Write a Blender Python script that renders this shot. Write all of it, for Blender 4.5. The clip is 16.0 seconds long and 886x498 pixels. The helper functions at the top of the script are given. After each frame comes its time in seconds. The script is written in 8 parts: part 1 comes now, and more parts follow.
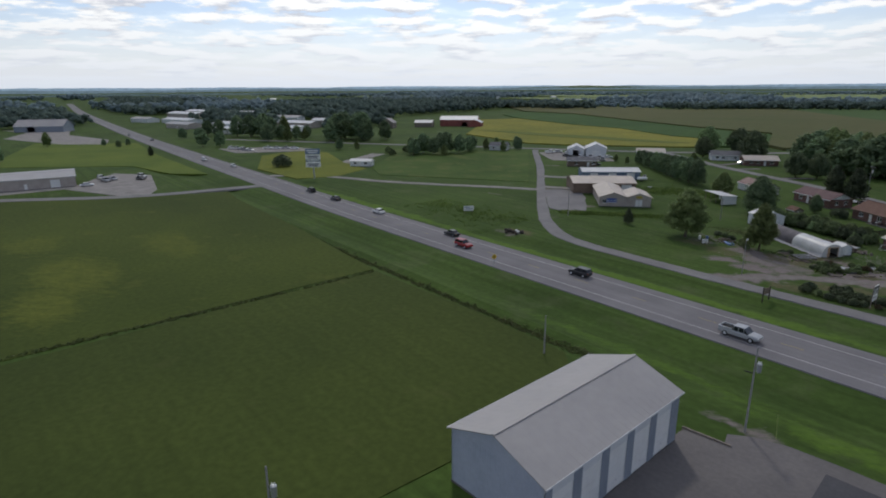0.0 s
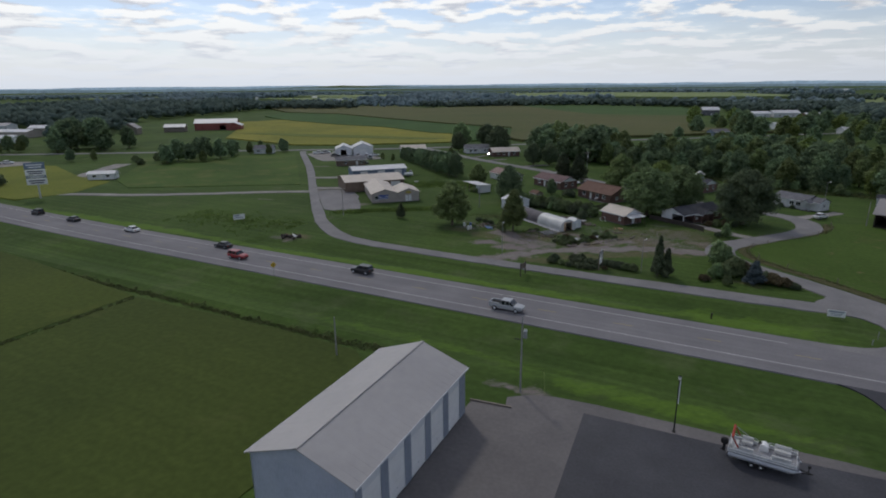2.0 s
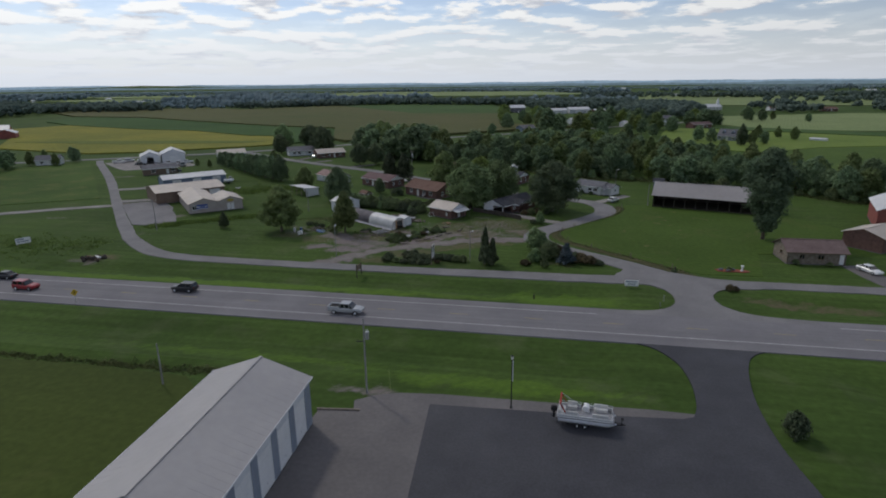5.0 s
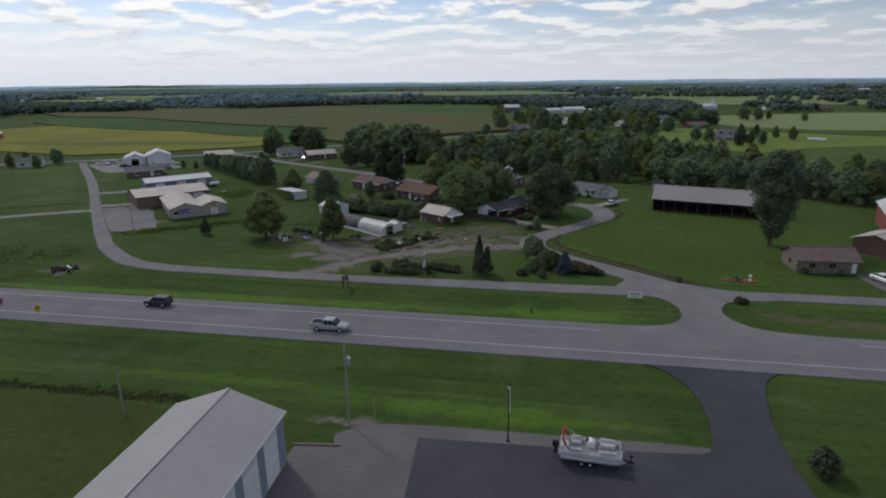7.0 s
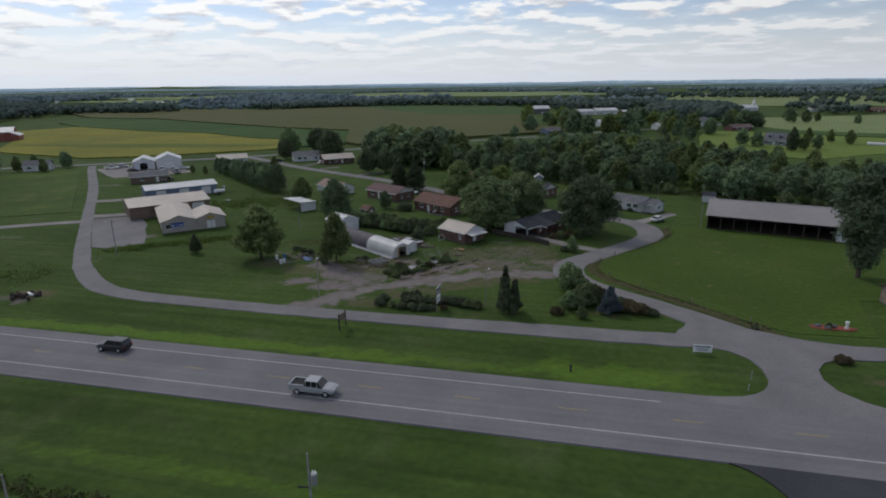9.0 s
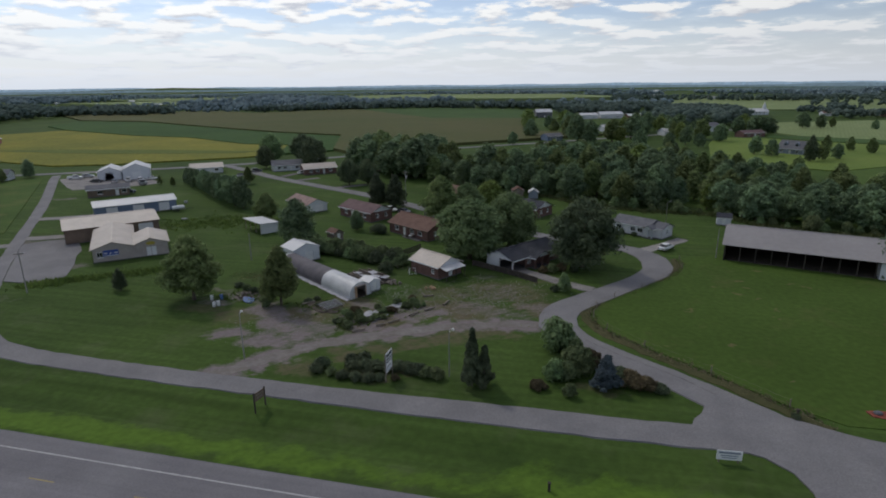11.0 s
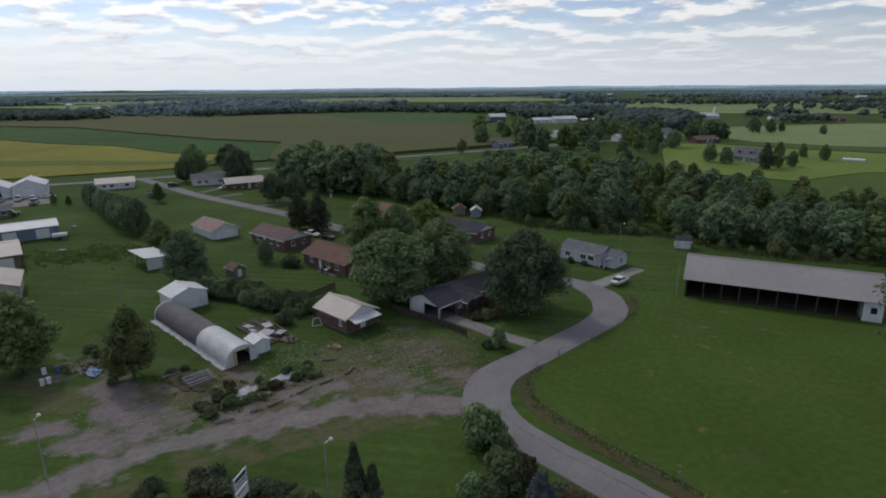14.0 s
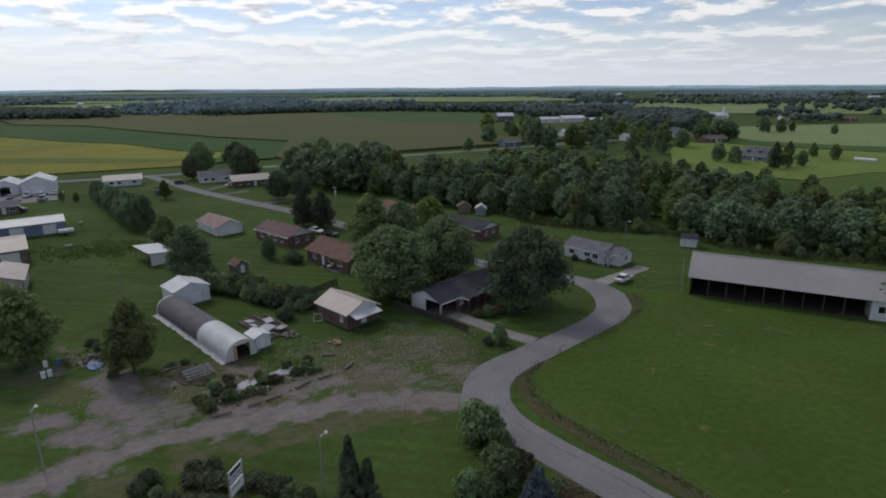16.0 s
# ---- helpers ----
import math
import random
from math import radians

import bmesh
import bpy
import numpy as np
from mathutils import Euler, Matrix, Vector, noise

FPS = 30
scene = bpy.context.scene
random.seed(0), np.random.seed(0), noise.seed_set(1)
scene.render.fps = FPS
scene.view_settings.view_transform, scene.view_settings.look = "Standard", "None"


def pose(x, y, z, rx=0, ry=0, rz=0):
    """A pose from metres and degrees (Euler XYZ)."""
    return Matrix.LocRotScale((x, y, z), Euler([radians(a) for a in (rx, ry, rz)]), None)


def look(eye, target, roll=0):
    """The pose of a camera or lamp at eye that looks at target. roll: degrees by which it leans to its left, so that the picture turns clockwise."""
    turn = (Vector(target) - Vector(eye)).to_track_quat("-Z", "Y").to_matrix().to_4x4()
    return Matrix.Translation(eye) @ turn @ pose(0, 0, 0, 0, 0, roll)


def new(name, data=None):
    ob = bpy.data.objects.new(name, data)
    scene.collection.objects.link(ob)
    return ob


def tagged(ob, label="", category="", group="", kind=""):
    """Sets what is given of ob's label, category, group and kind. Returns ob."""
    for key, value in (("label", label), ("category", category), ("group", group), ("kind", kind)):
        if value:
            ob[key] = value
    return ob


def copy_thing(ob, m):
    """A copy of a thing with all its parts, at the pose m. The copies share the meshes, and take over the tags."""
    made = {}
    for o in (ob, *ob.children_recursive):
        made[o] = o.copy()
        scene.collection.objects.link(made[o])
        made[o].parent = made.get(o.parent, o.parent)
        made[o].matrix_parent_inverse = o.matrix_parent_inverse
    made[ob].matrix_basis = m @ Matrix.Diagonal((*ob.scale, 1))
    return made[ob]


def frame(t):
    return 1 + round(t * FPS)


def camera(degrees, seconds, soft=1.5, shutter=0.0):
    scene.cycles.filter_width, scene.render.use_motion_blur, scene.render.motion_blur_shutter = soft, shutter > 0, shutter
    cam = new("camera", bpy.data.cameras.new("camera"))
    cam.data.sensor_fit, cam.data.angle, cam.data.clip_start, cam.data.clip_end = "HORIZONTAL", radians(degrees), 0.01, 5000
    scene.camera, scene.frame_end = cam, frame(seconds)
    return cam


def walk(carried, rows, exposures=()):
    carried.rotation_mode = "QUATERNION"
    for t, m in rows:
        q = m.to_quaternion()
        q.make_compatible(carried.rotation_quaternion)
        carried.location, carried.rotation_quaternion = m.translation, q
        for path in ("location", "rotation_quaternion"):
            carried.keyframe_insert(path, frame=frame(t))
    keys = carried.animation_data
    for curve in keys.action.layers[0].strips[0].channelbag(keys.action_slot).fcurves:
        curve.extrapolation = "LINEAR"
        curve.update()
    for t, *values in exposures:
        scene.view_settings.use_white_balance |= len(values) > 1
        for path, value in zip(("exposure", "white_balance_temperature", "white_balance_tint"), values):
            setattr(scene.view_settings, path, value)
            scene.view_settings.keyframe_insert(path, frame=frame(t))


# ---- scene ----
EXPOSURES = [(0.0, -0.31), (1.0, -0.42), (2.5, -0.42), (9.0, -0.40), (14.5, -0.35), (16.0, -0.35)]
cam = camera(75.86, 16.0, soft=1.9)
PATH = [
    (0.0, -0.14, -0.10, 35.22, 74.04, 0.33, 50.92),
    (0.5, -0.25, -0.14, 35.22, 74.04, 0.31, 47.86),
    (1.0, -0.30, -0.17, 35.26, 74.01, 0.24, 45.32),
    (1.5, -0.30, -0.21, 35.33, 73.94, 0.40, 37.84),
    (2.0, -0.29, -0.27, 35.42, 73.88, 0.51, 27.98),
    (2.5, -0.31, -0.36, 35.50, 73.83, 0.54, 24.94),
    (3.0, -0.31, -0.44, 35.58, 73.84, 0.49, 24.22),
    (3.5, -0.29, -0.50, 35.65, 73.78, 0.46, 21.09),
    (4.0, -0.27, -0.56, 35.70, 73.65, 0.58, 13.85),
    (4.5, -0.29, -0.58, 35.71, 73.70, 0.59, 11.12),
    (7.0, -0.94, 6.08, 35.72, 73.64, 0.60, 10.09),
    (7.5, -1.47, 9.99, 35.62, 73.64, 0.68, 9.97),
    (8.0, -1.96, 14.54, 35.57, 73.67, 0.64, 10.12),
    (8.5, -2.65, 19.74, 35.52, 73.67, 0.67, 11.55),
    (9.0, -3.20, 25.44, 35.19, 73.76, 0.68, 12.80),
    (11.5, -0.15, 52.72, 36.54, 73.96, 0.58, 13.35),
    (12.0, 0.82, 58.37, 36.79, 73.98, 0.58, 11.45),
    (12.5, 1.39, 62.58, 37.07, 74.04, 0.64, 11.18),
    (13.0, 1.71, 65.90, 37.19, 74.12, 0.58, 10.90),
    (13.5, 1.64, 68.07, 37.23, 74.14, 0.53, 9.87),
    (14.0, 2.15, 69.14, 37.18, 74.14, 0.48, 9.31),
    (14.5, 2.35, 69.45, 36.95, 74.13, 0.41, 8.30),
    (15.0, 2.83, 69.42, 36.68, 74.17, 0.43, 8.62),
    (15.5, 2.84, 69.51, 36.48, 74.16, 0.40, 9.29),
    (16.0, 3.09, 69.58, 36.45, 74.13, 0.42, 10.15),
]
walk(cam, [(t, pose(x, y, z, rx, ry, rz)) for t, x, y, z, rx, ry, rz in PATH], EXPOSURES)

# ---- world and sun ----
SUN_AZ, SUN_EL = 140.0, 46.0          # degrees from +x, degrees above the ground
world = bpy.data.worlds.new("sky")
scene.world = world
world.use_nodes = True
wt = world.node_tree
wt.nodes.clear()


def wnode(kind, **values):
    n = wt.nodes.new(kind)
    for key, v in values.items():
        n.inputs[key].default_value = v
    return n


w_out = wnode("ShaderNodeOutputWorld")
w_bg = wnode("ShaderNodeBackground")
w_bg.inputs["Strength"].default_value = 0.125
w_sky = wnode("ShaderNodeTexSky")
w_sky.sky_type = "NISHITA"
w_sky.sun_disc = False
w_sky.sun_elevation = radians(SUN_EL)
w_sky.sun_rotation = radians(90 - SUN_AZ)
w_sky.air_density, w_sky.dust_density, w_sky.ozone_density = 1.0, 0.3, 1.8
# a broken deck of flat-bottomed cumulus over a thin veil
w_co = wnode("ShaderNodeTexCoord")
w_sep = wnode("ShaderNodeSeparateXYZ")
wt.links.new(w_co.outputs["Generated"], w_sep.inputs[0])


w_east = wnode("ShaderNodeMath")          # bearing, measured from +y so that its seam lies behind
w_east.operation = "MULTIPLY"
w_east.inputs[1].default_value = -1.0
wt.links.new(w_sep.outputs["X"], w_east.inputs[0])
w_bear = wnode("ShaderNodeMath")
w_bear.operation = "ARCTAN2"
wt.links.new(w_east.outputs[0], w_bear.inputs[0])
wt.links.new(w_sep.outputs["Y"], w_bear.inputs[1])


def scaled(socket, k, add=0.0):
    n = wnode("ShaderNodeMath")
    n.operation = "MULTIPLY_ADD"
    n.inputs[1].default_value, n.inputs[2].default_value = k, add
    wt.links.new(socket, n.inputs[0])
    return n.outputs[0]


def cloud_noise(lift):
    """Cloud density along the view ray, or along one lifted a little: rows of cumulus, flatter towards the horizon."""
    zc = wnode("ShaderNodeMath")
    zc.operation = "MAXIMUM"
    zc.inputs[1].default_value = 0.0
    wt.links.new(w_sep.outputs["Z"], zc.inputs[0])
    lg = wnode("ShaderNodeMath")
    lg.operation = "LOGARITHM"
    lg.inputs[1].default_value = math.e
    wt.links.new(scaled(zc.outputs[0], 1.0, 0.055 + lift), lg.inputs[0])
    vec = wnode("ShaderNodeCombineXYZ")
    wt.links.new(scaled(w_bear.outputs[0], 14.0), vec.inputs[0])
    wt.links.new(scaled(lg.outputs[0], 10.0), vec.inputs[1])
    noise_node = wnode("ShaderNodeTexNoise", Scale=0.80, Detail=6.0, Roughness=0.56, Distortion=0.0)
    wt.links.new(vec.outputs[0], noise_node.inputs["Vector"])
    return noise_node.outputs["Fac"]


w_here, w_above = cloud_noise(0.0), cloud_noise(0.010)
w_mask = wnode("ShaderNodeValToRGB")
w_mask.color_ramp.elements[0].position, w_mask.color_ramp.elements[1].position = 0.490, 0.556
w_dot = wnode("ShaderNodeVectorMath")
w_dot.operation = "DOT_PRODUCT"
w_dot.inputs[1].default_value = (math.cos(radians(SUN_AZ)), math.sin(radians(SUN_AZ)), 0.0)
wt.links.new(w_co.outputs["Generated"], w_dot.inputs[0])
w_more = wnode("ShaderNodeMath")          # more cloud on the sun's side
w_more.operation = "ADD"
wt.links.new(w_here, w_more.inputs[0])
wt.links.new(scaled(w_dot.outputs["Value"], 0.055, -0.026), w_more.inputs[1])
wt.links.new(w_more.outputs[0], w_mask.inputs[0])
w_rise = wnode("ShaderNodeMath")          # denser above than here: the grey underside
w_rise.operation = "SUBTRACT"
wt.links.new(w_above, w_rise.inputs[0])
wt.links.new(w_here, w_rise.inputs[1])
w_under = wnode("ShaderNodeMapRange")
w_under.inputs["From Min"].default_value, w_under.inputs["From Max"].default_value = -0.05, 0.09
wt.links.new(w_rise.outputs[0], w_under.inputs["Value"])
w_tone = wnode("ShaderNodeValToRGB")
w_tone.color_ramp.elements[0].color = (10.0, 10.0, 9.9, 1)
w_tone.color_ramp.elements[1].color = (6.0, 6.2, 6.8, 1)
wt.links.new(w_under.outputs[0], w_tone.inputs[0])
w_soft = wnode("ShaderNodeMath")          # thin veil everywhere, thicker in the clouds
w_soft.operation = "MULTIPLY_ADD"
w_soft.inputs[1].default_value, w_soft.inputs[2].default_value = 0.72, 0.20
wt.links.new(w_mask.outputs["Color"], w_soft.inputs[0])
w_mix = wnode("ShaderNodeMix")
w_mix.data_type = "RGBA"
wt.links.new(w_soft.outputs[0], w_mix.inputs["Factor"])
w_blue = wnode("ShaderNodeVectorMath")
w_blue.operation = "MULTIPLY"
w_blue.inputs[1].default_value = (0.98, 0.96, 1.08)
wt.links.new(w_sky.outputs[0], w_blue.inputs[0])
wt.links.new(w_blue.outputs[0], w_mix.inputs[6])
wt.links.new(w_tone.outputs["Color"], w_mix.inputs[7])
# pale haze low over the horizon
w_hz = wnode("ShaderNodeMapRange")
w_hz.inputs["From Min"].default_value, w_hz.inputs["From Max"].default_value = 0.004, 0.11
w_hz.inputs["To Min"].default_value, w_hz.inputs["To Max"].default_value = 1.0, 0.0
wt.links.new(w_sep.outputs["Z"], w_hz.inputs["Value"])
w_mix2 = wnode("ShaderNodeMix")
w_mix2.data_type = "RGBA"
w_mix2.inputs[7].default_value = (7.0, 7.5, 8.3, 1)
wt.links.new(w_hz.outputs[0], w_mix2.inputs["Factor"])
wt.links.new(w_mix.outputs[2], w_mix2.inputs[6])
# brighter towards the sun's side of the sky
w_side = wnode("ShaderNodeMapRange")
w_side.inputs["From Min"].default_value, w_side.inputs["From Max"].default_value = 0.1, 1.0
w_side.inputs["To Min"].default_value, w_side.inputs["To Max"].default_value = 0.82, 1.06
wt.links.new(w_dot.outputs["Value"], w_side.inputs["Value"])
w_scale = wnode("ShaderNodeVectorMath")
w_scale.operation = "SCALE"
wt.links.new(w_mix2.outputs[2], w_scale.inputs[0])
wt.links.new(w_side.outputs[0], w_scale.inputs["Scale"])
wt.links.new(w_scale.outputs[0], w_bg.inputs["Color"])
wt.links.new(w_bg.outputs[0], w_out.inputs[0])

sun = new("sun", bpy.data.lights.new("sun", "SUN"))
sun.data.energy, sun.data.angle, sun.data.color = 1.2, radians(6.0), (1.0, 0.95, 0.87)
s_el, s_az = radians(SUN_EL), radians(SUN_AZ)
sun.matrix_world = look((300 * math.cos(s_az) * math.cos(s_el), 300 * math.sin(s_az) * math.cos(s_el), 300 * math.sin(s_el)), (0, 0, 0))


# ---- materials ----
def material(name, a, b=None, scale=0.5, rough=0.85, metal=0.0, fine=8.0, fine_amount=0.25, bump=0.0, random_by=0.0, spec=0.3, detail=6.0, translucent=0.0, island=False):
    """A surface that goes from colour a to colour b by large noise, with finer grain on top."""
    m = bpy.data.materials.new(name)
    m.use_nodes = True
    t = m.node_tree
    bsdf = t.nodes["Principled BSDF"]
    link = t.links.new
    geo = t.nodes.new("ShaderNodeNewGeometry")
    big = t.nodes.new("ShaderNodeTexNoise")
    big.inputs["Scale"].default_value, big.inputs["Detail"].default_value = scale, detail
    big.inputs["Roughness"].default_value = 0.6
    link(geo.outputs["Position"], big.inputs["Vector"])
    ramp = t.nodes.new("ShaderNodeValToRGB")
    ramp.color_ramp.elements[0].position, ramp.color_ramp.elements[1].position = 0.34, 0.66
    ramp.color_ramp.elements[0].color = (*a, 1)
    ramp.color_ramp.elements[1].color = (*(b or [min(1, c * 1.25) for c in a]), 1)
    link(big.outputs["Fac"], ramp.inputs[0])
    small = t.nodes.new("ShaderNodeTexNoise")
    small.inputs["Scale"].default_value, small.inputs["Detail"].default_value = fine, 5.0
    link(geo.outputs["Position"], small.inputs["Vector"])
    value = t.nodes.new("ShaderNodeMapRange")
    value.inputs["From Min"].default_value, value.inputs["From Max"].default_value = 0.3, 0.7
    value.inputs["To Min"].default_value, value.inputs["To Max"].default_value = 1 - fine_amount, 1 + fine_amount
    link(small.outputs["Fac"], value.inputs["Value"])
    tint = t.nodes.new("ShaderNodeVectorMath")
    tint.operation = "SCALE"
    link(ramp.outputs["Color"], tint.inputs[0])
    link(value.outputs[0], tint.inputs["Scale"])
    last = tint.outputs[0]
    if random_by or island:
        if island:
            source = geo.outputs["Random Per Island"]
        else:
            info = t.nodes.new("ShaderNodeObjectInfo")
            source = info.outputs["Random"]
        vary = t.nodes.new("ShaderNodeMapRange")
        vary.inputs["To Min"].default_value, vary.inputs["To Max"].default_value = 1 - random_by, 1 + random_by
        link(source, vary.inputs["Value"])
        tint2 = t.nodes.new("ShaderNodeVectorMath")
        tint2.operation = "SCALE"
        link(last, tint2.inputs[0])
        link(vary.outputs[0], tint2.inputs["Scale"])
        last = tint2.outputs[0]
    link(last, bsdf.inputs["Base Color"])
    bsdf.inputs["Roughness"].default_value, bsdf.inputs["Metallic"].default_value = rough, metal
    bsdf.inputs["Specular IOR Level"].default_value = spec
    if bump:
        bn = t.nodes.new("ShaderNodeBump")
        bn.inputs["Strength"].default_value, bn.inputs["Distance"].default_value = min(1, bump), 0.05
        link(small.outputs["Fac"], bn.inputs["Height"])
        link(bn.outputs[0], bsdf.inputs["Normal"])
    if translucent:
        tr = t.nodes.new("ShaderNodeBsdfTranslucent")
        link(last, tr.inputs["Color"])
        mx = t.nodes.new("ShaderNodeMixShader")
        mx.inputs[0].default_value = translucent
        link(bsdf.outputs[0], mx.inputs[1])
        link(tr.outputs[0], mx.inputs[2])
        link(mx.outputs[0], t.nodes["Material Output"].inputs["Surface"])
    return m


def grass_material(name, dark, light, dry, patch=0.03, dry_from=0.62, stripe=0.0):
    """Turf: two greens in large drifts, dry patches, fine mottling and faint mowing lanes."""
    m = material(name, dark, light, scale=patch, fine=1.1, fine_amount=0.15, rough=0.95, bump=0.15, spec=0.1, detail=9)
    t = m.node_tree
    link = t.links.new
    bsdf = t.nodes["Principled BSDF"]
    last = bsdf.inputs["Base Color"].links[0].from_socket
    geo = t.nodes.new("ShaderNodeNewGeometry")
    n = t.nodes.new("ShaderNodeTexNoise")
    n.inputs["Scale"].default_value, n.inputs["Detail"].default_value, n.inputs["Roughness"].default_value = 0.09, 10.0, 0.66
    link(geo.outputs["Position"], n.inputs["Vector"])
    r = t.nodes.new("ShaderNodeMapRange")
    r.inputs["From Min"].default_value, r.inputs["From Max"].default_value = dry_from, dry_from + 0.16
    r.inputs["To Max"].default_value = 0.55
    link(n.outputs["Fac"], r.inputs["Value"])
    mx = t.nodes.new("ShaderNodeMix")
    mx.data_type = "RGBA"
    mx.inputs[7].default_value = (*dry, 1)
    link(r.outputs[0], mx.inputs["Factor"])
    link(last, mx.inputs[6])
    out = mx.outputs[2]
    if stripe:
        mp = t.nodes.new("ShaderNodeMapping")
        mp.inputs["Scale"].default_value = (0.025, 0.75, 0.0)
        link(geo.outputs["Position"], mp.inputs["Vector"])
        w = t.nodes.new("ShaderNodeTexNoise")
        w.inputs["Scale"].default_value, w.inputs["Detail"].default_value = 1.0, 4.0
        link(mp.outputs[0], w.inputs["Vector"])
        r2 = t.nodes.new("ShaderNodeMapRange")
        r2.inputs["From Min"].default_value, r2.inputs["From Max"].default_value = 0.3, 0.7
        r2.inputs["To Min"].default_value, r2.inputs["To Max"].default_value = 1 - stripe, 1 + stripe
        link(w.outputs["Fac"], r2.inputs["Value"])
        sc = t.nodes.new("ShaderNodeVectorMath")
        sc.operation = "SCALE"
        link(out, sc.inputs[0])
        link(r2.outputs[0], sc.inputs["Scale"])
        out = sc.outputs[0]
    link(out, bsdf.inputs["Base Color"])
    return m


def streaked(m, along=(0.012, 0.9), amount=0.12):
    """Long drawn-out streaks, as tyres and mowers leave them."""
    t = m.node_tree
    bsdf = t.nodes["Principled BSDF"]
    last = bsdf.inputs["Base Color"].links[0].from_socket
    geo = t.nodes.new("ShaderNodeNewGeometry")
    mp = t.nodes.new("ShaderNodeMapping")
    mp.inputs["Scale"].default_value = (*along, 0.0)
    t.links.new(geo.outputs["Position"], mp.inputs["Vector"])
    n = t.nodes.new("ShaderNodeTexNoise")
    n.inputs["Scale"].default_value, n.inputs["Detail"].default_value = 1.0, 5.0
    t.links.new(mp.outputs[0], n.inputs["Vector"])
    r = t.nodes.new("ShaderNodeMapRange")
    r.inputs["From Min"].default_value, r.inputs["From Max"].default_value = 0.3, 0.7
    r.inputs["To Min"].default_value, r.inputs["To Max"].default_value = 1 - amount, 1 + amount
    t.links.new(n.outputs["Fac"], r.inputs["Value"])
    sc = t.nodes.new("ShaderNodeVectorMath")
    sc.operation = "SCALE"
    t.links.new(last, sc.inputs[0])
    t.links.new(r.outputs[0], sc.inputs["Scale"])
    t.links.new(sc.outputs[0], bsdf.inputs["Base Color"])
    return m


def row_material(name, a, b, turn, pitch, drift=0.012, amount=0.25):
    """A crop seen from far: plant rows at an angle over slow drifts of colour."""
    m = material(name, a, b, scale=drift, fine=0.7, fine_amount=0.22, rough=0.95, bump=0.5, spec=0.1, detail=8)
    t = m.node_tree
    link = t.links.new
    bsdf = t.nodes["Principled BSDF"]
    last = bsdf.inputs["Base Color"].links[0].from_socket
    geo = t.nodes.new("ShaderNodeNewGeometry")
    rot = t.nodes.new("ShaderNodeVectorRotate")
    rot.rotation_type = "Z_AXIS"
    rot.inputs["Angle"].default_value = radians(turn)
    link(geo.outputs["Position"], rot.inputs["Vector"])
    w = t.nodes.new("ShaderNodeTexWave")
    w.inputs["Scale"].default_value, w.inputs["Distortion"].default_value = 0.314 / pitch, 0.8
    w.inputs["Detail"].default_value, w.inputs["Detail Scale"].default_value = 3.0, 0.3
    link(rot.outputs[0], w.inputs["Vector"])
    r = t.nodes.new("ShaderNodeMapRange")
    r.inputs["To Min"].default_value, r.inputs["To Max"].default_value = 1 - amount, 1 + amount
    link(w.outputs["Fac"], r.inputs["Value"])
    sc = t.nodes.new("ShaderNodeVectorMath")
    sc.operation = "SCALE"
    link(last, sc.inputs[0])
    link(r.outputs[0], sc.inputs["Scale"])
    link(sc.outputs[0], bsdf.inputs["Base Color"])
    return m


def glass_material(name, tint):
    m = material(name, tint, rough=0.06, fine_amount=0.02)
    b = m.node_tree.nodes["Principled BSDF"]
    b.inputs["Transmission Weight"].default_value = 0.85
    b.inputs["Specular IOR Level"].default_value = 0.5
    return m


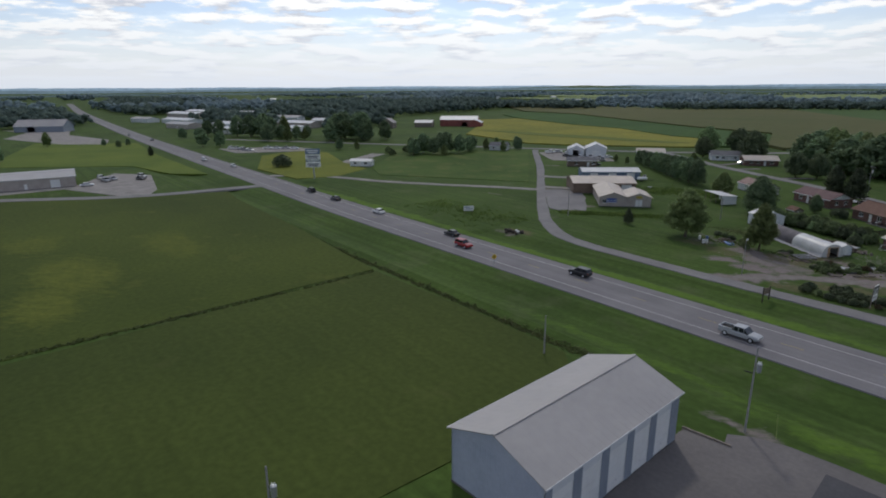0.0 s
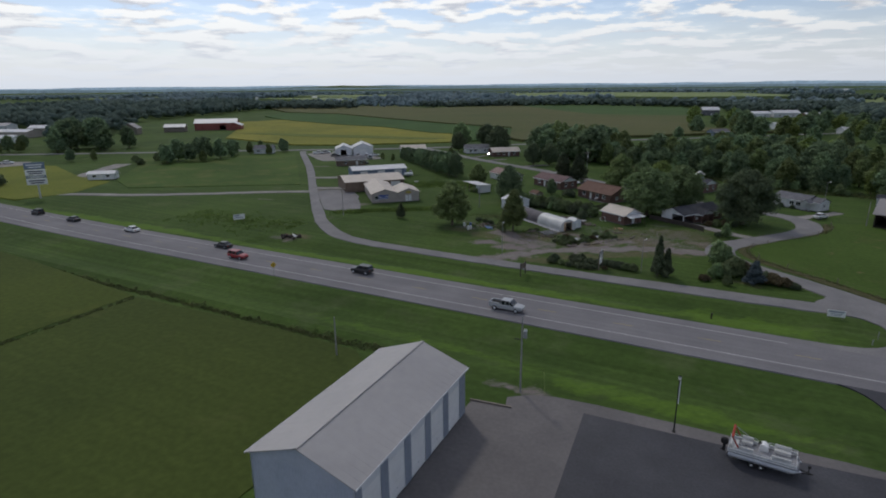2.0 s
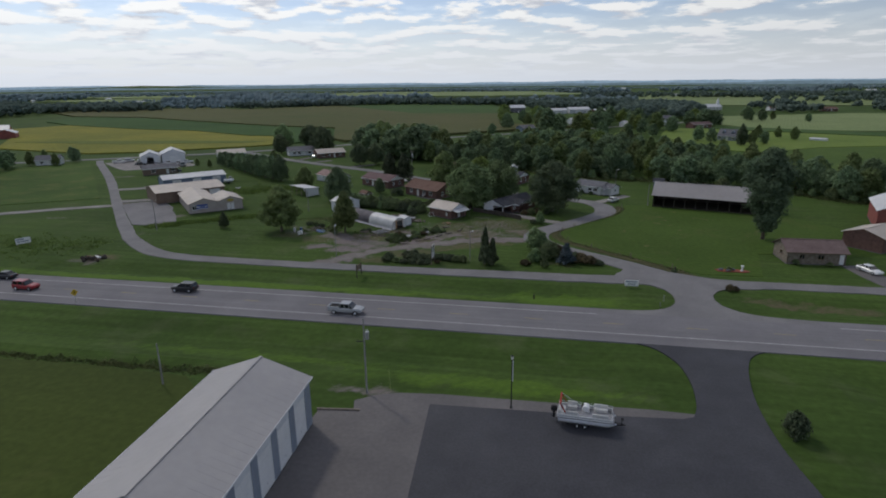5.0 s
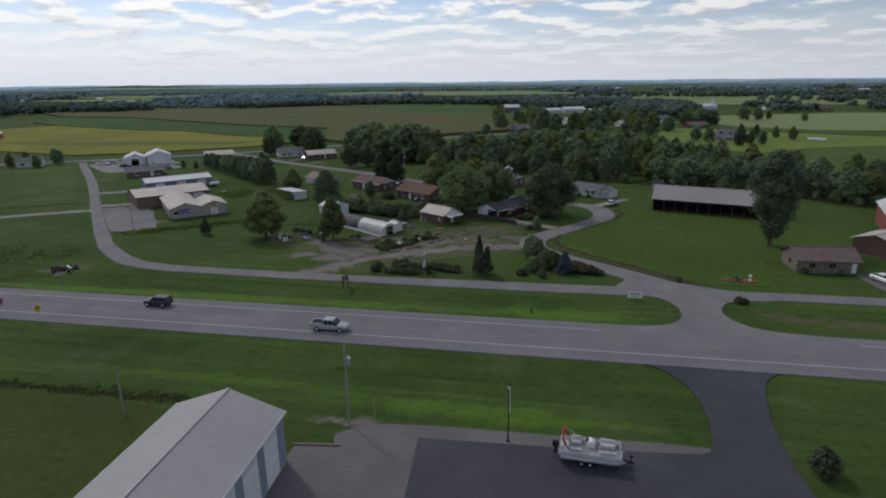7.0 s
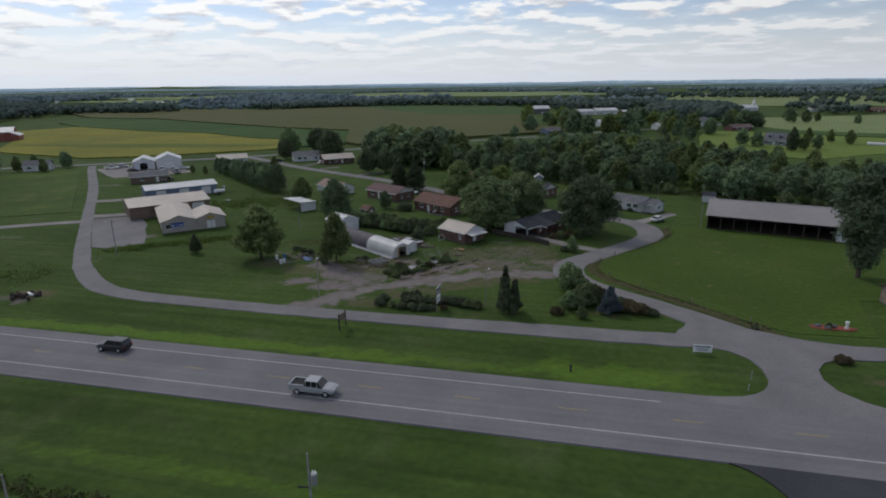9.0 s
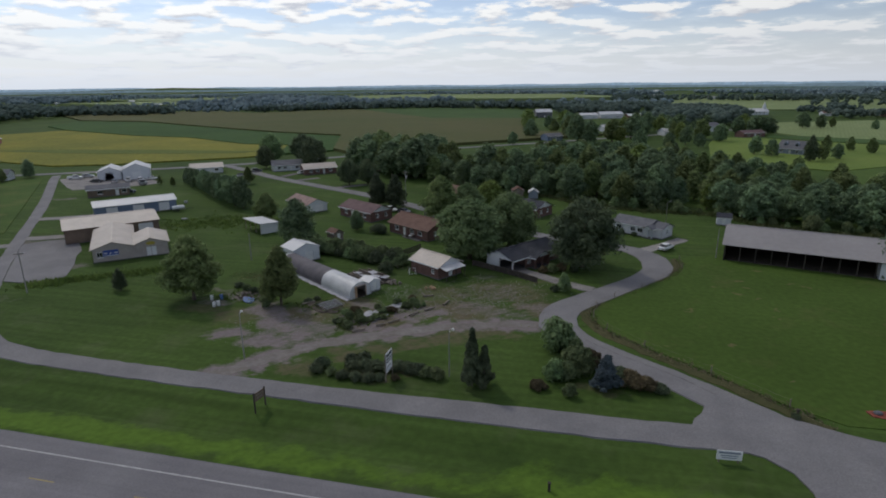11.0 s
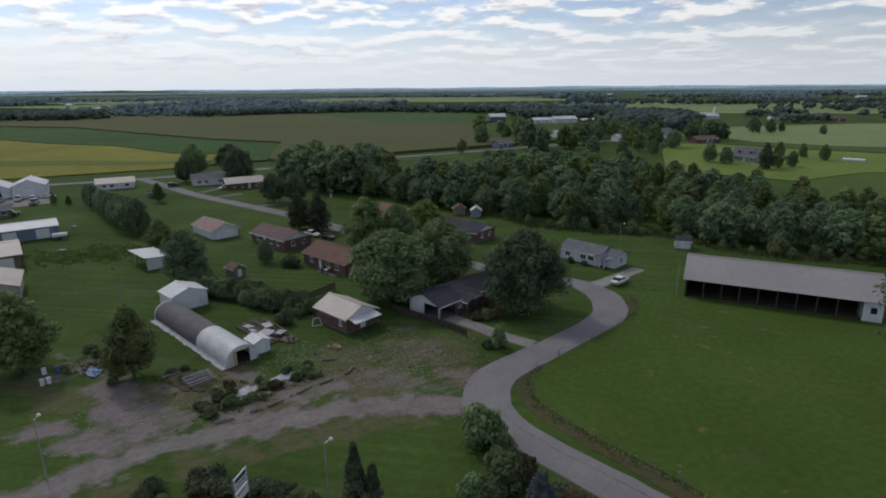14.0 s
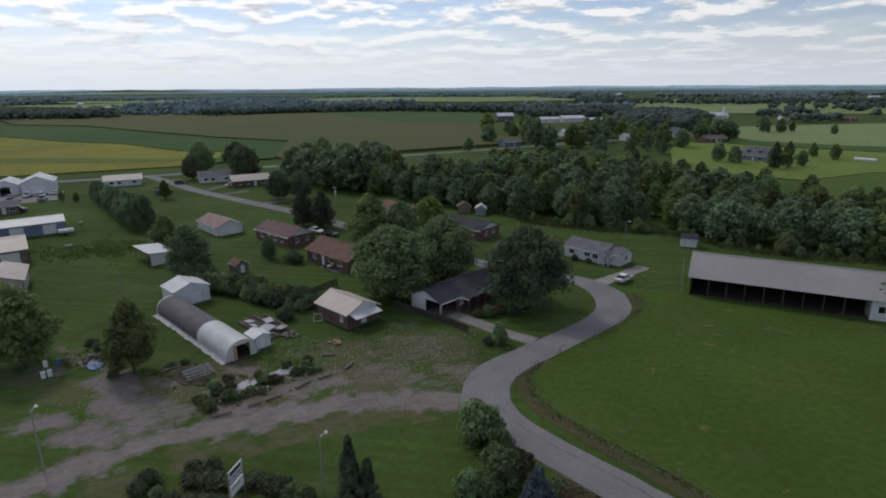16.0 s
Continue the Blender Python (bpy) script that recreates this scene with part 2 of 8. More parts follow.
M = {
    "grass": grass_material("mown_grass", (0.0402, 0.0711, 0.0156), (0.0655, 0.1077, 0.0230), (0.0966, 0.1184, 0.0501), dry_from=0.53, stripe=0.18),
    "meadow": grass_material("meadow_grass", (0.0431, 0.0617, 0.0152), (0.0641, 0.0863, 0.0193), (0.0998, 0.1065, 0.0359), patch=0.018, dry_from=0.6, stripe=0.06),
    "pasture": grass_material("pasture_grass", (0.0512, 0.0873, 0.0160), (0.0709, 0.1173, 0.0223), (0.1058, 0.1102, 0.0383), dry_from=0.56),
    "weeds": material("tall_weeds", (0.085, 0.115, 0.036), (0.140, 0.155, 0.060), scale=0.25, fine=5, fine_amount=0.4, island=True, random_by=0.3, translucent=0.25),
    "dry_weeds": material("dry_weeds", (0.115, 0.105, 0.055), (0.170, 0.150, 0.085), scale=0.25, fine=5, fine_amount=0.3, island=True, random_by=0.3, translucent=0.25),
    "green_weeds": material("green_weeds", (0.0905, 0.1482, 0.0343), (0.1560, 0.2184, 0.0593), scale=0.25, fine=5, fine_amount=0.3, island=True, random_by=0.25, translucent=0.5),
    "asphalt": material("worn_asphalt", (0.166, 0.158, 0.166), (0.206, 0.198, 0.203), scale=0.12, fine=7, fine_amount=0.12, rough=0.9, bump=0.2, spec=0.25),
    "lane": material("side_road_asphalt", (0.172, 0.165, 0.167), (0.223, 0.214, 0.212), scale=0.16, fine=6, fine_amount=0.16, rough=0.92, bump=0.25),
    "sealed": material("sealed_blacktop", (0.038, 0.038, 0.045), (0.057, 0.057, 0.064), scale=0.1, fine=4, fine_amount=0.15, rough=0.7, bump=0.15, spec=0.35),
    "apron": material("old_concrete", (0.122, 0.113, 0.112), (0.168, 0.155, 0.150), scale=0.12, fine=2.2, fine_amount=0.08, rough=0.9, bump=0.2),
    "gravel": material("pale_gravel", (0.20, 0.185, 0.175), (0.30, 0.28, 0.26), scale=0.2, fine=9, fine_amount=0.3, rough=0.95, bump=0.5),
    "dirt": material("bare_dirt", (0.150, 0.130, 0.112), (0.222, 0.202, 0.186), scale=0.30, fine=1.6, fine_amount=0.14, rough=0.95, bump=0.15, detail=10),
    "paint_line": material("worn_road_paint", (0.34, 0.33, 0.325), (0.48, 0.47, 0.455), scale=1.2, fine=14, fine_amount=0.25, rough=0.8),
    "yellow_line": material("worn_yellow_paint", (0.30, 0.25, 0.13), (0.38, 0.30, 0.12), scale=1.2, fine=14, fine_amount=0.3, rough=0.8),
    "white_metal": material("white_painted_metal", (0.620, 0.639, 0.658), (0.714, 0.724, 0.733), scale=0.4, fine=3, fine_amount=0.05, rough=0.5, spec=0.4),
    "storage_metal": material("pale_blue_grey_siding", (0.409, 0.441, 0.526), (0.471, 0.500, 0.586), scale=0.4, fine=3, fine_amount=0.05, rough=0.5, spec=0.4),
    "roof_pale": material("pale_metal_roofing", (0.327, 0.313, 0.308), (0.382, 0.363, 0.354), scale=0.12, fine=1.2, fine_amount=0.03, rough=0.55, spec=0.4),
    "roof_tan": material("tan_metal_roofing", (0.46, 0.40, 0.34), (0.55, 0.48, 0.41), scale=0.25, fine=2.5, fine_amount=0.07, rough=0.55),
    "roof_white": material("white_metal_roofing", (0.568, 0.568, 0.568), (0.671, 0.662, 0.654), scale=0.25, fine=2.5, fine_amount=0.07, rough=0.5),
    "roof_grey": material("weathered_grey_roofing", (0.285, 0.265, 0.258), (0.335, 0.312, 0.300), scale=0.08, fine=1.2, fine_amount=0.05, rough=0.7),
    "shingle_dark": material("charcoal_shingles", (0.040, 0.042, 0.050), (0.064, 0.066, 0.076), scale=0.5, fine=6, fine_amount=0.25, rough=0.9, bump=0.4),
    "shingle_grey": material("grey_shingles", (0.12, 0.12, 0.13), (0.17, 0.17, 0.18), scale=0.5, fine=6, fine_amount=0.2, rough=0.9, bump=0.4),
    "shingle_brown": material("brown_shingles", (0.13, 0.075, 0.055), (0.185, 0.11, 0.085), scale=0.5, fine=6, fine_amount=0.25, rough=0.9, bump=0.4),
    "shingle_mauve": material("mauve_brown_shingles", (0.133, 0.086, 0.086), (0.179, 0.117, 0.113), scale=0.5, fine=6, fine_amount=0.25, rough=0.9, bump=0.4),
    "shingle_taupe": material("taupe_shingles", (0.150, 0.105, 0.098), (0.205, 0.148, 0.138), scale=0.5, fine=6, fine_amount=0.25, rough=0.9, bump=0.4),
    "shingle_pink": material("faded_red_shingles", (0.26, 0.18, 0.16), (0.34, 0.24, 0.21), scale=0.5, fine=6, fine_amount=0.2, rough=0.9, bump=0.4),
    "brick": material("red_brown_brick", (0.125, 0.072, 0.060), (0.190, 0.110, 0.092), scale=1.5, fine=9, fine_amount=0.3, rough=0.9, bump=0.4),
    "tan_wall": material("beige_metal_siding", (0.38, 0.33, 0.30), (0.46, 0.41, 0.37), scale=0.4, fine=3, fine_amount=0.07, rough=0.6),
    "brown_wall": material("brown_siding", (0.16, 0.115, 0.085), (0.22, 0.16, 0.12), scale=0.4, fine=4, fine_amount=0.15, rough=0.7),
    "blue_wall": material("blue_painted_metal", (0.14, 0.19, 0.27), (0.19, 0.24, 0.32), scale=0.4, fine=4, fine_amount=0.08, rough=0.55),
    "red_wall": material("barn_red_siding", (0.22, 0.065, 0.055), (0.31, 0.10, 0.085), scale=0.4, fine=4, fine_amount=0.12, rough=0.7),
    "stone_wall": material("tan_stone_veneer", (0.151, 0.122, 0.094), (0.259, 0.223, 0.180), scale=1.8, fine=6, fine_amount=0.25, rough=0.9, bump=0.4),
    "trim": material("grey_blue_trim", (0.22, 0.25, 0.30), (0.27, 0.30, 0.35), scale=0.6, fine=4, fine_amount=0.06, rough=0.6),
    "dark_wood": material("weathered_dark_timber", (0.045, 0.038, 0.032), (0.085, 0.07, 0.06), scale=1.0, fine=6, fine_amount=0.25, rough=0.9),
    "wood": material("grey_timber", (0.17, 0.145, 0.12), (0.27, 0.23, 0.19), scale=1.5, fine=10, fine_amount=0.2, rough=0.9),
    "pole_wood": material("silvered_pole_timber", (0.24, 0.23, 0.22), (0.33, 0.32, 0.31), scale=1.2, fine=9, fine_amount=0.18, rough=0.9),
    "new_wood": material("raw_plywood", (0.42, 0.27, 0.16), (0.50, 0.34, 0.21), scale=1.5, fine=8, fine_amount=0.12, rough=0.8),
    "soil": material("dark_earth_floor", (0.05, 0.042, 0.034), (0.09, 0.075, 0.06), scale=0.4, fine=5, fine_amount=0.25, rough=0.95),
    "shade_cloth": material("dark_shade_cloth", (0.105, 0.095, 0.105), (0.145, 0.13, 0.14), scale=0.5, fine=5, fine_amount=0.12, rough=0.75),
    "poly": material("milky_greenhouse_film", (0.62, 0.62, 0.61), (0.74, 0.74, 0.73), scale=0.6, fine=3, fine_amount=0.08, rough=0.35, translucent=0.2),
    "tarp_white": material("white_ground_sheet", (0.30, 0.30, 0.32), (0.44, 0.44, 0.46), scale=0.8, fine=4, fine_amount=0.15, rough=0.6),
    "tarp_blue": material("blue_tarpaulin", (0.07, 0.13, 0.30), (0.10, 0.18, 0.38), scale=1.0, fine=5, fine_amount=0.2, rough=0.5),
    "glass": glass_material("window_glass", (0.10, 0.12, 0.14)),
    "car_glass": material("dark_car_glass", (0.015, 0.018, 0.022), rough=0.08, spec=0.6, fine_amount=0.02),
    "steel": material("galvanised_steel", (0.42, 0.43, 0.44), (0.52, 0.53, 0.54), scale=2, fine=8, fine_amount=0.1, rough=0.45, metal=0.7),
    "aluminium": material("brushed_aluminium", (0.62, 0.64, 0.68), (0.72, 0.74, 0.77), scale=1.5, fine=8, fine_amount=0.06, rough=0.35, metal=0.6),
    "black": material("black_rubber", (0.016, 0.016, 0.017), (0.03, 0.03, 0.03), scale=3, fine=10, fine_amount=0.2, rough=0.8),
    "white": material("white_gelcoat", (0.74, 0.74, 0.73), (0.80, 0.80, 0.79), scale=1, fine=5, fine_amount=0.03, rough=0.35, spec=0.5),
    "vinyl": material("cream_vinyl", (0.56, 0.55, 0.52), (0.66, 0.65, 0.62), scale=2, fine=8, fine_amount=0.06, rough=0.55),
    "grey_carpet": material("grey_carpet", (0.22, 0.22, 0.23), (0.30, 0.30, 0.31), scale=2, fine=12, fine_amount=0.15, rough=0.95),
    "red_cloth": material("red_canvas", (0.30, 0.045, 0.035), (0.38, 0.06, 0.045), scale=2, fine=8, fine_amount=0.12, rough=0.8),
    "sign_blue": material("blue_sign_paint", (0.05, 0.09, 0.30), (0.07, 0.12, 0.36), scale=1, fine=4, fine_amount=0.06, rough=0.5),
    "sign_grey": material("grey_print", (0.055, 0.06, 0.075), rough=0.6, fine_amount=0.05),
    "mulch": material("red_mulch", (0.20, 0.055, 0.04), (0.30, 0.09, 0.06), scale=1.5, fine=9, fine_amount=0.35, rough=0.95, bump=0.6),
    "bark": material("tree_bark", (0.075, 0.06, 0.048), (0.14, 0.115, 0.09), scale=1.5, fine=8, fine_amount=0.3, rough=0.95, bump=0.5),
    "lamp_glass": material("frosted_lamp_glass", (0.70, 0.70, 0.66), rough=0.3, fine_amount=0.03),
}


streaked(M["asphalt"], (0.010, 1.1), 0.10)
streaked(M["sealed"], (0.25, 0.25), 0.12)


def leaf_material(name, a, b, tr=0.34):
    """Foliage: leaf by leaf and tree by tree a little different."""
    m = material(name, a, b, scale=0.16, fine=1.6, fine_amount=0.28, rough=0.75, spec=0.15, island=True, random_by=0.26, translucent=tr)
    t = m.node_tree
    bsdf = t.nodes["Principled BSDF"]
    last = bsdf.inputs["Base Color"].links[0].from_socket
    info = t.nodes.new("ShaderNodeObjectInfo")
    hue = t.nodes.new("ShaderNodeHueSaturation")
    for key, lo, hi in (("Hue", 0.486, 0.503), ("Value", 0.80, 1.18)):
        r = t.nodes.new("ShaderNodeMapRange")
        r.inputs["To Min"].default_value, r.inputs["To Max"].default_value = lo, hi
        t.links.new(info.outputs["Random"], r.inputs["Value"])
        t.links.new(r.outputs[0], hue.inputs[key])
    t.links.new(last, hue.inputs["Color"])
    t.links.new(hue.outputs[0], bsdf.inputs["Base Color"])
    for n in t.nodes:
        if n.type == "BSDF_TRANSLUCENT":
            t.links.new(hue.outputs[0], n.inputs["Color"])
    return m


LEAF = {
    "maple": leaf_material("maple_leaves", (0.1167, 0.1821, 0.1022), (0.2168, 0.3015, 0.1523)),
    "oak": leaf_material("oak_leaves", (0.0852, 0.1191, 0.0697), (0.1497, 0.1863, 0.0961)),
    "ash": leaf_material("ash_leaves", (0.1253, 0.1770, 0.0640), (0.2098, 0.2653, 0.1044)),
    "lime": leaf_material("fresh_leaves", (0.1379, 0.2094, 0.0902), (0.2274, 0.3098, 0.1442)),
    "poplar": leaf_material("poplar_leaves", (0.0738, 0.1124, 0.0657), (0.1285, 0.1741, 0.1027)),
    "conifer": leaf_material("conifer_needles", (0.0570, 0.0796, 0.0446), (0.1017, 0.1265, 0.0672), 0.15),
    "blue": leaf_material("blue_spruce_needles", (0.0535, 0.0728, 0.0835), (0.0899, 0.1156, 0.1284), 0.12),
    "shrub": leaf_material("shrub_leaves", (0.1083, 0.1548, 0.0725), (0.1908, 0.2382, 0.1063)),
    # aerial haze is painted into the next two foliage colours as paler blue
    "far": material("hazed_distant_foliage", (0.112, 0.155, 0.134), (0.160, 0.205, 0.165), scale=0.02, fine=0.5, fine_amount=0.2, rough=0.95, island=True, random_by=0.15, spec=0.05, translucent=0.35),
    "horizon": material("hazed_horizon_foliage", (0.200, 0.268, 0.285), (0.270, 0.335, 0.340), scale=0.01, fine=0.3, fine_amount=0.15, rough=0.95, island=True, random_by=0.18, spec=0.05, translucent=0.35),
    "russet": leaf_material("brownish_shrub_leaves", (0.0961, 0.0830, 0.0454), (0.1581, 0.1267, 0.0693)),
    "bright": leaf_material("yellow_green_leaves", (0.150, 0.215, 0.060), (0.225, 0.290, 0.085)),
}


# ---- mesh helpers ----
def thing(name, label, category, m=None, group="", kind=""):
    ob = new(name)
    ob.empty_display_size = 0.3
    if m is not None:
        ob.matrix_world = m
    return tagged(ob, label, category, group, kind)


def part(name, bm, mat, parent, label="", smooth=False):
    """Links a bmesh as one mesh object under a thing or part."""
    me = bpy.data.meshes.new(name)
    bm.to_mesh(me)
    bm.free()
    return mesh_part(name, me, mat, parent, label, smooth)


def mesh_part(name, me, mat, parent, label="", smooth=False):
    me.materials.append(mat)
    if smooth:
        me.polygons.foreach_set("use_smooth", [True] * len(me.polygons))
    ob = new(name, me)
    if parent:
        ob.parent = parent
    if label:
        ob["label"] = label
    return ob


def solo(name, bm, mat, label, category, m=None, kind="", group="", smooth=False):
    """A thing that is one mesh."""
    ob = part(name, bm, mat, None, "", smooth)
    if m is not None:
        ob.matrix_world = m
    return tagged(ob, label, category, group, kind)


def box(bm, x0, x1, y0, y1, z0, z1, m=None):
    v = [bm.verts.new(p) for p in ((x0, y0, z0), (x1, y0, z0), (x1, y1, z0), (x0, y1, z0), (x0, y0, z1), (x1, y0, z1), (x1, y1, z1), (x0, y1, z1))]
    if m is not None:
        for q in v:
            q.co = m @ q.co
    for f in ((3, 2, 1, 0), (4, 5, 6, 7), (0, 1, 5, 4), (1, 2, 6, 5), (2, 3, 7, 6), (3, 0, 4, 7)):
        bm.faces.new([v[i] for i in f])
    return bm


def bevelled(bm, width, segments=1):
    bmesh.ops.bevel(bm, geom=bm.edges[:], offset=width, segments=segments, affect="EDGES", clamp_overlap=True)
    return bm


def tube(bm, a, b, r0, r1=None, n=8, caps=True):
    """A tapered round bar from a to b."""
    a, b = Vector(a), Vector(b)
    r1 = r0 if r1 is None else r1
    q = (b - a).to_track_quat("Z", "Y").to_matrix()
    rings = []
    for c, r in ((a, r0), (b, r1)):
        rings.append([bm.verts.new(c + q @ Vector((r * math.cos(2 * math.pi * i / n), r * math.sin(2 * math.pi * i / n), 0))) for i in range(n)])
    for i in range(n):
        bm.faces.new((rings[0][i], rings[0][(i + 1) % n], rings[1][(i + 1) % n], rings[1][i]))
    if caps:
        bm.faces.new(rings[0][::-1])
        bm.faces.new(rings[1])
    return bm


def prism(bm, outline, y0, y1, m=None):
    """An outline in x and z, drawn out along y."""
    rings = [[bm.verts.new((x, y, z)) for x, z in outline] for y in (y0, y1)]
    if m is not None:
        for v in rings[0] + rings[1]:
            v.co = m @ v.co
    n = len(outline)
    for i in range(n):
        bm.faces.new((rings[0][i], rings[0][(i + 1) % n], rings[1][(i + 1) % n], rings[1][i]))
    bm.faces.new(rings[0][::-1])
    bm.faces.new(rings[1])
    bmesh.ops.recalc_face_normals(bm, faces=bm.faces[:])
    return bm


def slab(outline, top, bottom):
    """A flat sheet with thickness over an outline in the plan."""
    bm = bmesh.new()
    up = [bm.verts.new((x, y, top)) for x, y in outline]
    lo = [bm.verts.new((x, y, bottom)) for x, y in outline]
    n = len(outline)
    f = bm.faces.new(up)
    bm.normal_update()
    if f.normal.z < 0:
        f.normal_flip()
    for i in range(n):
        bm.faces.new((lo[i], lo[(i + 1) % n], up[(i + 1) % n], up[i]))
    bmesh.ops.triangulate(bm, faces=[f])
    bmesh.ops.recalc_face_normals(bm, faces=bm.faces[:])
    return bm


def round_outline(points, step=1.5):
    """A closed curve through plan points."""
    n = len(points)
    out = []
    for i in range(n):
        a, b, c, d = (Vector(points[(i + k) % n]) for k in (-1, 0, 1, 2))
        m = max(1, int((c - b).length / step))
        if (c - b).length > 12:
            m = 1
        for k in range(m):
            t = k / m
            q = 0.5 * ((2 * b) + (c - a) * t + (2 * a - 5 * b + 4 * c - d) * t * t + (3 * b - a - 3 * c + d) * t ** 3)
            out.append((q.x, q.y))
    return out


def smooth_line(points, step=2.0):
    """A Catmull-Rom curve through plan points, at even steps."""
    p = [Vector((*q, 0)) for q in points]
    p = [2 * p[0] - p[1]] + p + [2 * p[-1] - p[-2]]
    out = []
    for i in range(1, len(p) - 2):
        n = max(1, int((p[i + 1] - p[i]).length / step))
        for k in range(n):
            t = k / n
            a, b, c, d = p[i - 1:i + 3]
            out.append(0.5 * ((2 * b) + (c - a) * t + (2 * a - 5 * b + 4 * c - d) * t * t + (3 * b - a - 3 * c + d) * t ** 3))
    out.append(p[-2])
    return out


def ribbon(points, width, top=0.03, depth=0.5, step=2.0, ragged=0.0, seed=1):
    """A road along a curve; width may be one number, (start, end), or a list with one for each point."""
    line = smooth_line(points, step)
    rng = random.Random(seed)
    bm = bmesh.new()
    rows = []
    for i, c in enumerate(line):
        d = (line[min(i + 1, len(line) - 1)] - line[max(i - 1, 0)]).normalized()
        side = Vector((-d.y, d.x, 0))
        if isinstance(width, list):
            near = [(1 / (0.5 + math.hypot(c.x - px, c.y - py)) ** 3, w) for (px, py), w in zip(points, width)]
            w = sum(k * v for k, v in near) / sum(k for k, v in near)
        else:
            w = width if isinstance(width, (int, float)) else width[0] + (width[1] - width[0]) * i / (len(line) - 1)
        l, r = w / 2 + rng.uniform(-ragged, ragged), w / 2 + rng.uniform(-ragged, ragged)
        rows.append([bm.verts.new(c + side * s + Vector((0, 0, z))) for s, z in ((l + 0.3, top - depth), (l, top), (0, top + 0.02), (-r, top), (-r - 0.3, top - depth))])
    for a, b in zip(rows, rows[1:]):
        for k in range(4):
            bm.faces.new((a[k], a[k + 1], b[k + 1], b[k]))
    bmesh.ops.recalc_face_normals(bm, faces=bm.faces[:])
    bm.normal_update()
    if sum(f.normal.z for f in bm.faces) < 0:
        bmesh.ops.reverse_faces(bm, faces=bm.faces[:])
    return bm


def blob_outline(cx, cy, rx, ry, seed, n=22, rough=0.25):
    rng = random.Random(seed)
    k = [rng.uniform(1 - rough, 1 + rough) for _ in range(n)]
    return [(cx + rx * math.cos(2 * math.pi * i / n) * (k[i] + k[i - 1]) / 2, cy + ry * math.sin(2 * math.pi * i / n) * (k[i] + k[i - 1]) / 2) for i in range(n)]


# ---- ground, roads and fields ----
def fall(v, a, b):
    t = max(0.0, min(1.0, (v - a) / (b - a)))
    return t * t * (3 - 2 * t)


def ground_height(x, y):
    """Swales beside the highway, a field ditch, faint unevenness, and low hills far off."""
    r = math.hypot(x, y)
    z = -0.03 - 0.05 * (noise.noise((x * 0.05, y * 0.05, 0.0)) + 1)
    if r < 700:
        gap = 1 - fall(x, 8, 14) * (1 - fall(x, 34, 42))          # no swale where the side roads cross
        z -= 0.75 * math.sin(math.pi * max(0, min(1, (y - 89.6) / 11.8))) ** 2 * gap * (1 if x > -105 else 0.3)
        z -= 0.8 * math.sin(math.pi * max(0, min(1, (y - 60.0) / 16.5))) ** 2 * (1 - fall(x, 6, 12) * (1 - fall(x, 34, 40)))
        z -= 0.7 * max(0, 1 - abs(y - 59.5) / 3.0) * (1 - fall(x, -48, -40))
    z += 15.0 * fall(r, 1500, 4900) + 7.0 * fall(r, 2600, 4700) * noise.noise((x * 0.0011, y * 0.0011, 3.0))
    z += 24.0 * math.exp(-((x + 2677) ** 2 + (y - 3617) ** 2) / (2 * 330.0 ** 2))      # a lone far hill
    return z


def ground_grid():
    def axis(lo, hi, step):
        core = list(np.arange(lo, hi + 0.1, step))
        out, s = [], step
        v = hi
        while v < 4950:
            s *= 1.13
            v = min(4950, v + s)
            out.append(v)
        back, s, v = [], step, lo
        while v > -4950:
            s *= 1.13
            v = max(-4950, v - s)
            back.append(v)
        return back[::-1] + core + out
    xs, ys = axis(-130, 100, 2.5), axis(-40, 220, 2.5)
    verts = [(x, y, ground_height(x, y)) for y in ys for x in xs]
    n = len(xs)
    faces = [(j * n + i, j * n + i + 1, (j + 1) * n + i + 1, (j + 1) * n + i) for j in range(len(ys) - 1) for i in range(n - 1)]
    me = bpy.data.meshes.new("ground")
    me.from_pydata(verts, [], faces)
    return me


# worn and stony places in the grass: centre, half axes, strength
WORN = [
    (-44.7, 116.5, 6, 4, 0.66), (-41.5, 119.5, 5, 4, 0.64), (-43.1, 123.2, 5, 4, 0.58), (-48.3, 123.4, 3.2, 3.4, 0.66), (-50.2, 127.2, 3.2, 3, 0.65), (-53.2, 129.6, 3.4, 2.6, 0.60), (-56.5, 132.0, 4.4, 2.4, 0.60),
    (-60.5, 133.4, 5, 2.2, 0.54), (-64.5, 135.0, 5, 2.2, 0.48), (-38.6, 122.4, 4.4, 3.4, 0.56), (-34.5, 127, 7, 5, 0.52), (-27, 132, 7, 5, 0.52), (-51.8, 117.4, 5.6, 2.4, 0.72), (-16, 142, 14, 9, 0.36), (-9, 148, 8, 5, 0.32),
    (-22, 146, 8, 4, 0.31), (-14, 134, 11, 3.2, 0.47), (-6, 137, 6, 4, 0.46), (-101, 122, 7, 2.5, 0.35), (-20.5, 57.6, 6, 2.0, 0.55), (-98, 100, 8, 2.5, 0.47), (36, 112, 6, 1.5, 0.35), (-62, 129, 6, 3, 0.50), (-88, 172, 12, 5, 0.27),
]
WORN += [(x, y, 3.7, 3.2, 0.84) for x, y in ((-46, 106.0), (-43, 109.4), (-40.4, 112.6), (-38.4, 116.0), (-35.4, 118.2), (-31.8, 120.2), (-28, 122.4), (-24, 124.7), (-20, 126.8), (-16, 128.4), (-12, 129.4), (-8, 130.2))]
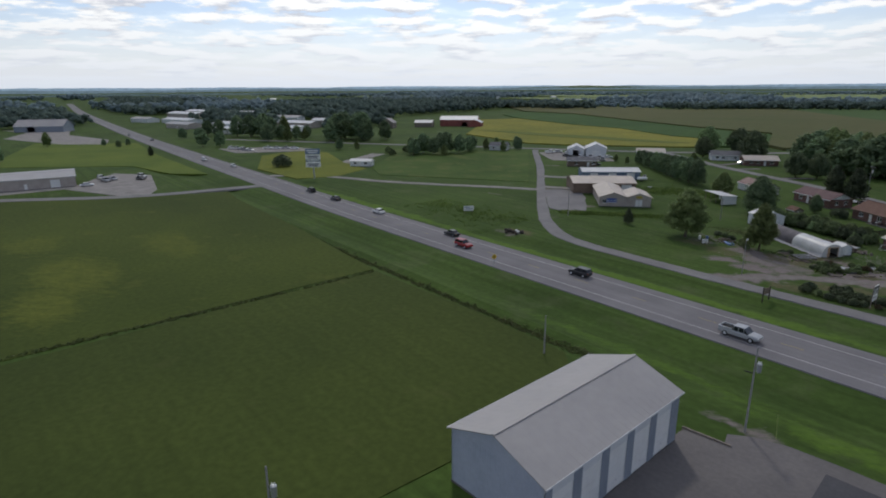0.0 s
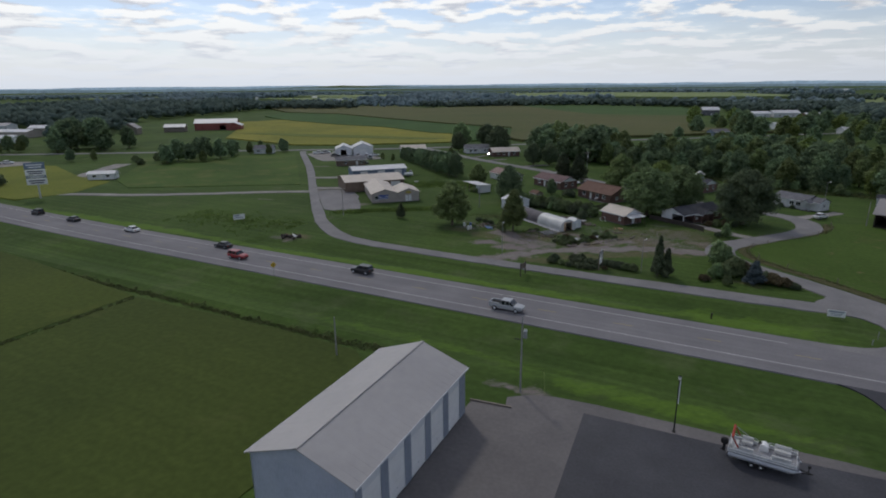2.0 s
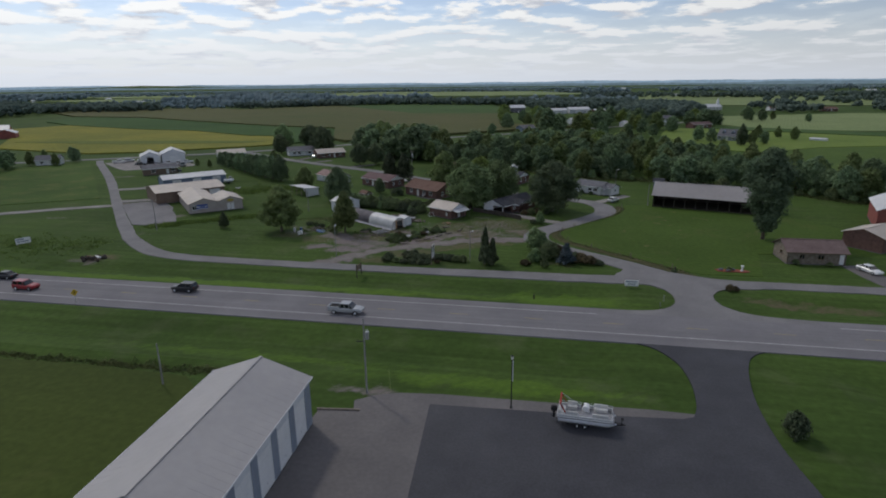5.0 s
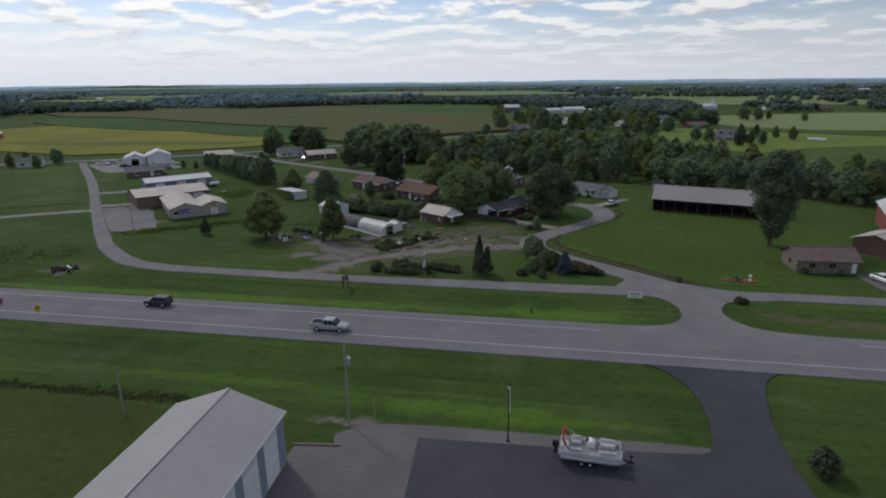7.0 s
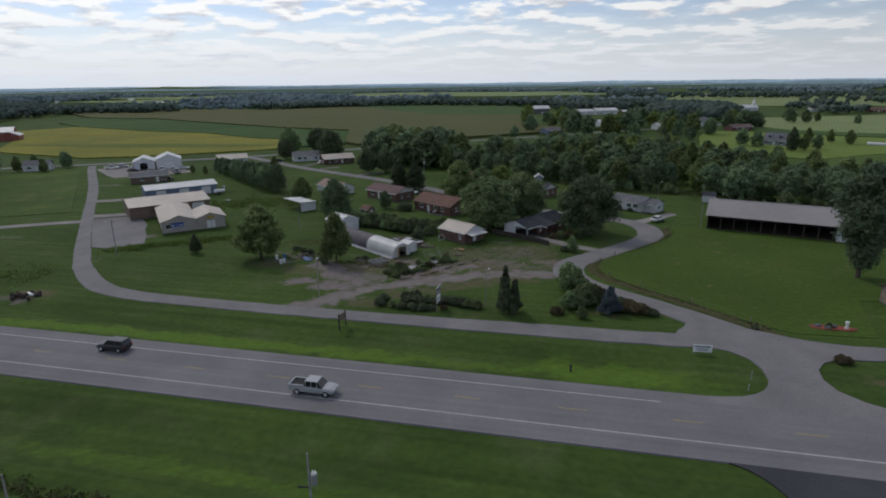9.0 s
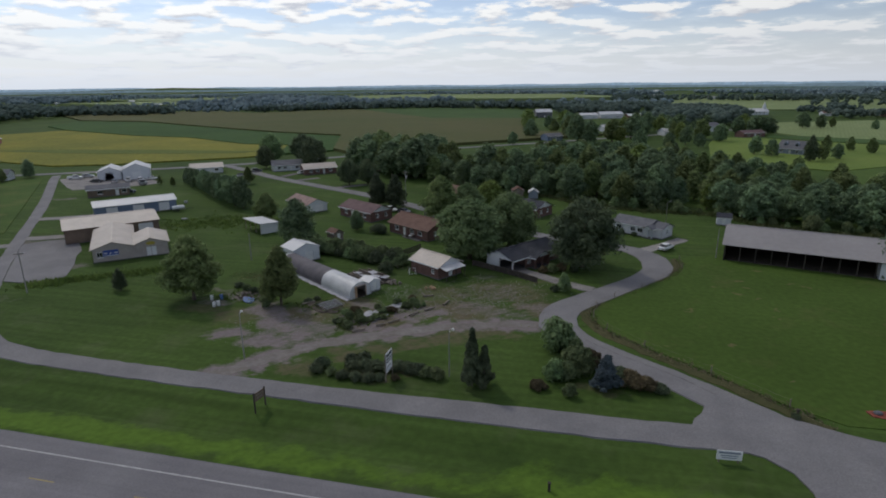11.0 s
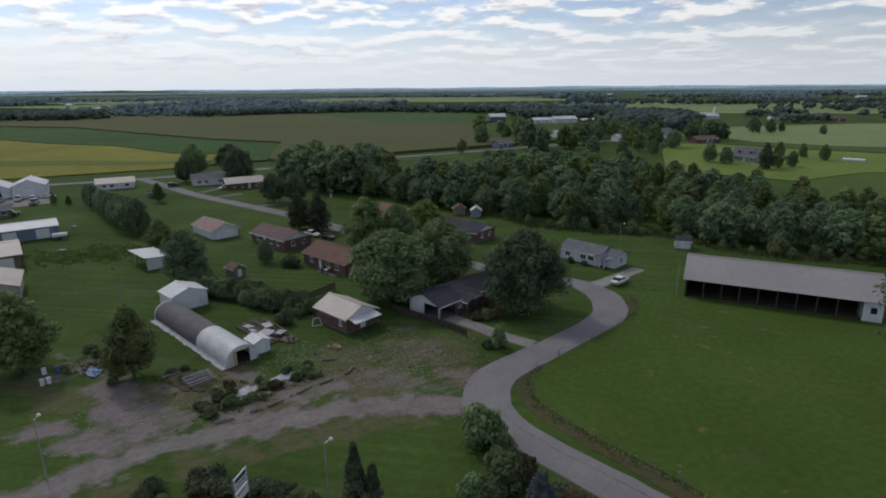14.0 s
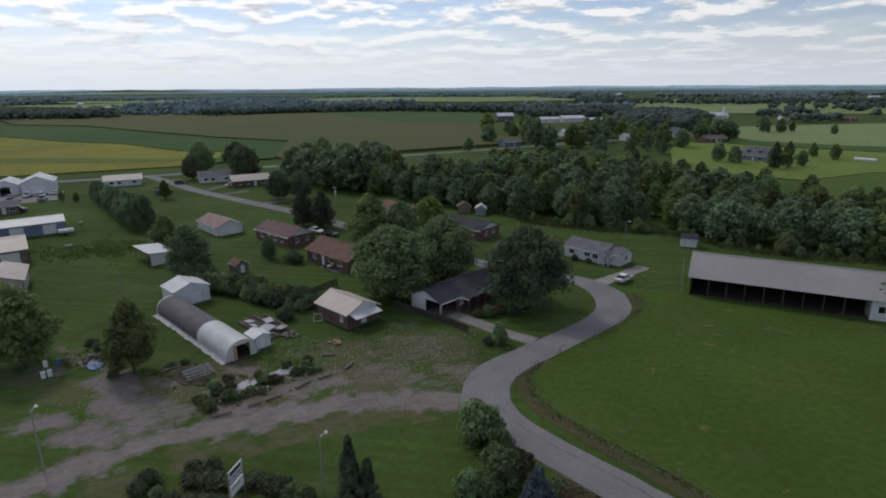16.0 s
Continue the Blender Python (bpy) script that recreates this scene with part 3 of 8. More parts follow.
WORN += [(-131.8, 155, 7, 3, 0.52), (-121, 151, 7, 3.4, 0.58), (-107.4, 133, 6, 3, 0.50), (-106, 141, 6, 4, 0.55), (-172, 204, 7, 3, 0.5), (-138, 134, 7, 2.2, 0.46)]
WORN += [(-53.0, 128.4, 3.6, 3.4, 0.66), (-50.2, 126.0, 3.6, 3.2, 0.66), (-47.6, 123.7, 4.0, 3.4, 0.66), (-45.2, 121.4, 4.4, 3.6, 0.66), (-57.7, 132.4, 3.6, 2.4, 0.62), (-22.4, 131.6, 4.4, 2.6, 0.62), (-27.6, 128.4, 4.4, 2.6, 0.62), (-31.6, 124.4, 3.6, 2.4, 0.62), (-36.0, 133.2, 3.4, 2.6, 0.54), (-43.6, 128.6, 4.0, 2.4, 0.52), (-17, 136.5, 8, 3.0, 0.44), (-14, 145.5, 7, 4, 0.40), (-18, 152, 6, 3, 0.36)]


# dry spots and a worn track in the pasture
PASTURE_SPOTS = [(34.7, 165.4, 1.8, 0.9, 0.6), (29.0, 158.5, 1.4, 1.0, 0.6), (27.4, 152.0, 1.6, 0.8, 0.62), (29.7, 154.5, 1.6, 0.8, 0.6), (24.0, 155.3, 1.2, 1.0, 0.6), (30.8, 150.3, 0.9, 0.5, 0.55), (18.3, 142.0, 0.8, 0.5, 0.55), (32.3, 144.7, 0.8, 0.5, 0.6), (31.4, 141.3, 0.9, 0.6, 0.6), (22.6, 129.0, 0.9, 0.6, 0.62), (12.2, 127.0, 1.2, 0.5, 0.55), (17.4, 121.6, 0.7, 0.6, 0.6), (26.1, 119.7, 0.8, 0.5, 0.6), (38.4, 158.7, 1.1, 0.7, 0.6), (40.5, 157.6, 1.0, 0.7, 0.6)]
PASTURE_SPOTS += [(47.0 + 1.3 * k, 141.0 + 2.0 * k, 1.3, 2.2, 0.42) for k in range(9)]


# Worn, dry or mown spots in turf; on ROUGH they are painted sunlight.
def add_worn_or_bright(m, colour, spots):
    t = m.node_tree
    link = t.links.new
    bsdf = t.nodes["Principled BSDF"]
    last = bsdf.inputs["Base Color"].links[0].from_socket
    geo = t.nodes.new("ShaderNodeNewGeometry")
    nz = t.nodes.new("ShaderNodeTexNoise")
    nz.inputs["Scale"].default_value, nz.inputs["Detail"].default_value, nz.inputs["Roughness"].default_value = 0.55, 10.0, 0.78
    turn = t.nodes.new("ShaderNodeVectorRotate")          # drawn out along the drive
    turn.rotation_type = "Z_AXIS"
    turn.inputs["Angle"].default_value = radians(-40)
    link(geo.outputs["Position"], turn.inputs["Vector"])
    squash = t.nodes.new("ShaderNodeMapping")
    squash.inputs["Scale"].default_value = (0.5, 1.35, 1.0)
    link(turn.outputs[0], squash.inputs["Vector"])
    link(squash.outputs[0], nz.inputs["Vector"])
    bend = t.nodes.new("ShaderNodeTexNoise")
    bend.inputs["Scale"].default_value, bend.inputs["Detail"].default_value, bend.inputs["Roughness"].default_value = 0.22, 6.0, 0.62
    link(geo.outputs["Position"], bend.inputs["Vector"])
    half = t.nodes.new("ShaderNodeVectorMath")
    half.operation = "SUBTRACT"
    half.inputs[1].default_value = (0.5, 0.5, 0.5)
    link(bend.outputs["Color"], half.inputs[0])
    shift = t.nodes.new("ShaderNodeVectorMath")
    shift.operation = "MULTIPLY_ADD"
    shift.inputs[1].default_value = (8.0, 8.0, 0.0)
    link(half.outputs[0], shift.inputs[0])
    link(geo.outputs["Position"], shift.inputs[2])
    total = None
    for x, y, rx, ry, strength in spots:
        d = t.nodes.new("ShaderNodeVectorMath")
        d.operation = "SUBTRACT"
        d.inputs[1].default_value = (x, y, 0)
        link(shift.outputs[0], d.inputs[0])
        s = t.nodes.new("ShaderNodeVectorMath")
        s.operation = "MULTIPLY"
        s.inputs[1].default_value = (1 / rx, 1 / ry, 0)
        link(d.outputs[0], s.inputs[0])
        ln = t.nodes.new("ShaderNodeVectorMath")
        ln.operation = "LENGTH"
        link(s.outputs[0], ln.inputs[0])
        r = t.nodes.new("ShaderNodeMapRange")
        r.inputs["From Min"].default_value, r.inputs["From Max"].default_value = 0.35, 1.25
        r.inputs["To Min"].default_value, r.inputs["To Max"].default_value = strength, 0.0
        link(ln.outputs["Value"], r.inputs["Value"])
        if total is None:
            total = r.outputs[0]
        else:
            mxx = t.nodes.new("ShaderNodeMath")
            mxx.operation = "MAXIMUM"
            link(total, mxx.inputs[0])
            link(r.outputs[0], mxx.inputs[1])
            total = mxx.outputs[0]
    add = t.nodes.new("ShaderNodeMath")
    add.operation = "ADD"
    link(total, add.inputs[0])
    link(nz.outputs["Fac"], add.inputs[1])
    f = t.nodes.new("ShaderNodeMapRange")
    f.inputs["From Min"].default_value, f.inputs["From Max"].default_value = 0.82, 1.15
    link(add.outputs[0], f.inputs["Value"])
    # grain over the spot colour
    gr = t.nodes.new("ShaderNodeTexNoise")
    gr.inputs["Scale"].default_value, gr.inputs["Detail"].default_value = 1.3, 8.0
    link(geo.outputs["Position"], gr.inputs["Vector"])
    gv = t.nodes.new("ShaderNodeMapRange")
    gv.inputs["From Min"].default_value, gv.inputs["From Max"].default_value = 0.3, 0.7
    gv.inputs["To Min"].default_value, gv.inputs["To Max"].default_value = 0.84, 1.14
    link(gr.outputs["Fac"], gv.inputs["Value"])
    sc = t.nodes.new("ShaderNodeVectorMath")
    sc.operation = "SCALE"
    sc.inputs[0].default_value = colour
    link(gv.outputs[0], sc.inputs["Scale"])
    mix = t.nodes.new("ShaderNodeMix")
    mix.data_type = "RGBA"
    link(f.outputs[0], mix.inputs["Factor"])
    link(last, mix.inputs[6])
    link(sc.outputs[0], mix.inputs[7])
    link(mix.outputs[2], bsdf.inputs["Base Color"])


DRY = [(x, y, 5.0, 3.4, 0.54) for x, y in ((-36, 109.5), (-31.5, 114.5), (-27.5, 117.2), (-23.5, 120.2), (-19.3, 122.2), (-15.2, 124.6), (-11.5, 126.6))] + [(-27, 109.5, 7, 2.2, 0.55), (-22, 111.5, 6, 2.0, 0.52), (2, 113, 6, 3, 0.44), (-8, 151, 5, 2.5, 0.40), (-3, 137.5, 3, 4, 0.50), (-98, 186, 12, 5, 0.35)]
DRY += [(-96.4, 102.0, 6, 2.4, 0.80), (38, 96.4, 9, 2.6, 0.56), (48, 95.4, 10, 2.4, 0.54), (-62, 126, 8, 3, 0.5)]
DRY += [(-32, 128, 10, 8, 0.68), (-20, 134, 13, 8, 0.58), (-13, 144, 14, 9, 0.52), (-24, 141, 9, 7, 0.50), (-44, 127, 8, 6, 0.62), (-55, 124, 7, 6, 0.52), (-38, 134, 7, 5, 0.58), (-6, 137, 6, 5, 0.62)]
add_worn_or_bright(M["grass"], (0.086, 0.150, 0.021), [(-60, 91.8, 85, 3.0, 0.72), (-150, 92.0, 80, 3.0, 0.72), (2, 93, 18, 4.8, 0.66), (-6, 62.4, 26, 3.4, 0.58), (-40, 65.5, 40, 2.4, 0.46)])
add_worn_or_bright(M["grass"], (0.126, 0.107, 0.064), DRY)
add_worn_or_bright(M["grass"], (0.200, 0.169, 0.164), WORN)
add_worn_or_bright(M["pasture"], (0.15, 0.125, 0.06), PASTURE_SPOTS)
tagged(mesh_part("ground", ground_grid(), M["grass"], None), "flat mown grass land reaching to low hills", "ground", kind="structure")


def sheet(name, outline, top, mat, label, category="ground", bottom=-0.6, kind="structure"):
    return solo(name, slab(outline, top, bottom), mat, label, category, kind=kind)


# the highway and its paint
HIGHWAY = [(2600, 83.0), (900, 83.0), (300, 83.0), (60, 83.0), (-60, 83.0), (-150, 83.2), (-215, 85.5), (-330, 89.5), (-506, 97), (-800, 115), (-1092, 137), (-1700, 195)]
solo("road", ribbon(HIGHWAY, 12.4, top=0.05, depth=0.6, step=12), M["asphalt"], "worn grey two-lane asphalt highway with wide shoulders", "road", kind="structure")


def offset_line(points, d):
    line = smooth_line(points, 6.0)
    out = []
    for i, c in enumerate(line):
        t = (line[min(i + 1, len(line) - 1)] - line[max(i - 1, 0)]).normalized()
        out.append((c.x - t.y * d, c.y + t.x * d))
    return out


def paint(name, points, width, mat, label, z=0.078, gap=None):
    """Road paint a few millimetres proud; gap: (dash, space) in metres."""
    bm = bmesh.new()
    run = 0.0
    for a, b in zip(points, points[1:]):
        a, b = Vector(a), Vector(b)
        d = b - a
        if d.length < 1e-6:
            continue
        side = Vector((-d.y, d.x)).normalized() * width / 2
        pieces = [(0.0, 1.0)]
        if gap:
            pieces, s, n = [], 0.0, d.length
            period = gap[0] + gap[1]
            k = -(run % period)
            while k < n:
                lo, hi = max(0, k), min(n, k + gap[0])
                if hi > lo:
                    pieces.append((lo / n, hi / n))
                k += period
        run += d.length
        for lo, hi in pieces:
            p, q = a + d * lo, a + d * hi
            vs = [bm.verts.new((v.x, v.y, z)) for v in (p + side, p - side, q - side, q + side)]
            f = bm.faces.new(vs)
            f.normal_update()
            if f.normal.z < 0:
                f.normal_flip()
    return solo(name, bm, mat, label, "road marking", kind="structure")


near_edge = [p for p in offset_line(HIGHWAY, 3.35) if -900 < p[0] < 700]
paint("road_marking", near_edge, 0.20, M["paint_line"], "worn white edge line on the highway")
far_edge = offset_line(HIGHWAY, -3.75)
paint("road_marking", [p for p in far_edge if -900 < p[0] < 12.5], 0.20, M["paint_line"], "worn white edge line broken at the junction")
paint("road_marking", [p for p in far_edge if 36 < p[0] < 700], 0.20, M["paint_line"], "worn white edge line past the junction")
paint("road_marking", [p for p in offset_line(HIGHWAY, -0.2) if -900 < p[0] < 700], 0.16, M["yellow_line"], "faded dashed yellow centre line", gap=(3.0, 9.0))

solo("frontage_road", ribbon([(-222, 248), (-211, 236), (-173, 196.8), (-148, 169), (-123.8, 142), (-104.4, 121.2), (-97.0, 114.4), (-87.6, 107.8), (-78, 105.0), (-62, 104.1), (-38, 103.8), (0, 104.1), (40, 105.2), (80, 105.2), (200, 105), (420, 104)],
                            [3.2, 3.2, 3.2, 2.9, 2.8, 3.2, 3.6, 3.8, 3.6, 3.5, 3.5, 4.2, 3.6, 3.6, 3.6, 3.6], top=0.04, ragged=0.12, seed=4),
     M["lane"], "narrow pale grey frontage road with a long bend", "road", kind="structure")
solo("side_street", ribbon([(25.5, 103), (20, 109.2), (16.3, 113), (12.7, 116), (7.9, 119.8), (3.5, 123), (-0.4, 126.6), (-2.9, 130.6), (-3.2, 134.4), (-1.9, 138.4), (1.3, 142.9), (4.75, 147.1), (8.3, 151.6), (11.6, 155.8), (14.6, 160.6), (15.7, 165.5), (15.2, 170.5), (13, 174.8), (8.5, 178.6), (-10, 186), (-32, 201), (-51, 215), (-71.5, 229.4), (-96, 243.5), (-122.8, 259.2), (-146, 276), (-168, 291)],
                          [6.4, 6.0, 5.2, 4.8, 4.6, 4.6, 4.9, 6.0, 5.8, 5.5, 5.2, 5.0, 4.6, 4.7, 5.4, 6.0, 6.0, 5.0, 4.4, 4.4, 4.4, 4.4, 4.4, 4.4, 4.4, 4.4, 4.4], top=0.045, ragged=0.10, seed=5),
     M["lane"], "curving grey asphalt side street", "road", kind="structure")
for seal in ([(-1.0, 129.6), (0.6, 127.0), (4.6, 123.2), (9.4, 119.8), (13.2, 117.0), (16.4, 113.8)],):
    solo("crack_seal", ribbon(seal, 0.16, top=0.052, depth=0.1, ragged=0.13, seed=len(seal) * 7, step=0.6), M["apron"], "dark crack sealing wandering along the side street", "road marking", kind="structure")
sheet("pavement", round_outline([(8, 89.0), (13, 89.2), (17.2, 89.9), (20.0, 91.8), (21.3, 94.6), (21.4, 97.4), (20.6, 100.0), (18.6, 102.0), (15, 103.2), (12.2, 105.6), (13.0, 107.9), (14.0, 109.2), (14.5, 110.6), (15.4, 112.4), (19, 112.0), (24, 110), (30, 107.6), (38, 106.4), (40, 104.6), (37, 102.8), (32.5, 102.2), (29.6, 100.8), (28.2, 98.6), (27.8, 96), (28.4, 93.4), (30.4, 91.2), (34, 89.8), (41, 89.0), (41, 87), (25, 86.5), (8, 87)]),
      0.055, M["lane"], "worn asphalt junction mouth with patched cracks", "road")
solo("back_road", ribbon([(-420, 135), (-300, 208), (-252, 240), (-214, 261), (-168, 291), (-128, 328), (-84, 373), (-45, 405), (20, 462), (110, 540), (260, 670)], 5.2, top=0.04, ragged=0.15, seed=6, step=6),
     M["lane"], "pale country road along the fields", "road", kind="structure")
solo("farm_lane", ribbon([(-133, 152), (-150, 142), (-164, 132.5), (-185, 120), (-205, 112), (-222, 103), (-228, 92)], 3.6, top=0.03, ragged=0.2, seed=7), M["gravel"], "pale gravel farm lane through the grass", "road", kind="structure")
solo("farm_lane", ribbon([(-216, 104), (-226, 119), (-240, 131), (-252, 148), (-266, 170)], (5.5, 8), top=0.035, ragged=0.4, seed=8), M["gravel"], "short gravel drive beside a billboard", "road", kind="structure")
solo("county_lane", ribbon([(-206, 82), (-208, 70), (-214, 38), (-235, 2), (-262, -48), (-300, -120)], 5.0, top=0.04, ragged=0.1, seed=9, step=5), M["lane"], "pale side road leaving the highway", "road", kind="structure")

# the storage yard
def curve_xy(points, step=0.8):
    return [(p.x, p.y) for p in smooth_line(points, step)]


sheet("parking_lot", [(-12.9, 56.3), (3, 57.0), (15.0, 58.0)] + curve_xy([(16.4, 58.6), (17.2, 61.0), (17.7, 65.0), (17.6, 69.0), (16.9, 72.2), (15.0, 75.4), (12.4, 76.9), (9, 77.8)]) + [(9, 79), (36, 79)] + curve_xy([(33, 77.6), (29.6, 76.8), (27.2, 74.8), (25.6, 70.8), (24.4, 65.1), (23.9, 60.1), (23.9, 54.1), (24.7, 47.6), (25.8, 40)]) + [(27, 10), (27, -40), (-12, -40), (-10.8, 30)],
      0.05, M["sealed"], "black sealed asphalt yard and driveway", "parking lot")
sheet("yard_apron", [(-25.2, 53.0), (-21.2, 53.6), (-21.8, 55.6), (-19.8, 57.2), (-17, 58.2), (-12, 58.7), (1, 59.0), (12, 59.4), (17.2, 59.2), (17.2, 57), (3, 56), (-12.7, 55.0), (-10.6, 28), (-11, -30), (-25, -30), (-26, 25)],
      0.03, M["apron"], "old grey concrete yard beside the storage building", "parking lot")
solo("timber_edging", box(bmesh.new(), 0, 4.9, -0.1, 0.1, -0.1, 0.2), M["wood"], "weathered timber edging at the yard corner", "edging", pose(-25.4, 53.1, 0, 0, 0, 7))

# drives, gravel yards and dirt
dirt = solo("dirt_drive", ribbon([(-47, 104.5), (-43.2, 109.2), (-40.2, 113.0), (-36.6, 117.0), (-31.6, 120.2), (-26, 123.4), (-20, 126.6), (-12.4, 129.3), (-3.4, 131.0)], (2.4, 2.2), top=0.012, ragged=0.35, seed=11, step=1.2), M["dirt"], "rutted pale dirt drive of the nursery", "drive", kind="structure")
for v in dirt.data.vertices:
    if v.co.z > -0.2:
        v.co.z = ground_height(v.co.x, v.co.y) + 0.015
sheet("forecourt", [(-116.5, 136.5), (-110, 129.8), (-105, 130.0), (-100.5, 132.6), (-100.8, 135.5), (-105.5, 142), (-110.5, 147.5), (-113, 151.5), (-118, 156), (-124, 160), (-129, 157), (-131.5, 152.6)], 0.03, M["lane"], "worn grey forecourt before the beige shop", "drive")
solo("gravel_drive", ribbon([(-137, 157), (-131, 160), (-124, 164)], 4, top=0.025, ragged=0.3, seed=12, step=1.5), M["gravel"], "short gravel drive", "drive", kind="structure")
solo("gravel_drive", ribbon([(-154, 176), (-146, 180), (-139, 186)], 4, top=0.025, ragged=0.3, seed=13, step=1.5), M["gravel"], "short gravel drive", "drive", kind="structure")
sheet("gravel_yard", [(-212, 240), (-205, 234), (-192, 224), (-184, 219), (-176, 226), (-166, 232), (-162, 240), (-172, 246), (-196, 246), (-206, 251)], 0.025, M["gravel"], "gravel forecourt of the white sheds", "drive")
solo("house_drive", ribbon([(13.6, 176.4), (16.4, 179.4), (19.8, 183.2), (24.2, 188.8)], 3.0, top=0.03, ragged=0.2, seed=14, step=1.5), M["gravel"], "short gravel drive of the white house", "drive", kind="structure")
solo("house_drive", ribbon([(2.6, 148.4), (-2, 150.7), (-6.6, 153.9), (-11.6, 157.2)], 2.6, top=0.03, seed=15, step=1.5), M["gravel"], "pale drive of the dark-roofed house", "drive", kind="structure")
solo("house_drive", ribbon([(61.5, 107), (60.2, 113), (59.4, 120)], 4.2, top=0.03, seed=16, step=1.5), M["apron"], "short paved drive beside the stone house", "drive", kind="structure")
for k, (x0, y0, x1, y1) in enumerate(((-111, 254, -105, 262), (-122, 262, -120, 272), (-88, 241, -80, 250), (-45, 213, -42, 200))):
    solo("house_drive", ribbon([(x0, y0), ((x0 + x1) / 2, (y0 + y1) / 2 + 0.5), (x1, y1)], 3.0, top=0.03, seed=20 + k, step=2), M["apron"], "pale concrete house drive", "drive", kind="structure")
sheet("gravel_yard", [(-219, 34), (-213.5, 43), (-224, 48), (-264, 55), (-279, 44), (-266, 34), (-254, 28), (-253, -60), (-246, -60), (-246, 22)], 0.03, M["gravel"], "pale concrete parking yard by the long shed", "drive")

# grass fields with their own growth
ROUGH = grass_material("rough_meadow", (0.044, 0.064, 0.014), (0.074, 0.098, 0.019), (0.14, 0.145, 0.032), patch=0.014, dry_from=0.60)
# sun through a cloud gap, painted into the meadow as yellow patches
add_worn_or_bright(ROUGH, (0.120, 0.138, 0.024), [(-128, 10, 26, 13, 0.54), (-112, 4, 18, 9, 0.54), (-140, 32, 24, 10, 0.47), (-160, 6, 18, 11, 0.46)])
sheet("hay_meadow", [(-45, 57.6), (-60, 58.2), (-92, 57.2), (-91.5, 28), (-90, -4), (-88, -160), (-36, -160), (-37, 20), (-36.5, 50)], 0.01, M["meadow"], "even green hay meadow", "meadow")
sheet("hay_meadow", [(-93.5, 57.4), (-133, 61), (-186, 63.5), (-203, 66), (-211, 40), (-233, 0), (-258, -46), (-300, -130), (-300, -260), (-89, -260), (-91.5, -4), (-93, 28)], 0.0, ROUGH, "rough green meadow with yellow drifts and painted sunlit patches", "meadow")
sheet("pasture", [(2.2, 137), (4.6, 143.5), (9.6, 151), (15.4, 158.2), (18.8, 165.5), (19.0, 171), (29, 176), (62, 166), (72, 150), (66, 127), (44, 126), (40, 110.5), (29, 110), (23.6, 113.4), (16.5, 120), (8.8, 126.2), (3.4, 132)], -0.015, M["pasture"], "smooth bright green pasture", "meadow")

sheet("gravel_yard", [(-640, 20), (-590, 34), (-530, 16), (-450, 44), (-432, 66), (-470, 74), (-540, 58), (-600, 66)], 0.07, M["gravel"], "tan gravel yard before a far barn", "drive")
sheet("gravel_yard", [(-352, 112), (-322, 112), (-306, 146), (-318, 156), (-340, 140)], 0.1, M["gravel"], "gravel lot with parked vehicles", "drive")
solo("verge", ribbon([(27, 108.6), (22.9, 112.2), (16.0, 118.6), (8.4, 124.8), (3.2, 130.2), (1.2, 135.2), (2.0, 140.4), (5.2, 145.6), (10.4, 151.6), (16.0, 158.8), (19.4, 166), (19.6, 171)], 1.5, top=0.0, ragged=0.3, seed=17, step=1.2), grass_material("dry_verge", (0.060, 0.064, 0.026), (0.095, 0.088, 0.042), (0.14, 0.12, 0.07)), "dry brown grass verge along the street", "verge", kind="structure")

# crops
ROWS_YELLOW = row_material("ripening_soybeans", (0.231, 0.215, 0.036), (0.150, 0.161, 0.030), 52, 2.4, drift=0.02, amount=0.10)
ROWS_GREEN = row_material("green_crop", (0.036, 0.078, 0.019), (0.054, 0.105, 0.026), 50, 2.0, amount=0.10)
ROWS_BROWN = row_material("drying_corn", (0.111, 0.107, 0.044), (0.078, 0.094, 0.031), 50, 2.0, drift=0.006, amount=0.08)
# pale hay, its green raised further to paint in a patch of sun
ROWS_LIME = row_material("pale_sunlit_hay", (0.175, 0.225, 0.092), (0.215, 0.262, 0.112), 20, 2.5, amount=0.06)
ROWS_DARK = row_material("dark_green_crop", (0.048, 0.087, 0.025), (0.064, 0.115, 0.031), 20, 2.0, amount=0.08)
sheet("soybean_field", [(-250, 272), (-227, 281), (-176, 318), (-164, 331), (-182, 380), (-214, 382), (-284, 421), (-343, 432), (-450, 474), (-470, 420), (-385, 352), (-330, 290)], 0.55, ROWS_YELLOW, "ripening yellow soybean field", "field")
sheet("crop_strip", [(-290, 318), (-233, 325), (-186, 335), (-181, 345), (-240, 344), (-310, 336), (-350, 322)], 0.62, row_material("greener_soybeans", (0.125, 0.150, 0.033), (0.094, 0.125, 0.030), 52, 2.4, amount=0.1), "greener strip across the yellow field", "field")
sheet("crop_field", [(-450, 475), (-343, 433), (-284, 422), (-214, 383), (-182, 381), (-163, 332), (-140, 356), (-175, 447), (-242, 470), (-348, 525), (-462, 588), (-560, 600), (-520, 520)], 0.8, ROWS_GREEN, "dark green crop field", "field")
sheet("corn_field", [(-560, 602), (-462, 590), (-348, 527), (-242, 472), (-175, 449), (-141, 358), (-128, 346), (-90, 385), (-50, 420), (20, 480), (-46, 505), (-60, 672), (-161, 669), (-343, 905), (-445, 776), (-536, 840), (-618, 795), (-703, 712)], 1.6, ROWS_BROWN, "wide brownish corn field", "field")
sheet("crop_field", [(-343, 907), (-161, 671), (-58, 674), (-40, 740), (-93, 905), (-227, 945)], 1.4, ROWS_DARK, "dark green far crop field", "field")
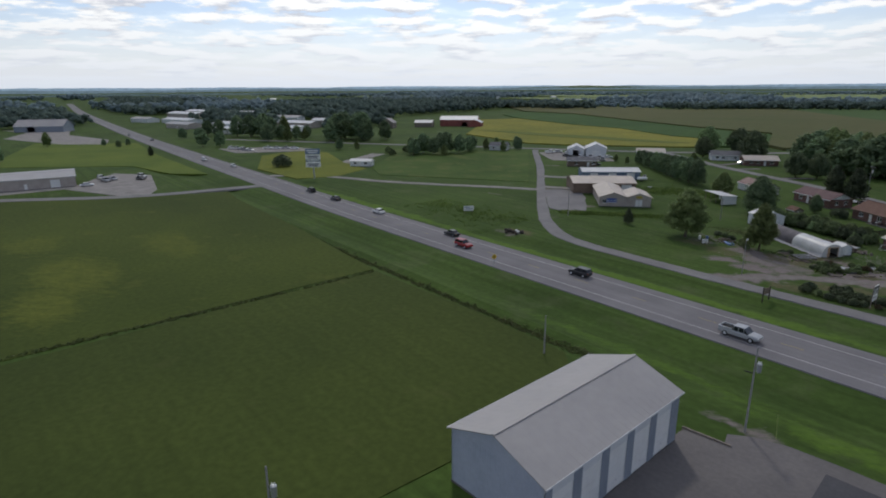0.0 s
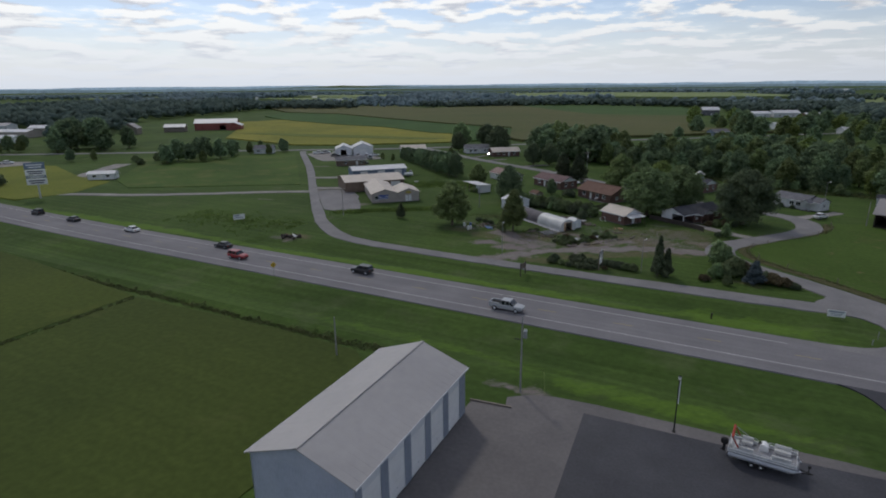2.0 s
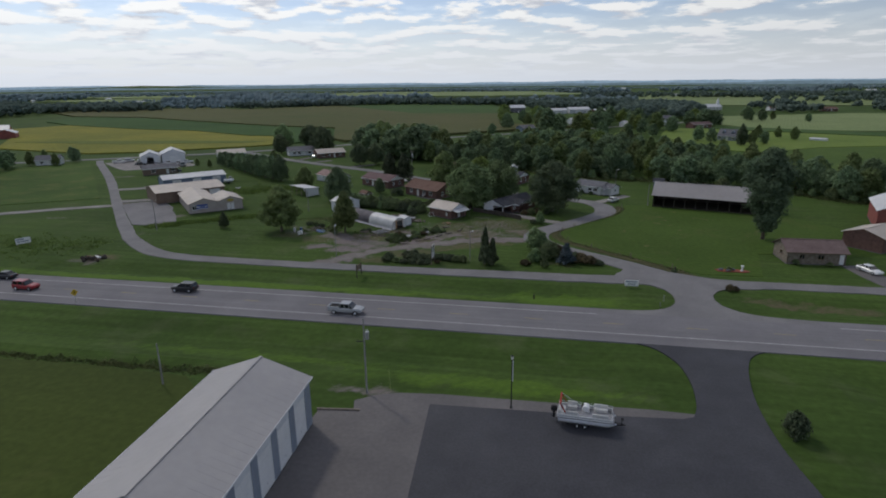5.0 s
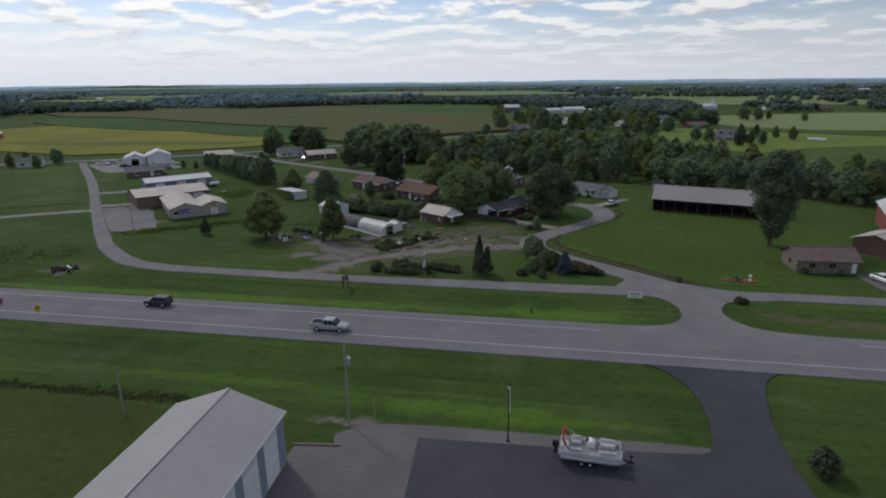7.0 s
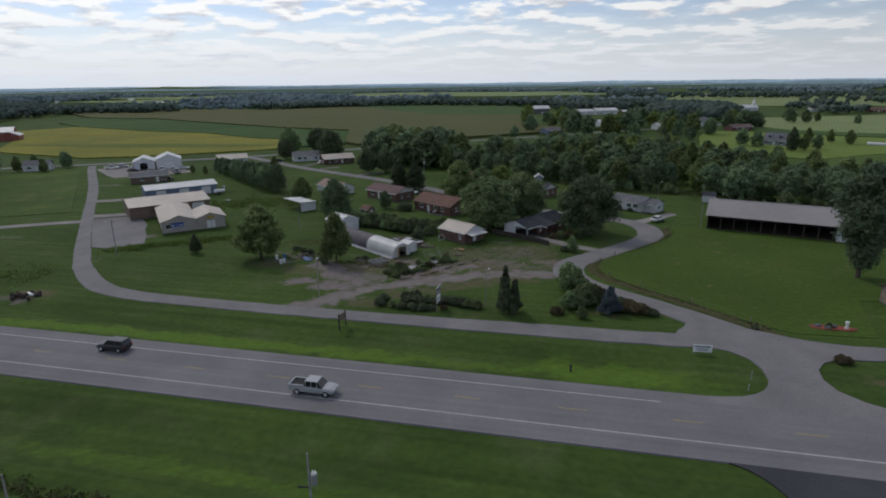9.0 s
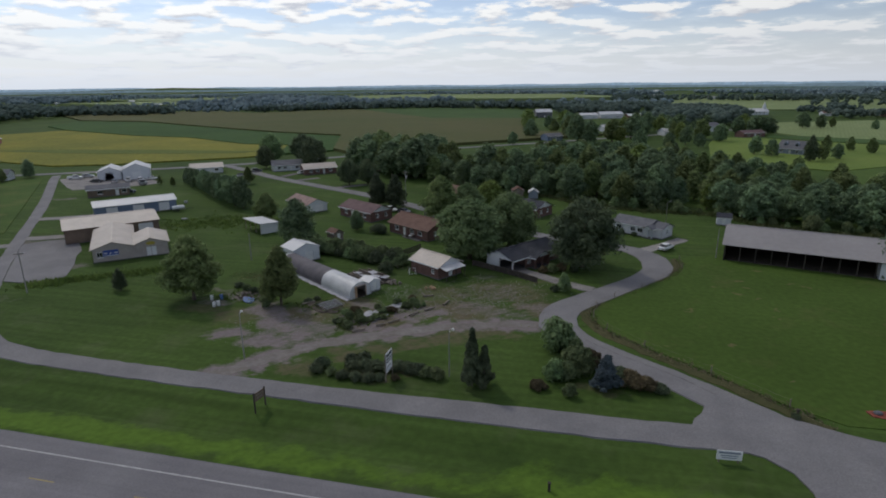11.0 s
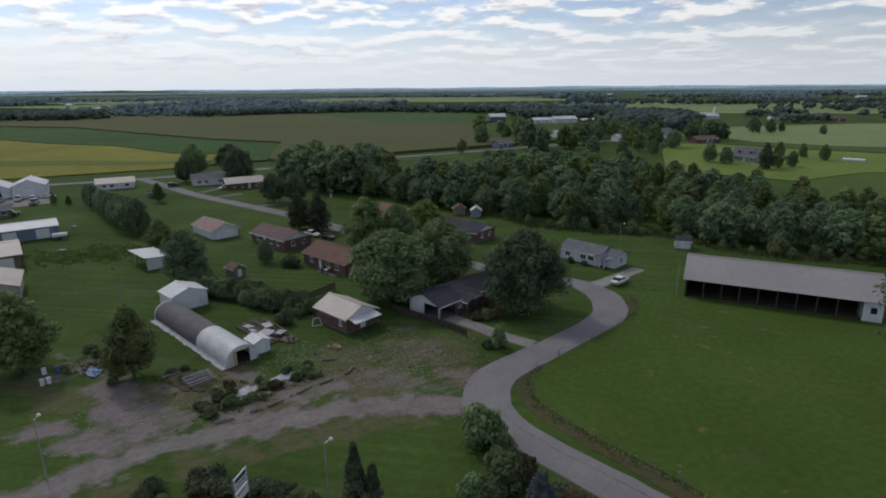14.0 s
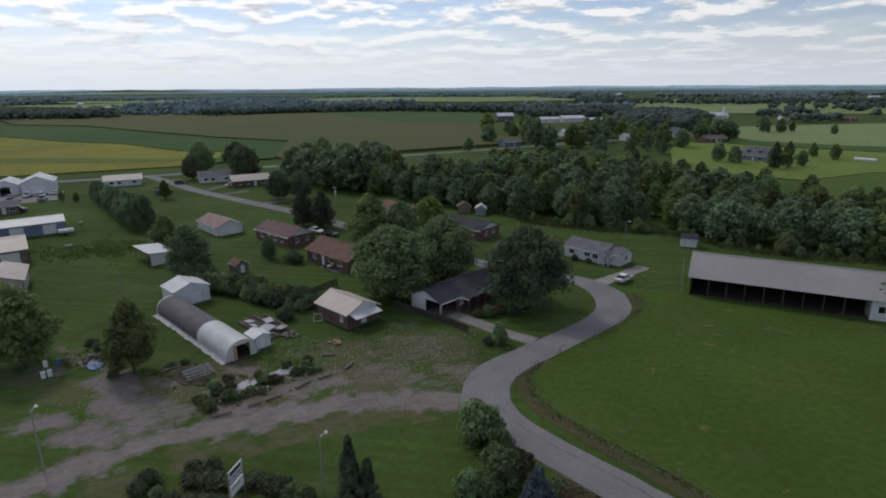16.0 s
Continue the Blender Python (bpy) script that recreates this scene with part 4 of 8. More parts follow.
sheet("hay_field", [(163, 630), (140, 560), (136, 512), (150, 470), (213, 452), (420, 480), (520, 640), (316, 690)], 0.4, ROWS_LIME, "pale green hay field", "field")
# the sun on this lawn is put into its green
LAWN = grass_material("sunlit_lawn", (0.125, 0.185, 0.040), (0.165, 0.220, 0.050), (0.20, 0.21, 0.08))
sheet("hay_field", [(60, 340), (74, 420), (88, 472), (119, 467), (147, 445), (187, 421), (330, 338), (300, 320), (179, 352), (140, 340), (104, 314)], 0.3, LAWN, "mown lawn round the grey house, coloured as if sunlit", "field")
sheet("crop_field", [(119, 468), (147, 446), (187, 422), (330, 339), (345, 365), (199, 448), (158, 475), (126, 493)], 0.6, ROWS_DARK, "dark green crop strip before the hay field", "field")
sheet("meadow", [(104, 313), (92, 262), (112, 222), (200, 215), (320, 310), (300, 319), (179, 351), (140, 339)], 0.2, grass_material("green_lawn", (0.062, 0.105, 0.022), (0.088, 0.135, 0.030), (0.13, 0.14, 0.05)), "green lawn behind the wood", "meadow")
sheet("crop_field", [(-147, 161), (-154, 168.5), (-172, 188), (-198, 216), (-222, 241.5), (-250, 214), (-279, 190), (-252, 168), (-222, 138), (-200, 128), (-178, 142)], 0.08, grass_material("rank_grass", (0.046, 0.084, 0.017), (0.072, 0.119, 0.026), (0.145, 0.145, 0.051), dry_from=0.50), "rank green field beside the frontage road", "field")
sheet("hay_field", [(-213, 97), (-251, 96), (-300, 118), (-312, 148), (-290, 152), (-246, 137), (-220, 134), (-208, 113)], 0.06, grass_material("yellowing_verge", (0.11, 0.135, 0.022), (0.16, 0.175, 0.03), (0.2, 0.19, 0.05)), "yellow-green verge grass by the highway", "field")
sheet("hay_field", [(-340, 76), (-250, 74), (-262, 62), (-300, 55), (-340, 0), (-470, 30), (-430, 84)], 0.06, grass_material("mown_hay", (0.083, 0.127, 0.022), (0.127, 0.165, 0.029), (0.198, 0.187, 0.055)), "mown yellow-green field", "field")


# ---- buildings ----
def wall_with_holes(bm, length, height, holes, thick, m):
    """A wall from x = 0 to length in its own plane, with rectangular openings (x0, x1, z0, z1)."""
    xs = sorted({0.0, length, *[h[0] for h in holes], *[h[1] for h in holes]})
    zs = sorted({0.0, height, *[h[2] for h in holes], *[h[3] for h in holes]})
    nx, nz = len(xs) - 1, len(zs) - 1
    corner = {}

    def solid(i, k):
        if not (0 <= i < nx and 0 <= k < nz):
            return False
        cx, cz = (xs[i] + xs[i + 1]) / 2, (zs[k] + zs[k + 1]) / 2
        return not any(h[0] < cx < h[1] and h[2] < cz < h[3] for h in holes)

    def vert(i, k, back):
        if (i, k, back) not in corner:
            corner[i, k, back] = bm.verts.new(m @ Vector((xs[i], -thick if back else 0.0, zs[k])))
        return corner[i, k, back]

    for i in range(nx):
        for k in range(nz):
            if not solid(i, k):
                continue
            ring = ((i, k), (i + 1, k), (i + 1, k + 1), (i, k + 1))
            for back in (False, True):
                bm.faces.new([vert(*q, back) for q in (ring if back else ring[::-1])])
            for (di, dk), p, q in (((0, -1), 0, 1), ((1, 0), 1, 2), ((0, 1), 2, 3), ((-1, 0), 3, 0)):
                if not solid(i + di, k + dk):
                    bm.faces.new((vert(*ring[p], False), vert(*ring[q], False), vert(*ring[q], True), vert(*ring[p], True)))


def add_window(parent, m, x0, x1, z0, z1, frame="white"):
    """A window in an opening: frame bars, a sill and a pane behind them."""
    bm = bmesh.new()
    for a in ((x0, x0 + 0.07, z0, z1), (x1 - 0.07, x1, z0, z1), (x0, x1, z0, z0 + 0.07), (x0, x1, z1 - 0.07, z1), ((x0 + x1) / 2 - 0.03, (x0 + x1) / 2 + 0.03, z0, z1)):
        box(bm, a[0], a[1], -0.10, 0.03, a[2], a[3], m)
    w = part("window", bm, M[frame], parent)
    bm = bmesh.new()
    box(bm, x0 + 0.02, x1 - 0.02, -0.07, -0.055, z0 + 0.02, z1 - 0.02, m)
    part("pane", bm, M["glass"], w).visible_shadow = False
    bm = bmesh.new()
    box(bm, x0 - 0.06, x1 + 0.06, 0.0, 0.10, z0 - 0.07, z0, m)
    part("sill", bm, M[frame], w)


def add_door(parent, m, x0, x1, z1, mat="white", overhead=False, name="door"):
    """A panelled door set back in its opening; an overhead door has wide sections."""
    n = 5 if overhead else 3
    h = z1 / n
    d = part(name, box(bmesh.new(), x0 + 0.01, x1 - 0.01, -0.11, -0.06, 0.012, z1 - 0.012, m), M[mat], parent)
    for k in range(n):
        edge = 0.02 if overhead else 0.14
        part("section" if overhead else "panel", box(bmesh.new(), x0 + edge, x1 - edge, -0.062, -0.035, k * h + (0.02 if overhead else 0.12), (k + 1) * h - (0.02 if overhead else 0.12), m), M[mat], d)
    bm = bmesh.new()
    hx = (x0 + x1) / 2 if overhead else x1 - 0.12
    box(bm, hx - 0.06, hx + 0.06, -0.04, 0.02, 0.95, 1.0, m)
    part("handle", bm, M["steel"], d)
    return d


def roof_panels(L, W, eave, ridge, over, thick, ribs, side):
    """One slope of a gable roof (side +1 or -1) with standing ribs along the fall."""
    bm = bmesh.new()
    half = W / 2
    slope = (ridge - eave) / half
    y1 = side * (half + over)
    z1 = eave - over * slope
    prism(bm, [(0, ridge), (0, ridge + thick), (y1, z1 + thick), (y1, z1)], -L / 2 - over, L / 2 + over, Matrix(((0, 1, 0, 0), (1, 0, 0, 0), (0, 0, 1, 0), (0, 0, 0, 1))))
    return bm


def roof_ribs(ob, L, W, eave, ridge, over, thick, ribs, mat):
    """Standing seams along the fall of both slopes, too fine to pick apart."""
    bm = bmesh.new()
    half = W / 2
    slope = (ridge - eave) / half
    z1 = eave - over * slope
    n = int((L + 2 * over) / ribs)
    for side in (-1, 1):
        y1 = side * (half + over)
        for k in range(n + 1):
            x = -L / 2 - over + 0.02 + k * (L + 2 * over - 0.06) / n
            v = [bm.verts.new(p) for p in ((x, side * 0.18, ridge + thick - 0.03 - 0.18 * slope), (x + 0.04, side * 0.18, ridge + thick - 0.03 - 0.18 * slope), (x + 0.04, y1, z1 + thick - 0.01), (x, y1, z1 + thick - 0.01),
                                           (x + 0.012, side * 0.18, ridge + thick - 0.006 - 0.18 * slope), (x + 0.028, side * 0.18, ridge + thick - 0.006 - 0.18 * slope), (x + 0.028, y1, z1 + thick + 0.012), (x + 0.012, y1, z1 + thick + 0.012))]
            for f in ((4, 5, 6, 7), (0, 1, 5, 4), (1, 2, 6, 5), (2, 3, 7, 6), (3, 0, 4, 7)):
                bm.faces.new([v[i] for i in f])
    bmesh.ops.recalc_face_normals(bm, faces=bm.faces[:])
    tagged(part("roof_ribs", bm, mat, ob), kind="stuff")


SIDES = {"front": (lambda L, W: (pose(-L / 2, -W / 2, 0) @ Matrix.Scale(-1, 4, (0, 1, 0)), L)),
         "back": (lambda L, W: (pose(-L / 2, W / 2, 0), L)),
         "left": (lambda L, W: (pose(-L / 2, -W / 2, 0, 0, 0, 90), W)),
         "right": (lambda L, W: (pose(L / 2, -W / 2, 0, 0, 0, 90) @ Matrix.Scale(-1, 4, (0, 1, 0)), W))}


def building(name, label, category, x, y, turn, L, W, eave, ridge, wall, roof, openings=(), over=0.35, ribs=0.0, trim=None, thick=0.10, gable=None, open_sides=(), group="", chimney=None, base=None, frame="white", sides=None):
    """A gabled building: ridge along its own x; front is its -y side. openings: (side, kind, x0, x1, z0, z1)."""
    ob = thing(name, label, category, pose(x, y, 0, 0, 0, turn), group)
    t = 0.16
    for side, fn in SIDES.items():
        if side in open_sides:
            continue
        m, length = fn(L, W)
        holes = [o[2:6] for o in openings if o[0] == side]
        bm = bmesh.new()
        wall_with_holes(bm, length, eave, holes, t, m)
        bmesh.ops.recalc_face_normals(bm, faces=bm.faces[:])
        part("wall", bm, M[(sides or {}).get(side, wall)], ob)
    if ridge > eave + 0.02:
        for s in (-1, 1):
            bm = bmesh.new()
            x0 = s * L / 2
            prism(bm, [(-W / 2, eave), (W / 2, eave), (0, ridge)], min(x0, x0 - s * t), max(x0, x0 - s * t), Matrix(((0, 1, 0, 0), (1, 0, 0, 0), (0, 0, 1, 0), (0, 0, 0, 1))))
            part("gable", bm, M[gable or wall], ob)
    for s in (-1, 1):
        part("roof", roof_panels(L, W, eave, ridge, over, thick, ribs, s), M[roof], ob)
    if ribs:
        roof_ribs(ob, L, W, eave, ridge, over, thick, ribs, M[roof])
    if ribs or trim:
        bm = bmesh.new()
        box(bm, -L / 2 - over, L / 2 + over, -0.16, 0.16, ridge + thick - 0.02, ridge + thick + 0.05)
        part("ridge_cap", bm, M[roof], ob)
    slope = (ridge - eave) / (W / 2)
    for s in (-1, 1):
        ye = s * (W / 2 + over)
        part("fascia", box(bmesh.new(), -L / 2 - over, L / 2 + over, min(ye, ye + s * 0.04), max(ye, ye + s * 0.04), eave - over * slope - 0.08, eave - over * slope + thick + 0.02), M[trim or "white"], ob)
    bm = bmesh.new()
    box(bm, -L / 2 - 0.05, L / 2 + 0.05, -W / 2 - 0.05, W / 2 + 0.05, -0.5, 0.12)
    part("foundation", bm, M[base or "apron"], ob)
    for o in openings:
        m, length = SIDES[o[0]](L, W)
        if o[1] == "window":
            add_window(ob, m, *o[2:6], frame)
        elif o[1] == "door":
            add_door(ob, m, o[2], o[3], o[5])
        elif o[1] == "overhead":
            add_door(ob, m, o[2], o[3], o[5], overhead=True, name="overhead_door")
    if chimney:
        cx, cy = chimney
        bm = bmesh.new()
        box(bm, cx - 0.35, cx + 0.35, cy - 0.35, cy + 0.35, eave, ridge + 0.8)
        box(bm, cx - 0.42, cx + 0.42, cy - 0.42, cy + 0.42, ridge + 0.8, ridge + 0.92)
        part("chimney", bm, M["brick"], ob)
    return ob


def ranch_openings(L, W, n=4, door=True, back=True):
    """A row of windows along front and back of a low house, with a door."""
    out = []
    for side in ("front", "back") if back else ("front",):
        step = L / (n + 1)
        for k in range(n):
            c = step * (k + 1)
            if door and k == n // 2:
                out.append((side, "door", c - 0.5, c + 0.5, 0.12, 2.1))
            else:
                out.append((side, "window", c - 0.7, c + 0.7, 0.95, 2.05))
    for side in ("left", "right"):
        out.append((side, "window", W * 0.3 - 0.5, W * 0.3 + 0.5, 0.95, 2.05))
        out.append((side, "window", W * 0.7 - 0.5, W * 0.7 + 0.5, 0.95, 2.05))
    return out


# the storage building: overhead doors along the yard side
doors = [("front", "overhead", a, a + 2.8, 0.12, 4.4) for a in (0.9, 4.9, 8.9, 12.9, 16.9)]
barn = building("storage_building", "long pale metal storage building with blue-grey gables and ribbed roof", "storage building", -29.7, 39.5, 92.2, 21.2, 10.7, 5.65, 7.58, "white_metal", "roof_pale",
                doors, over=0.3, ribs=0.9, trim="white_metal", thick=0.08, gable="storage_metal", sides={"left": "storage_metal", "right": "storage_metal"})
for a in (0.0, 3.7, 7.7, 11.7, 15.7, 19.7):
    bm = bmesh.new()
    b = a + (0.9 if a == 0 else 1.2 if a < 19 else 1.5)
    m, _ = SIDES["front"](21.2, 10.7)
    box(bm, a + 0.02, b - 0.02, 0.01, 0.05, 0.15, 5.5, m)
    bmesh.ops.recalc_face_normals(bm, faces=bm.faces[:])
    part("trim_panel", bm, M["trim"], barn, "blue-grey trim panel between doors")
bm = bmesh.new()
for k in range(35):
    m, _ = SIDES["left"](21.2, 10.7)
    box(bm, 0.1 + k * 0.3, 0.14 + k * 0.3, 0.0, 0.025, 0.15, 5.62, m)
bmesh.ops.recalc_face_normals(bm, faces=bm.faces[:])
tagged(part("siding_ribs", bm, M["storage_metal"], barn), kind="stuff")

# the long open pole barn
pole = thing("pole_barn", "long open-fronted pole barn with a weathered grey metal roof", "barn", pose(45.6, 174.6, 0, 0, 0, -16.6))
PL, PW = 29.6, 12.6
bm = bmesh.new()
box(bm, -PL / 2, PL / 2, PW / 2 - 0.12, PW / 2, 0, 3.7)
box(bm, -PL / 2, -PL / 2 + 0.12, -PW / 2 + 0.4, PW / 2 - 0.12, 0, 3.7)
box(bm, PL / 2 - 0.12, PL / 2, -PW / 2, PW / 2 - 0.12, 0, 3.7)
part("wall", bm, M["dark_wood"], pole)
for s in (-1, 1):
    bm = bmesh.new()
    x0 = s * PL / 2
    prism(bm, [(-PW / 2, 3.7), (PW / 2, 3.7), (0, 6.4)], min(x0, x0 - s * 0.1), max(x0, x0 - s * 0.1), Matrix(((0, 1, 0, 0), (1, 0, 0, 0), (0, 0, 1, 0), (0, 0, 0, 1))))
    part("gable", bm, M["roof_grey"], pole)
    part("roof", roof_panels(PL, PW, 3.55, 6.4, 0.45, 0.07, 0.7, s), M["roof_grey"], pole)
bm = bmesh.new()
box(bm, -PL / 2 - 0.4, PL / 2 + 0.4, -0.2, 0.2, 6.44, 6.50)
part("ridge_cap", bm, M["roof_grey"], pole)
roof_ribs(pole, PL, PW, 3.55, 6.4, 0.45, 0.07, 0.7, M["roof_grey"])
for k in range(10):
    bm = bmesh.new()
    px_ = -PL / 2 + 0.15 + k * (PL - 3.0) / 9.2
    box(bm, px_ - 0.1, px_ + 0.1, -PW / 2 + 0.02, -PW / 2 + 0.22, -0.3, 3.62)
    part("post", bm, M["dark_wood"], pole)
bm = bmesh.new()
box(bm, -PL / 2, PL / 2, -PW / 2 + 0.24, -PW / 2 + 0.32, 3.3, 3.58)
part("beam", bm, M["dark_wood"], pole)
bm = bmesh.new()
wall_with_holes(bm, 2.8, 3.55, [(1.0, 1.9, 1.3, 2.4)], 0.14, pose(PL / 2 - 2.8, -PW / 2, 0) @ Matrix.Scale(-1, 4, (0, 1, 0)))
box(bm, PL / 2 - 2.8, PL / 2 - 2.66, -PW / 2 + 0.15, -PW / 2 + 4.0, 0, 3.5)
bmesh.ops.recalc_face_normals(bm, faces=bm.faces[:])
part("tack_room", bm, M["white_metal"], pole, "white boarded end room with a window")
bm = bmesh.new()
box(bm, PL / 2 - 1.78, PL / 2 - 0.92, -PW / 2 + 0.05, -PW / 2 + 0.07, 1.32, 2.38)
part("pane", bm, M["glass"], pole)
bm = bmesh.new()
box(bm, -PL / 2 + 0.15, PL / 2 - 0.15, -PW / 2 + 0.3, PW / 2 - 0.15, -0.4, 0.06)
part("floor", bm, M["soil"], pole)

# houses and sheds of the settlement
building("shed", "small brick shed with a pale metal roof and a white gable", "shed", -28.1, 152.9, 146.8, 8.2, 6.2, 2.5, 3.9, "brick", "roof_tan",
         [("back", "window", 1.2, 2.0, 0.9, 1.8), ("left", "door", 2.4, 3.5, 0.12, 2.0)], over=0.35, ribs=0.6, gable="white_metal")
bm = bmesh.new()
porch = thing("porch_roof", "pale lean-to porch roof on dark posts against the brick shed", "porch", pose(-28.1, 152.9, 0, 0, 0, 146.8))
prism(bm, [(-4.15, 2.45), (-4.15, 2.53), (-6.1, 2.13), (-6.1, 2.05)], -2.4, 2.9)
part("roof", bm, M["roof_white"], porch)
for yy in (-2.2, 0.2, 2.7):
    bm = bmesh.new()
    box(bm, -6.05, -5.93, yy - 0.06, yy + 0.06, -0.2, 2.08)
    part("post", bm, M["dark_wood"], porch)

dark = building("house", "low house with charcoal shingles and white gables", "house", -11.6, 163.4, 56.0, 15.0, 7.2, 2.5, 3.85, "brick", "shingle_dark", [o for o in ranch_openings(15.0, 7.2, 4) if o[0] != "left" and o[0] != "front"] + [("left", "opening", 0.3, 3.7, 0.12, 2.3), ("front", "opening", 0.3, 3.8, 0.12, 2.3), ("front", "window", 4.5, 5.5, 0.95, 2.0), ("front", "window", 11.8, 13.4, 0.95, 2.0)], over=0.4, gable="white_metal", trim="white_metal", sides={"left": "white_metal", "back": "white_metal"})
building("house_wing", "white-gabled open porch wing of the dark-roofed house", "house", -9.4, 161.8, -34.0, 5.0, 4.6, 2.35, 3.35, "brick", "shingle_dark", [("right", "opening", 0.35, 2.1, 0.12, 2.15), ("right", "opening", 2.5, 4.25, 0.12, 2.15), ("front", "opening", 3.4, 4.7, 0.12, 2.15)], over=0.4, gable="white_metal", trim="white_metal")
building("house", "white ranch house with grey shingles", "house", 14.0, 194.4, 144.0, 9.7, 7.0, 2.5, 3.8, "white_metal", "shingle_grey", ranch_openings(9.7, 7.0, 4), over=0.4)
building("house_wing", "lower white wing with a grey shingle gable", "house", 18.2, 191.4, 144.0, 6.0, 5.0, 2.45, 3.5, "white_metal", "shingle_grey", [("left", "window", 2.0, 3.0, 0.95, 2.0), ("front", "door", 1.0, 1.9, 0.12, 2.1)], over=0.35)
building("porch", "small white gabled porch with open sides", "porch", 16.5, 188.8, 54.0, 2.2, 2.5, 2.35, 3.1, "white_metal", "shingle_grey", [("left", "opening", 0.22, 1.15, 0.12, 2.2), ("left", "opening", 1.35, 2.28, 0.12, 2.2), ("front", "opening", 0.25, 1.9, 0.12, 2.2), ("back", "opening", 0.25, 1.9, 0.12, 2.2)], over=0.2, gable="white_metal")
building("house", "brown-roofed brick ranch house with a patio", "house", -39.4, 182.2, 147.0, 14.6, 8.4, 2.65, 4.6, "brick", "shingle_brown", ranch_openings(14.6, 8.4, 4), over=0.45, trim="brown_wall")
building("house", "brick ranch house with mauve shingles and a white gable", "house", -60.2, 198.0, 149.0, 14.2, 7.6, 2.6, 4.2, "brick", "shingle_mauve", ranch_openings(14.2, 7.6, 4), over=0.45, gable="white_metal")
building("garage", "pale grey garage with a faded red roof", "garage", -81.9, 204.6, 144.0, 12.6, 6.8, 2.4, 3.9, "white_metal", "shingle_pink", [("left", "overhead", 1.2, 4.0, 0.12, 2.2), ("left", "door", 4.8, 5.7, 0.12, 2.0)], over=0.35)
building("garden_shed", "little wooden garden shed with a brown roof", "shed", -58.6, 172.6, 147.0, 3.2, 2.6, 1.9, 2.7, "wood", "shingle_brown", [("left", "door", 0.8, 1.7, 0.12, 1.7)], over=0.2)
building("shed", "white metal shed with a low gabled roof", "shed", -59.2, 155.6, 146.0, 5.4, 6.2, 2.9, 4.0, "white_metal", "roof_white", [("left", "door", 1.5, 3.5, 0.12, 2.2)], over=0.15, ribs=0.6)
building("house", "stone-fronted ranch house with a taupe roof", "house", 52.6, 123.4, 1.5, 10.8, 7.0, 2.6, 4.2, "stone_wall", "shingle_taupe",
         [("front", "window", 2.2, 3.2, 1.0, 2.0), ("front", "window", 5.6, 6.8, 1.0, 2.0), ("front", "door", 9.6, 10.5, 0.12, 2.1), ("left", "window", 2.6, 3.8, 1.0, 2.0)], over=0.45, trim="brown_wall", frame="brown_wall")
building("barn", "tall red-sided barn with a white roof", "barn", 86.5, 158.0, 70.0, 18.0, 11.0, 5.0, 7.6, "red_wall", "roof_white", [("left", "overhead", 3.5, 7.5, 0.12, 3.6)], over=0.4, ribs=0.7, trim="white_metal")
building("barn", "low red-brown shed with a beige roof", "barn", 70.5, 136.0, 40.0, 10.0, 8.0, 3.3, 4.6, "brick", "roof_tan", (), over=0.35, ribs=0.7)

# commercial sheds along the frontage road
shop = building("shop", "beige metal shop with a tan gabled roof and a blue sign", "shop", -106.4, 154.4, 132.0, 22.0, 8.0, 2.9, 4.2, "tan_wall", "roof_tan", [("left", "window", 6.0, 7.2, 1.0, 2.2)], over=0.4, ribs=0.7, trim="brown_wall", gable="tan_wall")
bm = bmesh.new()
box(bm, -11.13, -11.05, -1.0, 2.0, 1.15, 2.5)
sg = part("sign", bevelled(bm, 0.02), M["sign_blue"], shop, "blue sign board with a pale star shape")
bm = bmesh.new()
for k in range(5):
    a = 2 * math.pi * k / 5
    prism(bm, [(0, 0), (0.34 * math.sin(a), 0.34 * math.cos(a)), (0.14 * math.sin(a + 0.63), 0.14 * math.cos(a + 0.63))], -11.15, -11.135, Matrix(((0, 1, 0, 0), (1, 0, 0, 0.5), (0, 0, 1, 1.85), (0, 0, 0, 1))))
part("emblem", bm, M["white"], sg, "white star")
for y0, y1, z0, z1 in ((-0.85, -0.15, 1.72, 1.95), (1.15, 1.85, 1.72, 1.95), (-0.8, 1.8, 1.24, 1.36)):
    part("lettering", box(bmesh.new(), -11.15, -11.135, y0, y1, z0, z1), M["white"], sg)
wing_shop = building("shop", "beige metal shop wing with double doors", "shop", -97.2, 155.3, 132.0, 11.0, 7.0, 2.9, 4.1, "tan_wall", "roof_tan", [("left", "door", 2.5, 3.45, 0.12, 2.1), ("left", "door", 3.55, 4.5, 0.12, 2.1)], over=0.4, ribs=0.7, trim="brown_wall")
bm = bmesh.new()
prism(bm, [(0.95 * math.cos(math.pi * k / 10), 2.95 + 0.38 * math.sin(math.pi * k / 10)) for k in range(20)], -5.60, -5.53, Matrix(((0, 1, 0, 0), (1, 0, 0, 0), (0, 0, 1, 0), (0, 0, 0, 1))))
part("sign", bm, material("yellow_sign_board", (0.42, 0.33, 0.05), (0.50, 0.40, 0.08), scale=1.5, rough=0.5), wing_shop, "oval yellow sign board over the doors")
building("warehouse", "brown-sided warehouse with a broad tan roof", "warehouse", -119.8, 168.0, 47.5, 20.8, 16.0, 3.4, 4.7, "brown_wall", "roof_tan", [("front", "overhead", 16.0, 19.4, 0.12, 2.9)], over=0.35, ribs=0.8, trim="brown_wall")
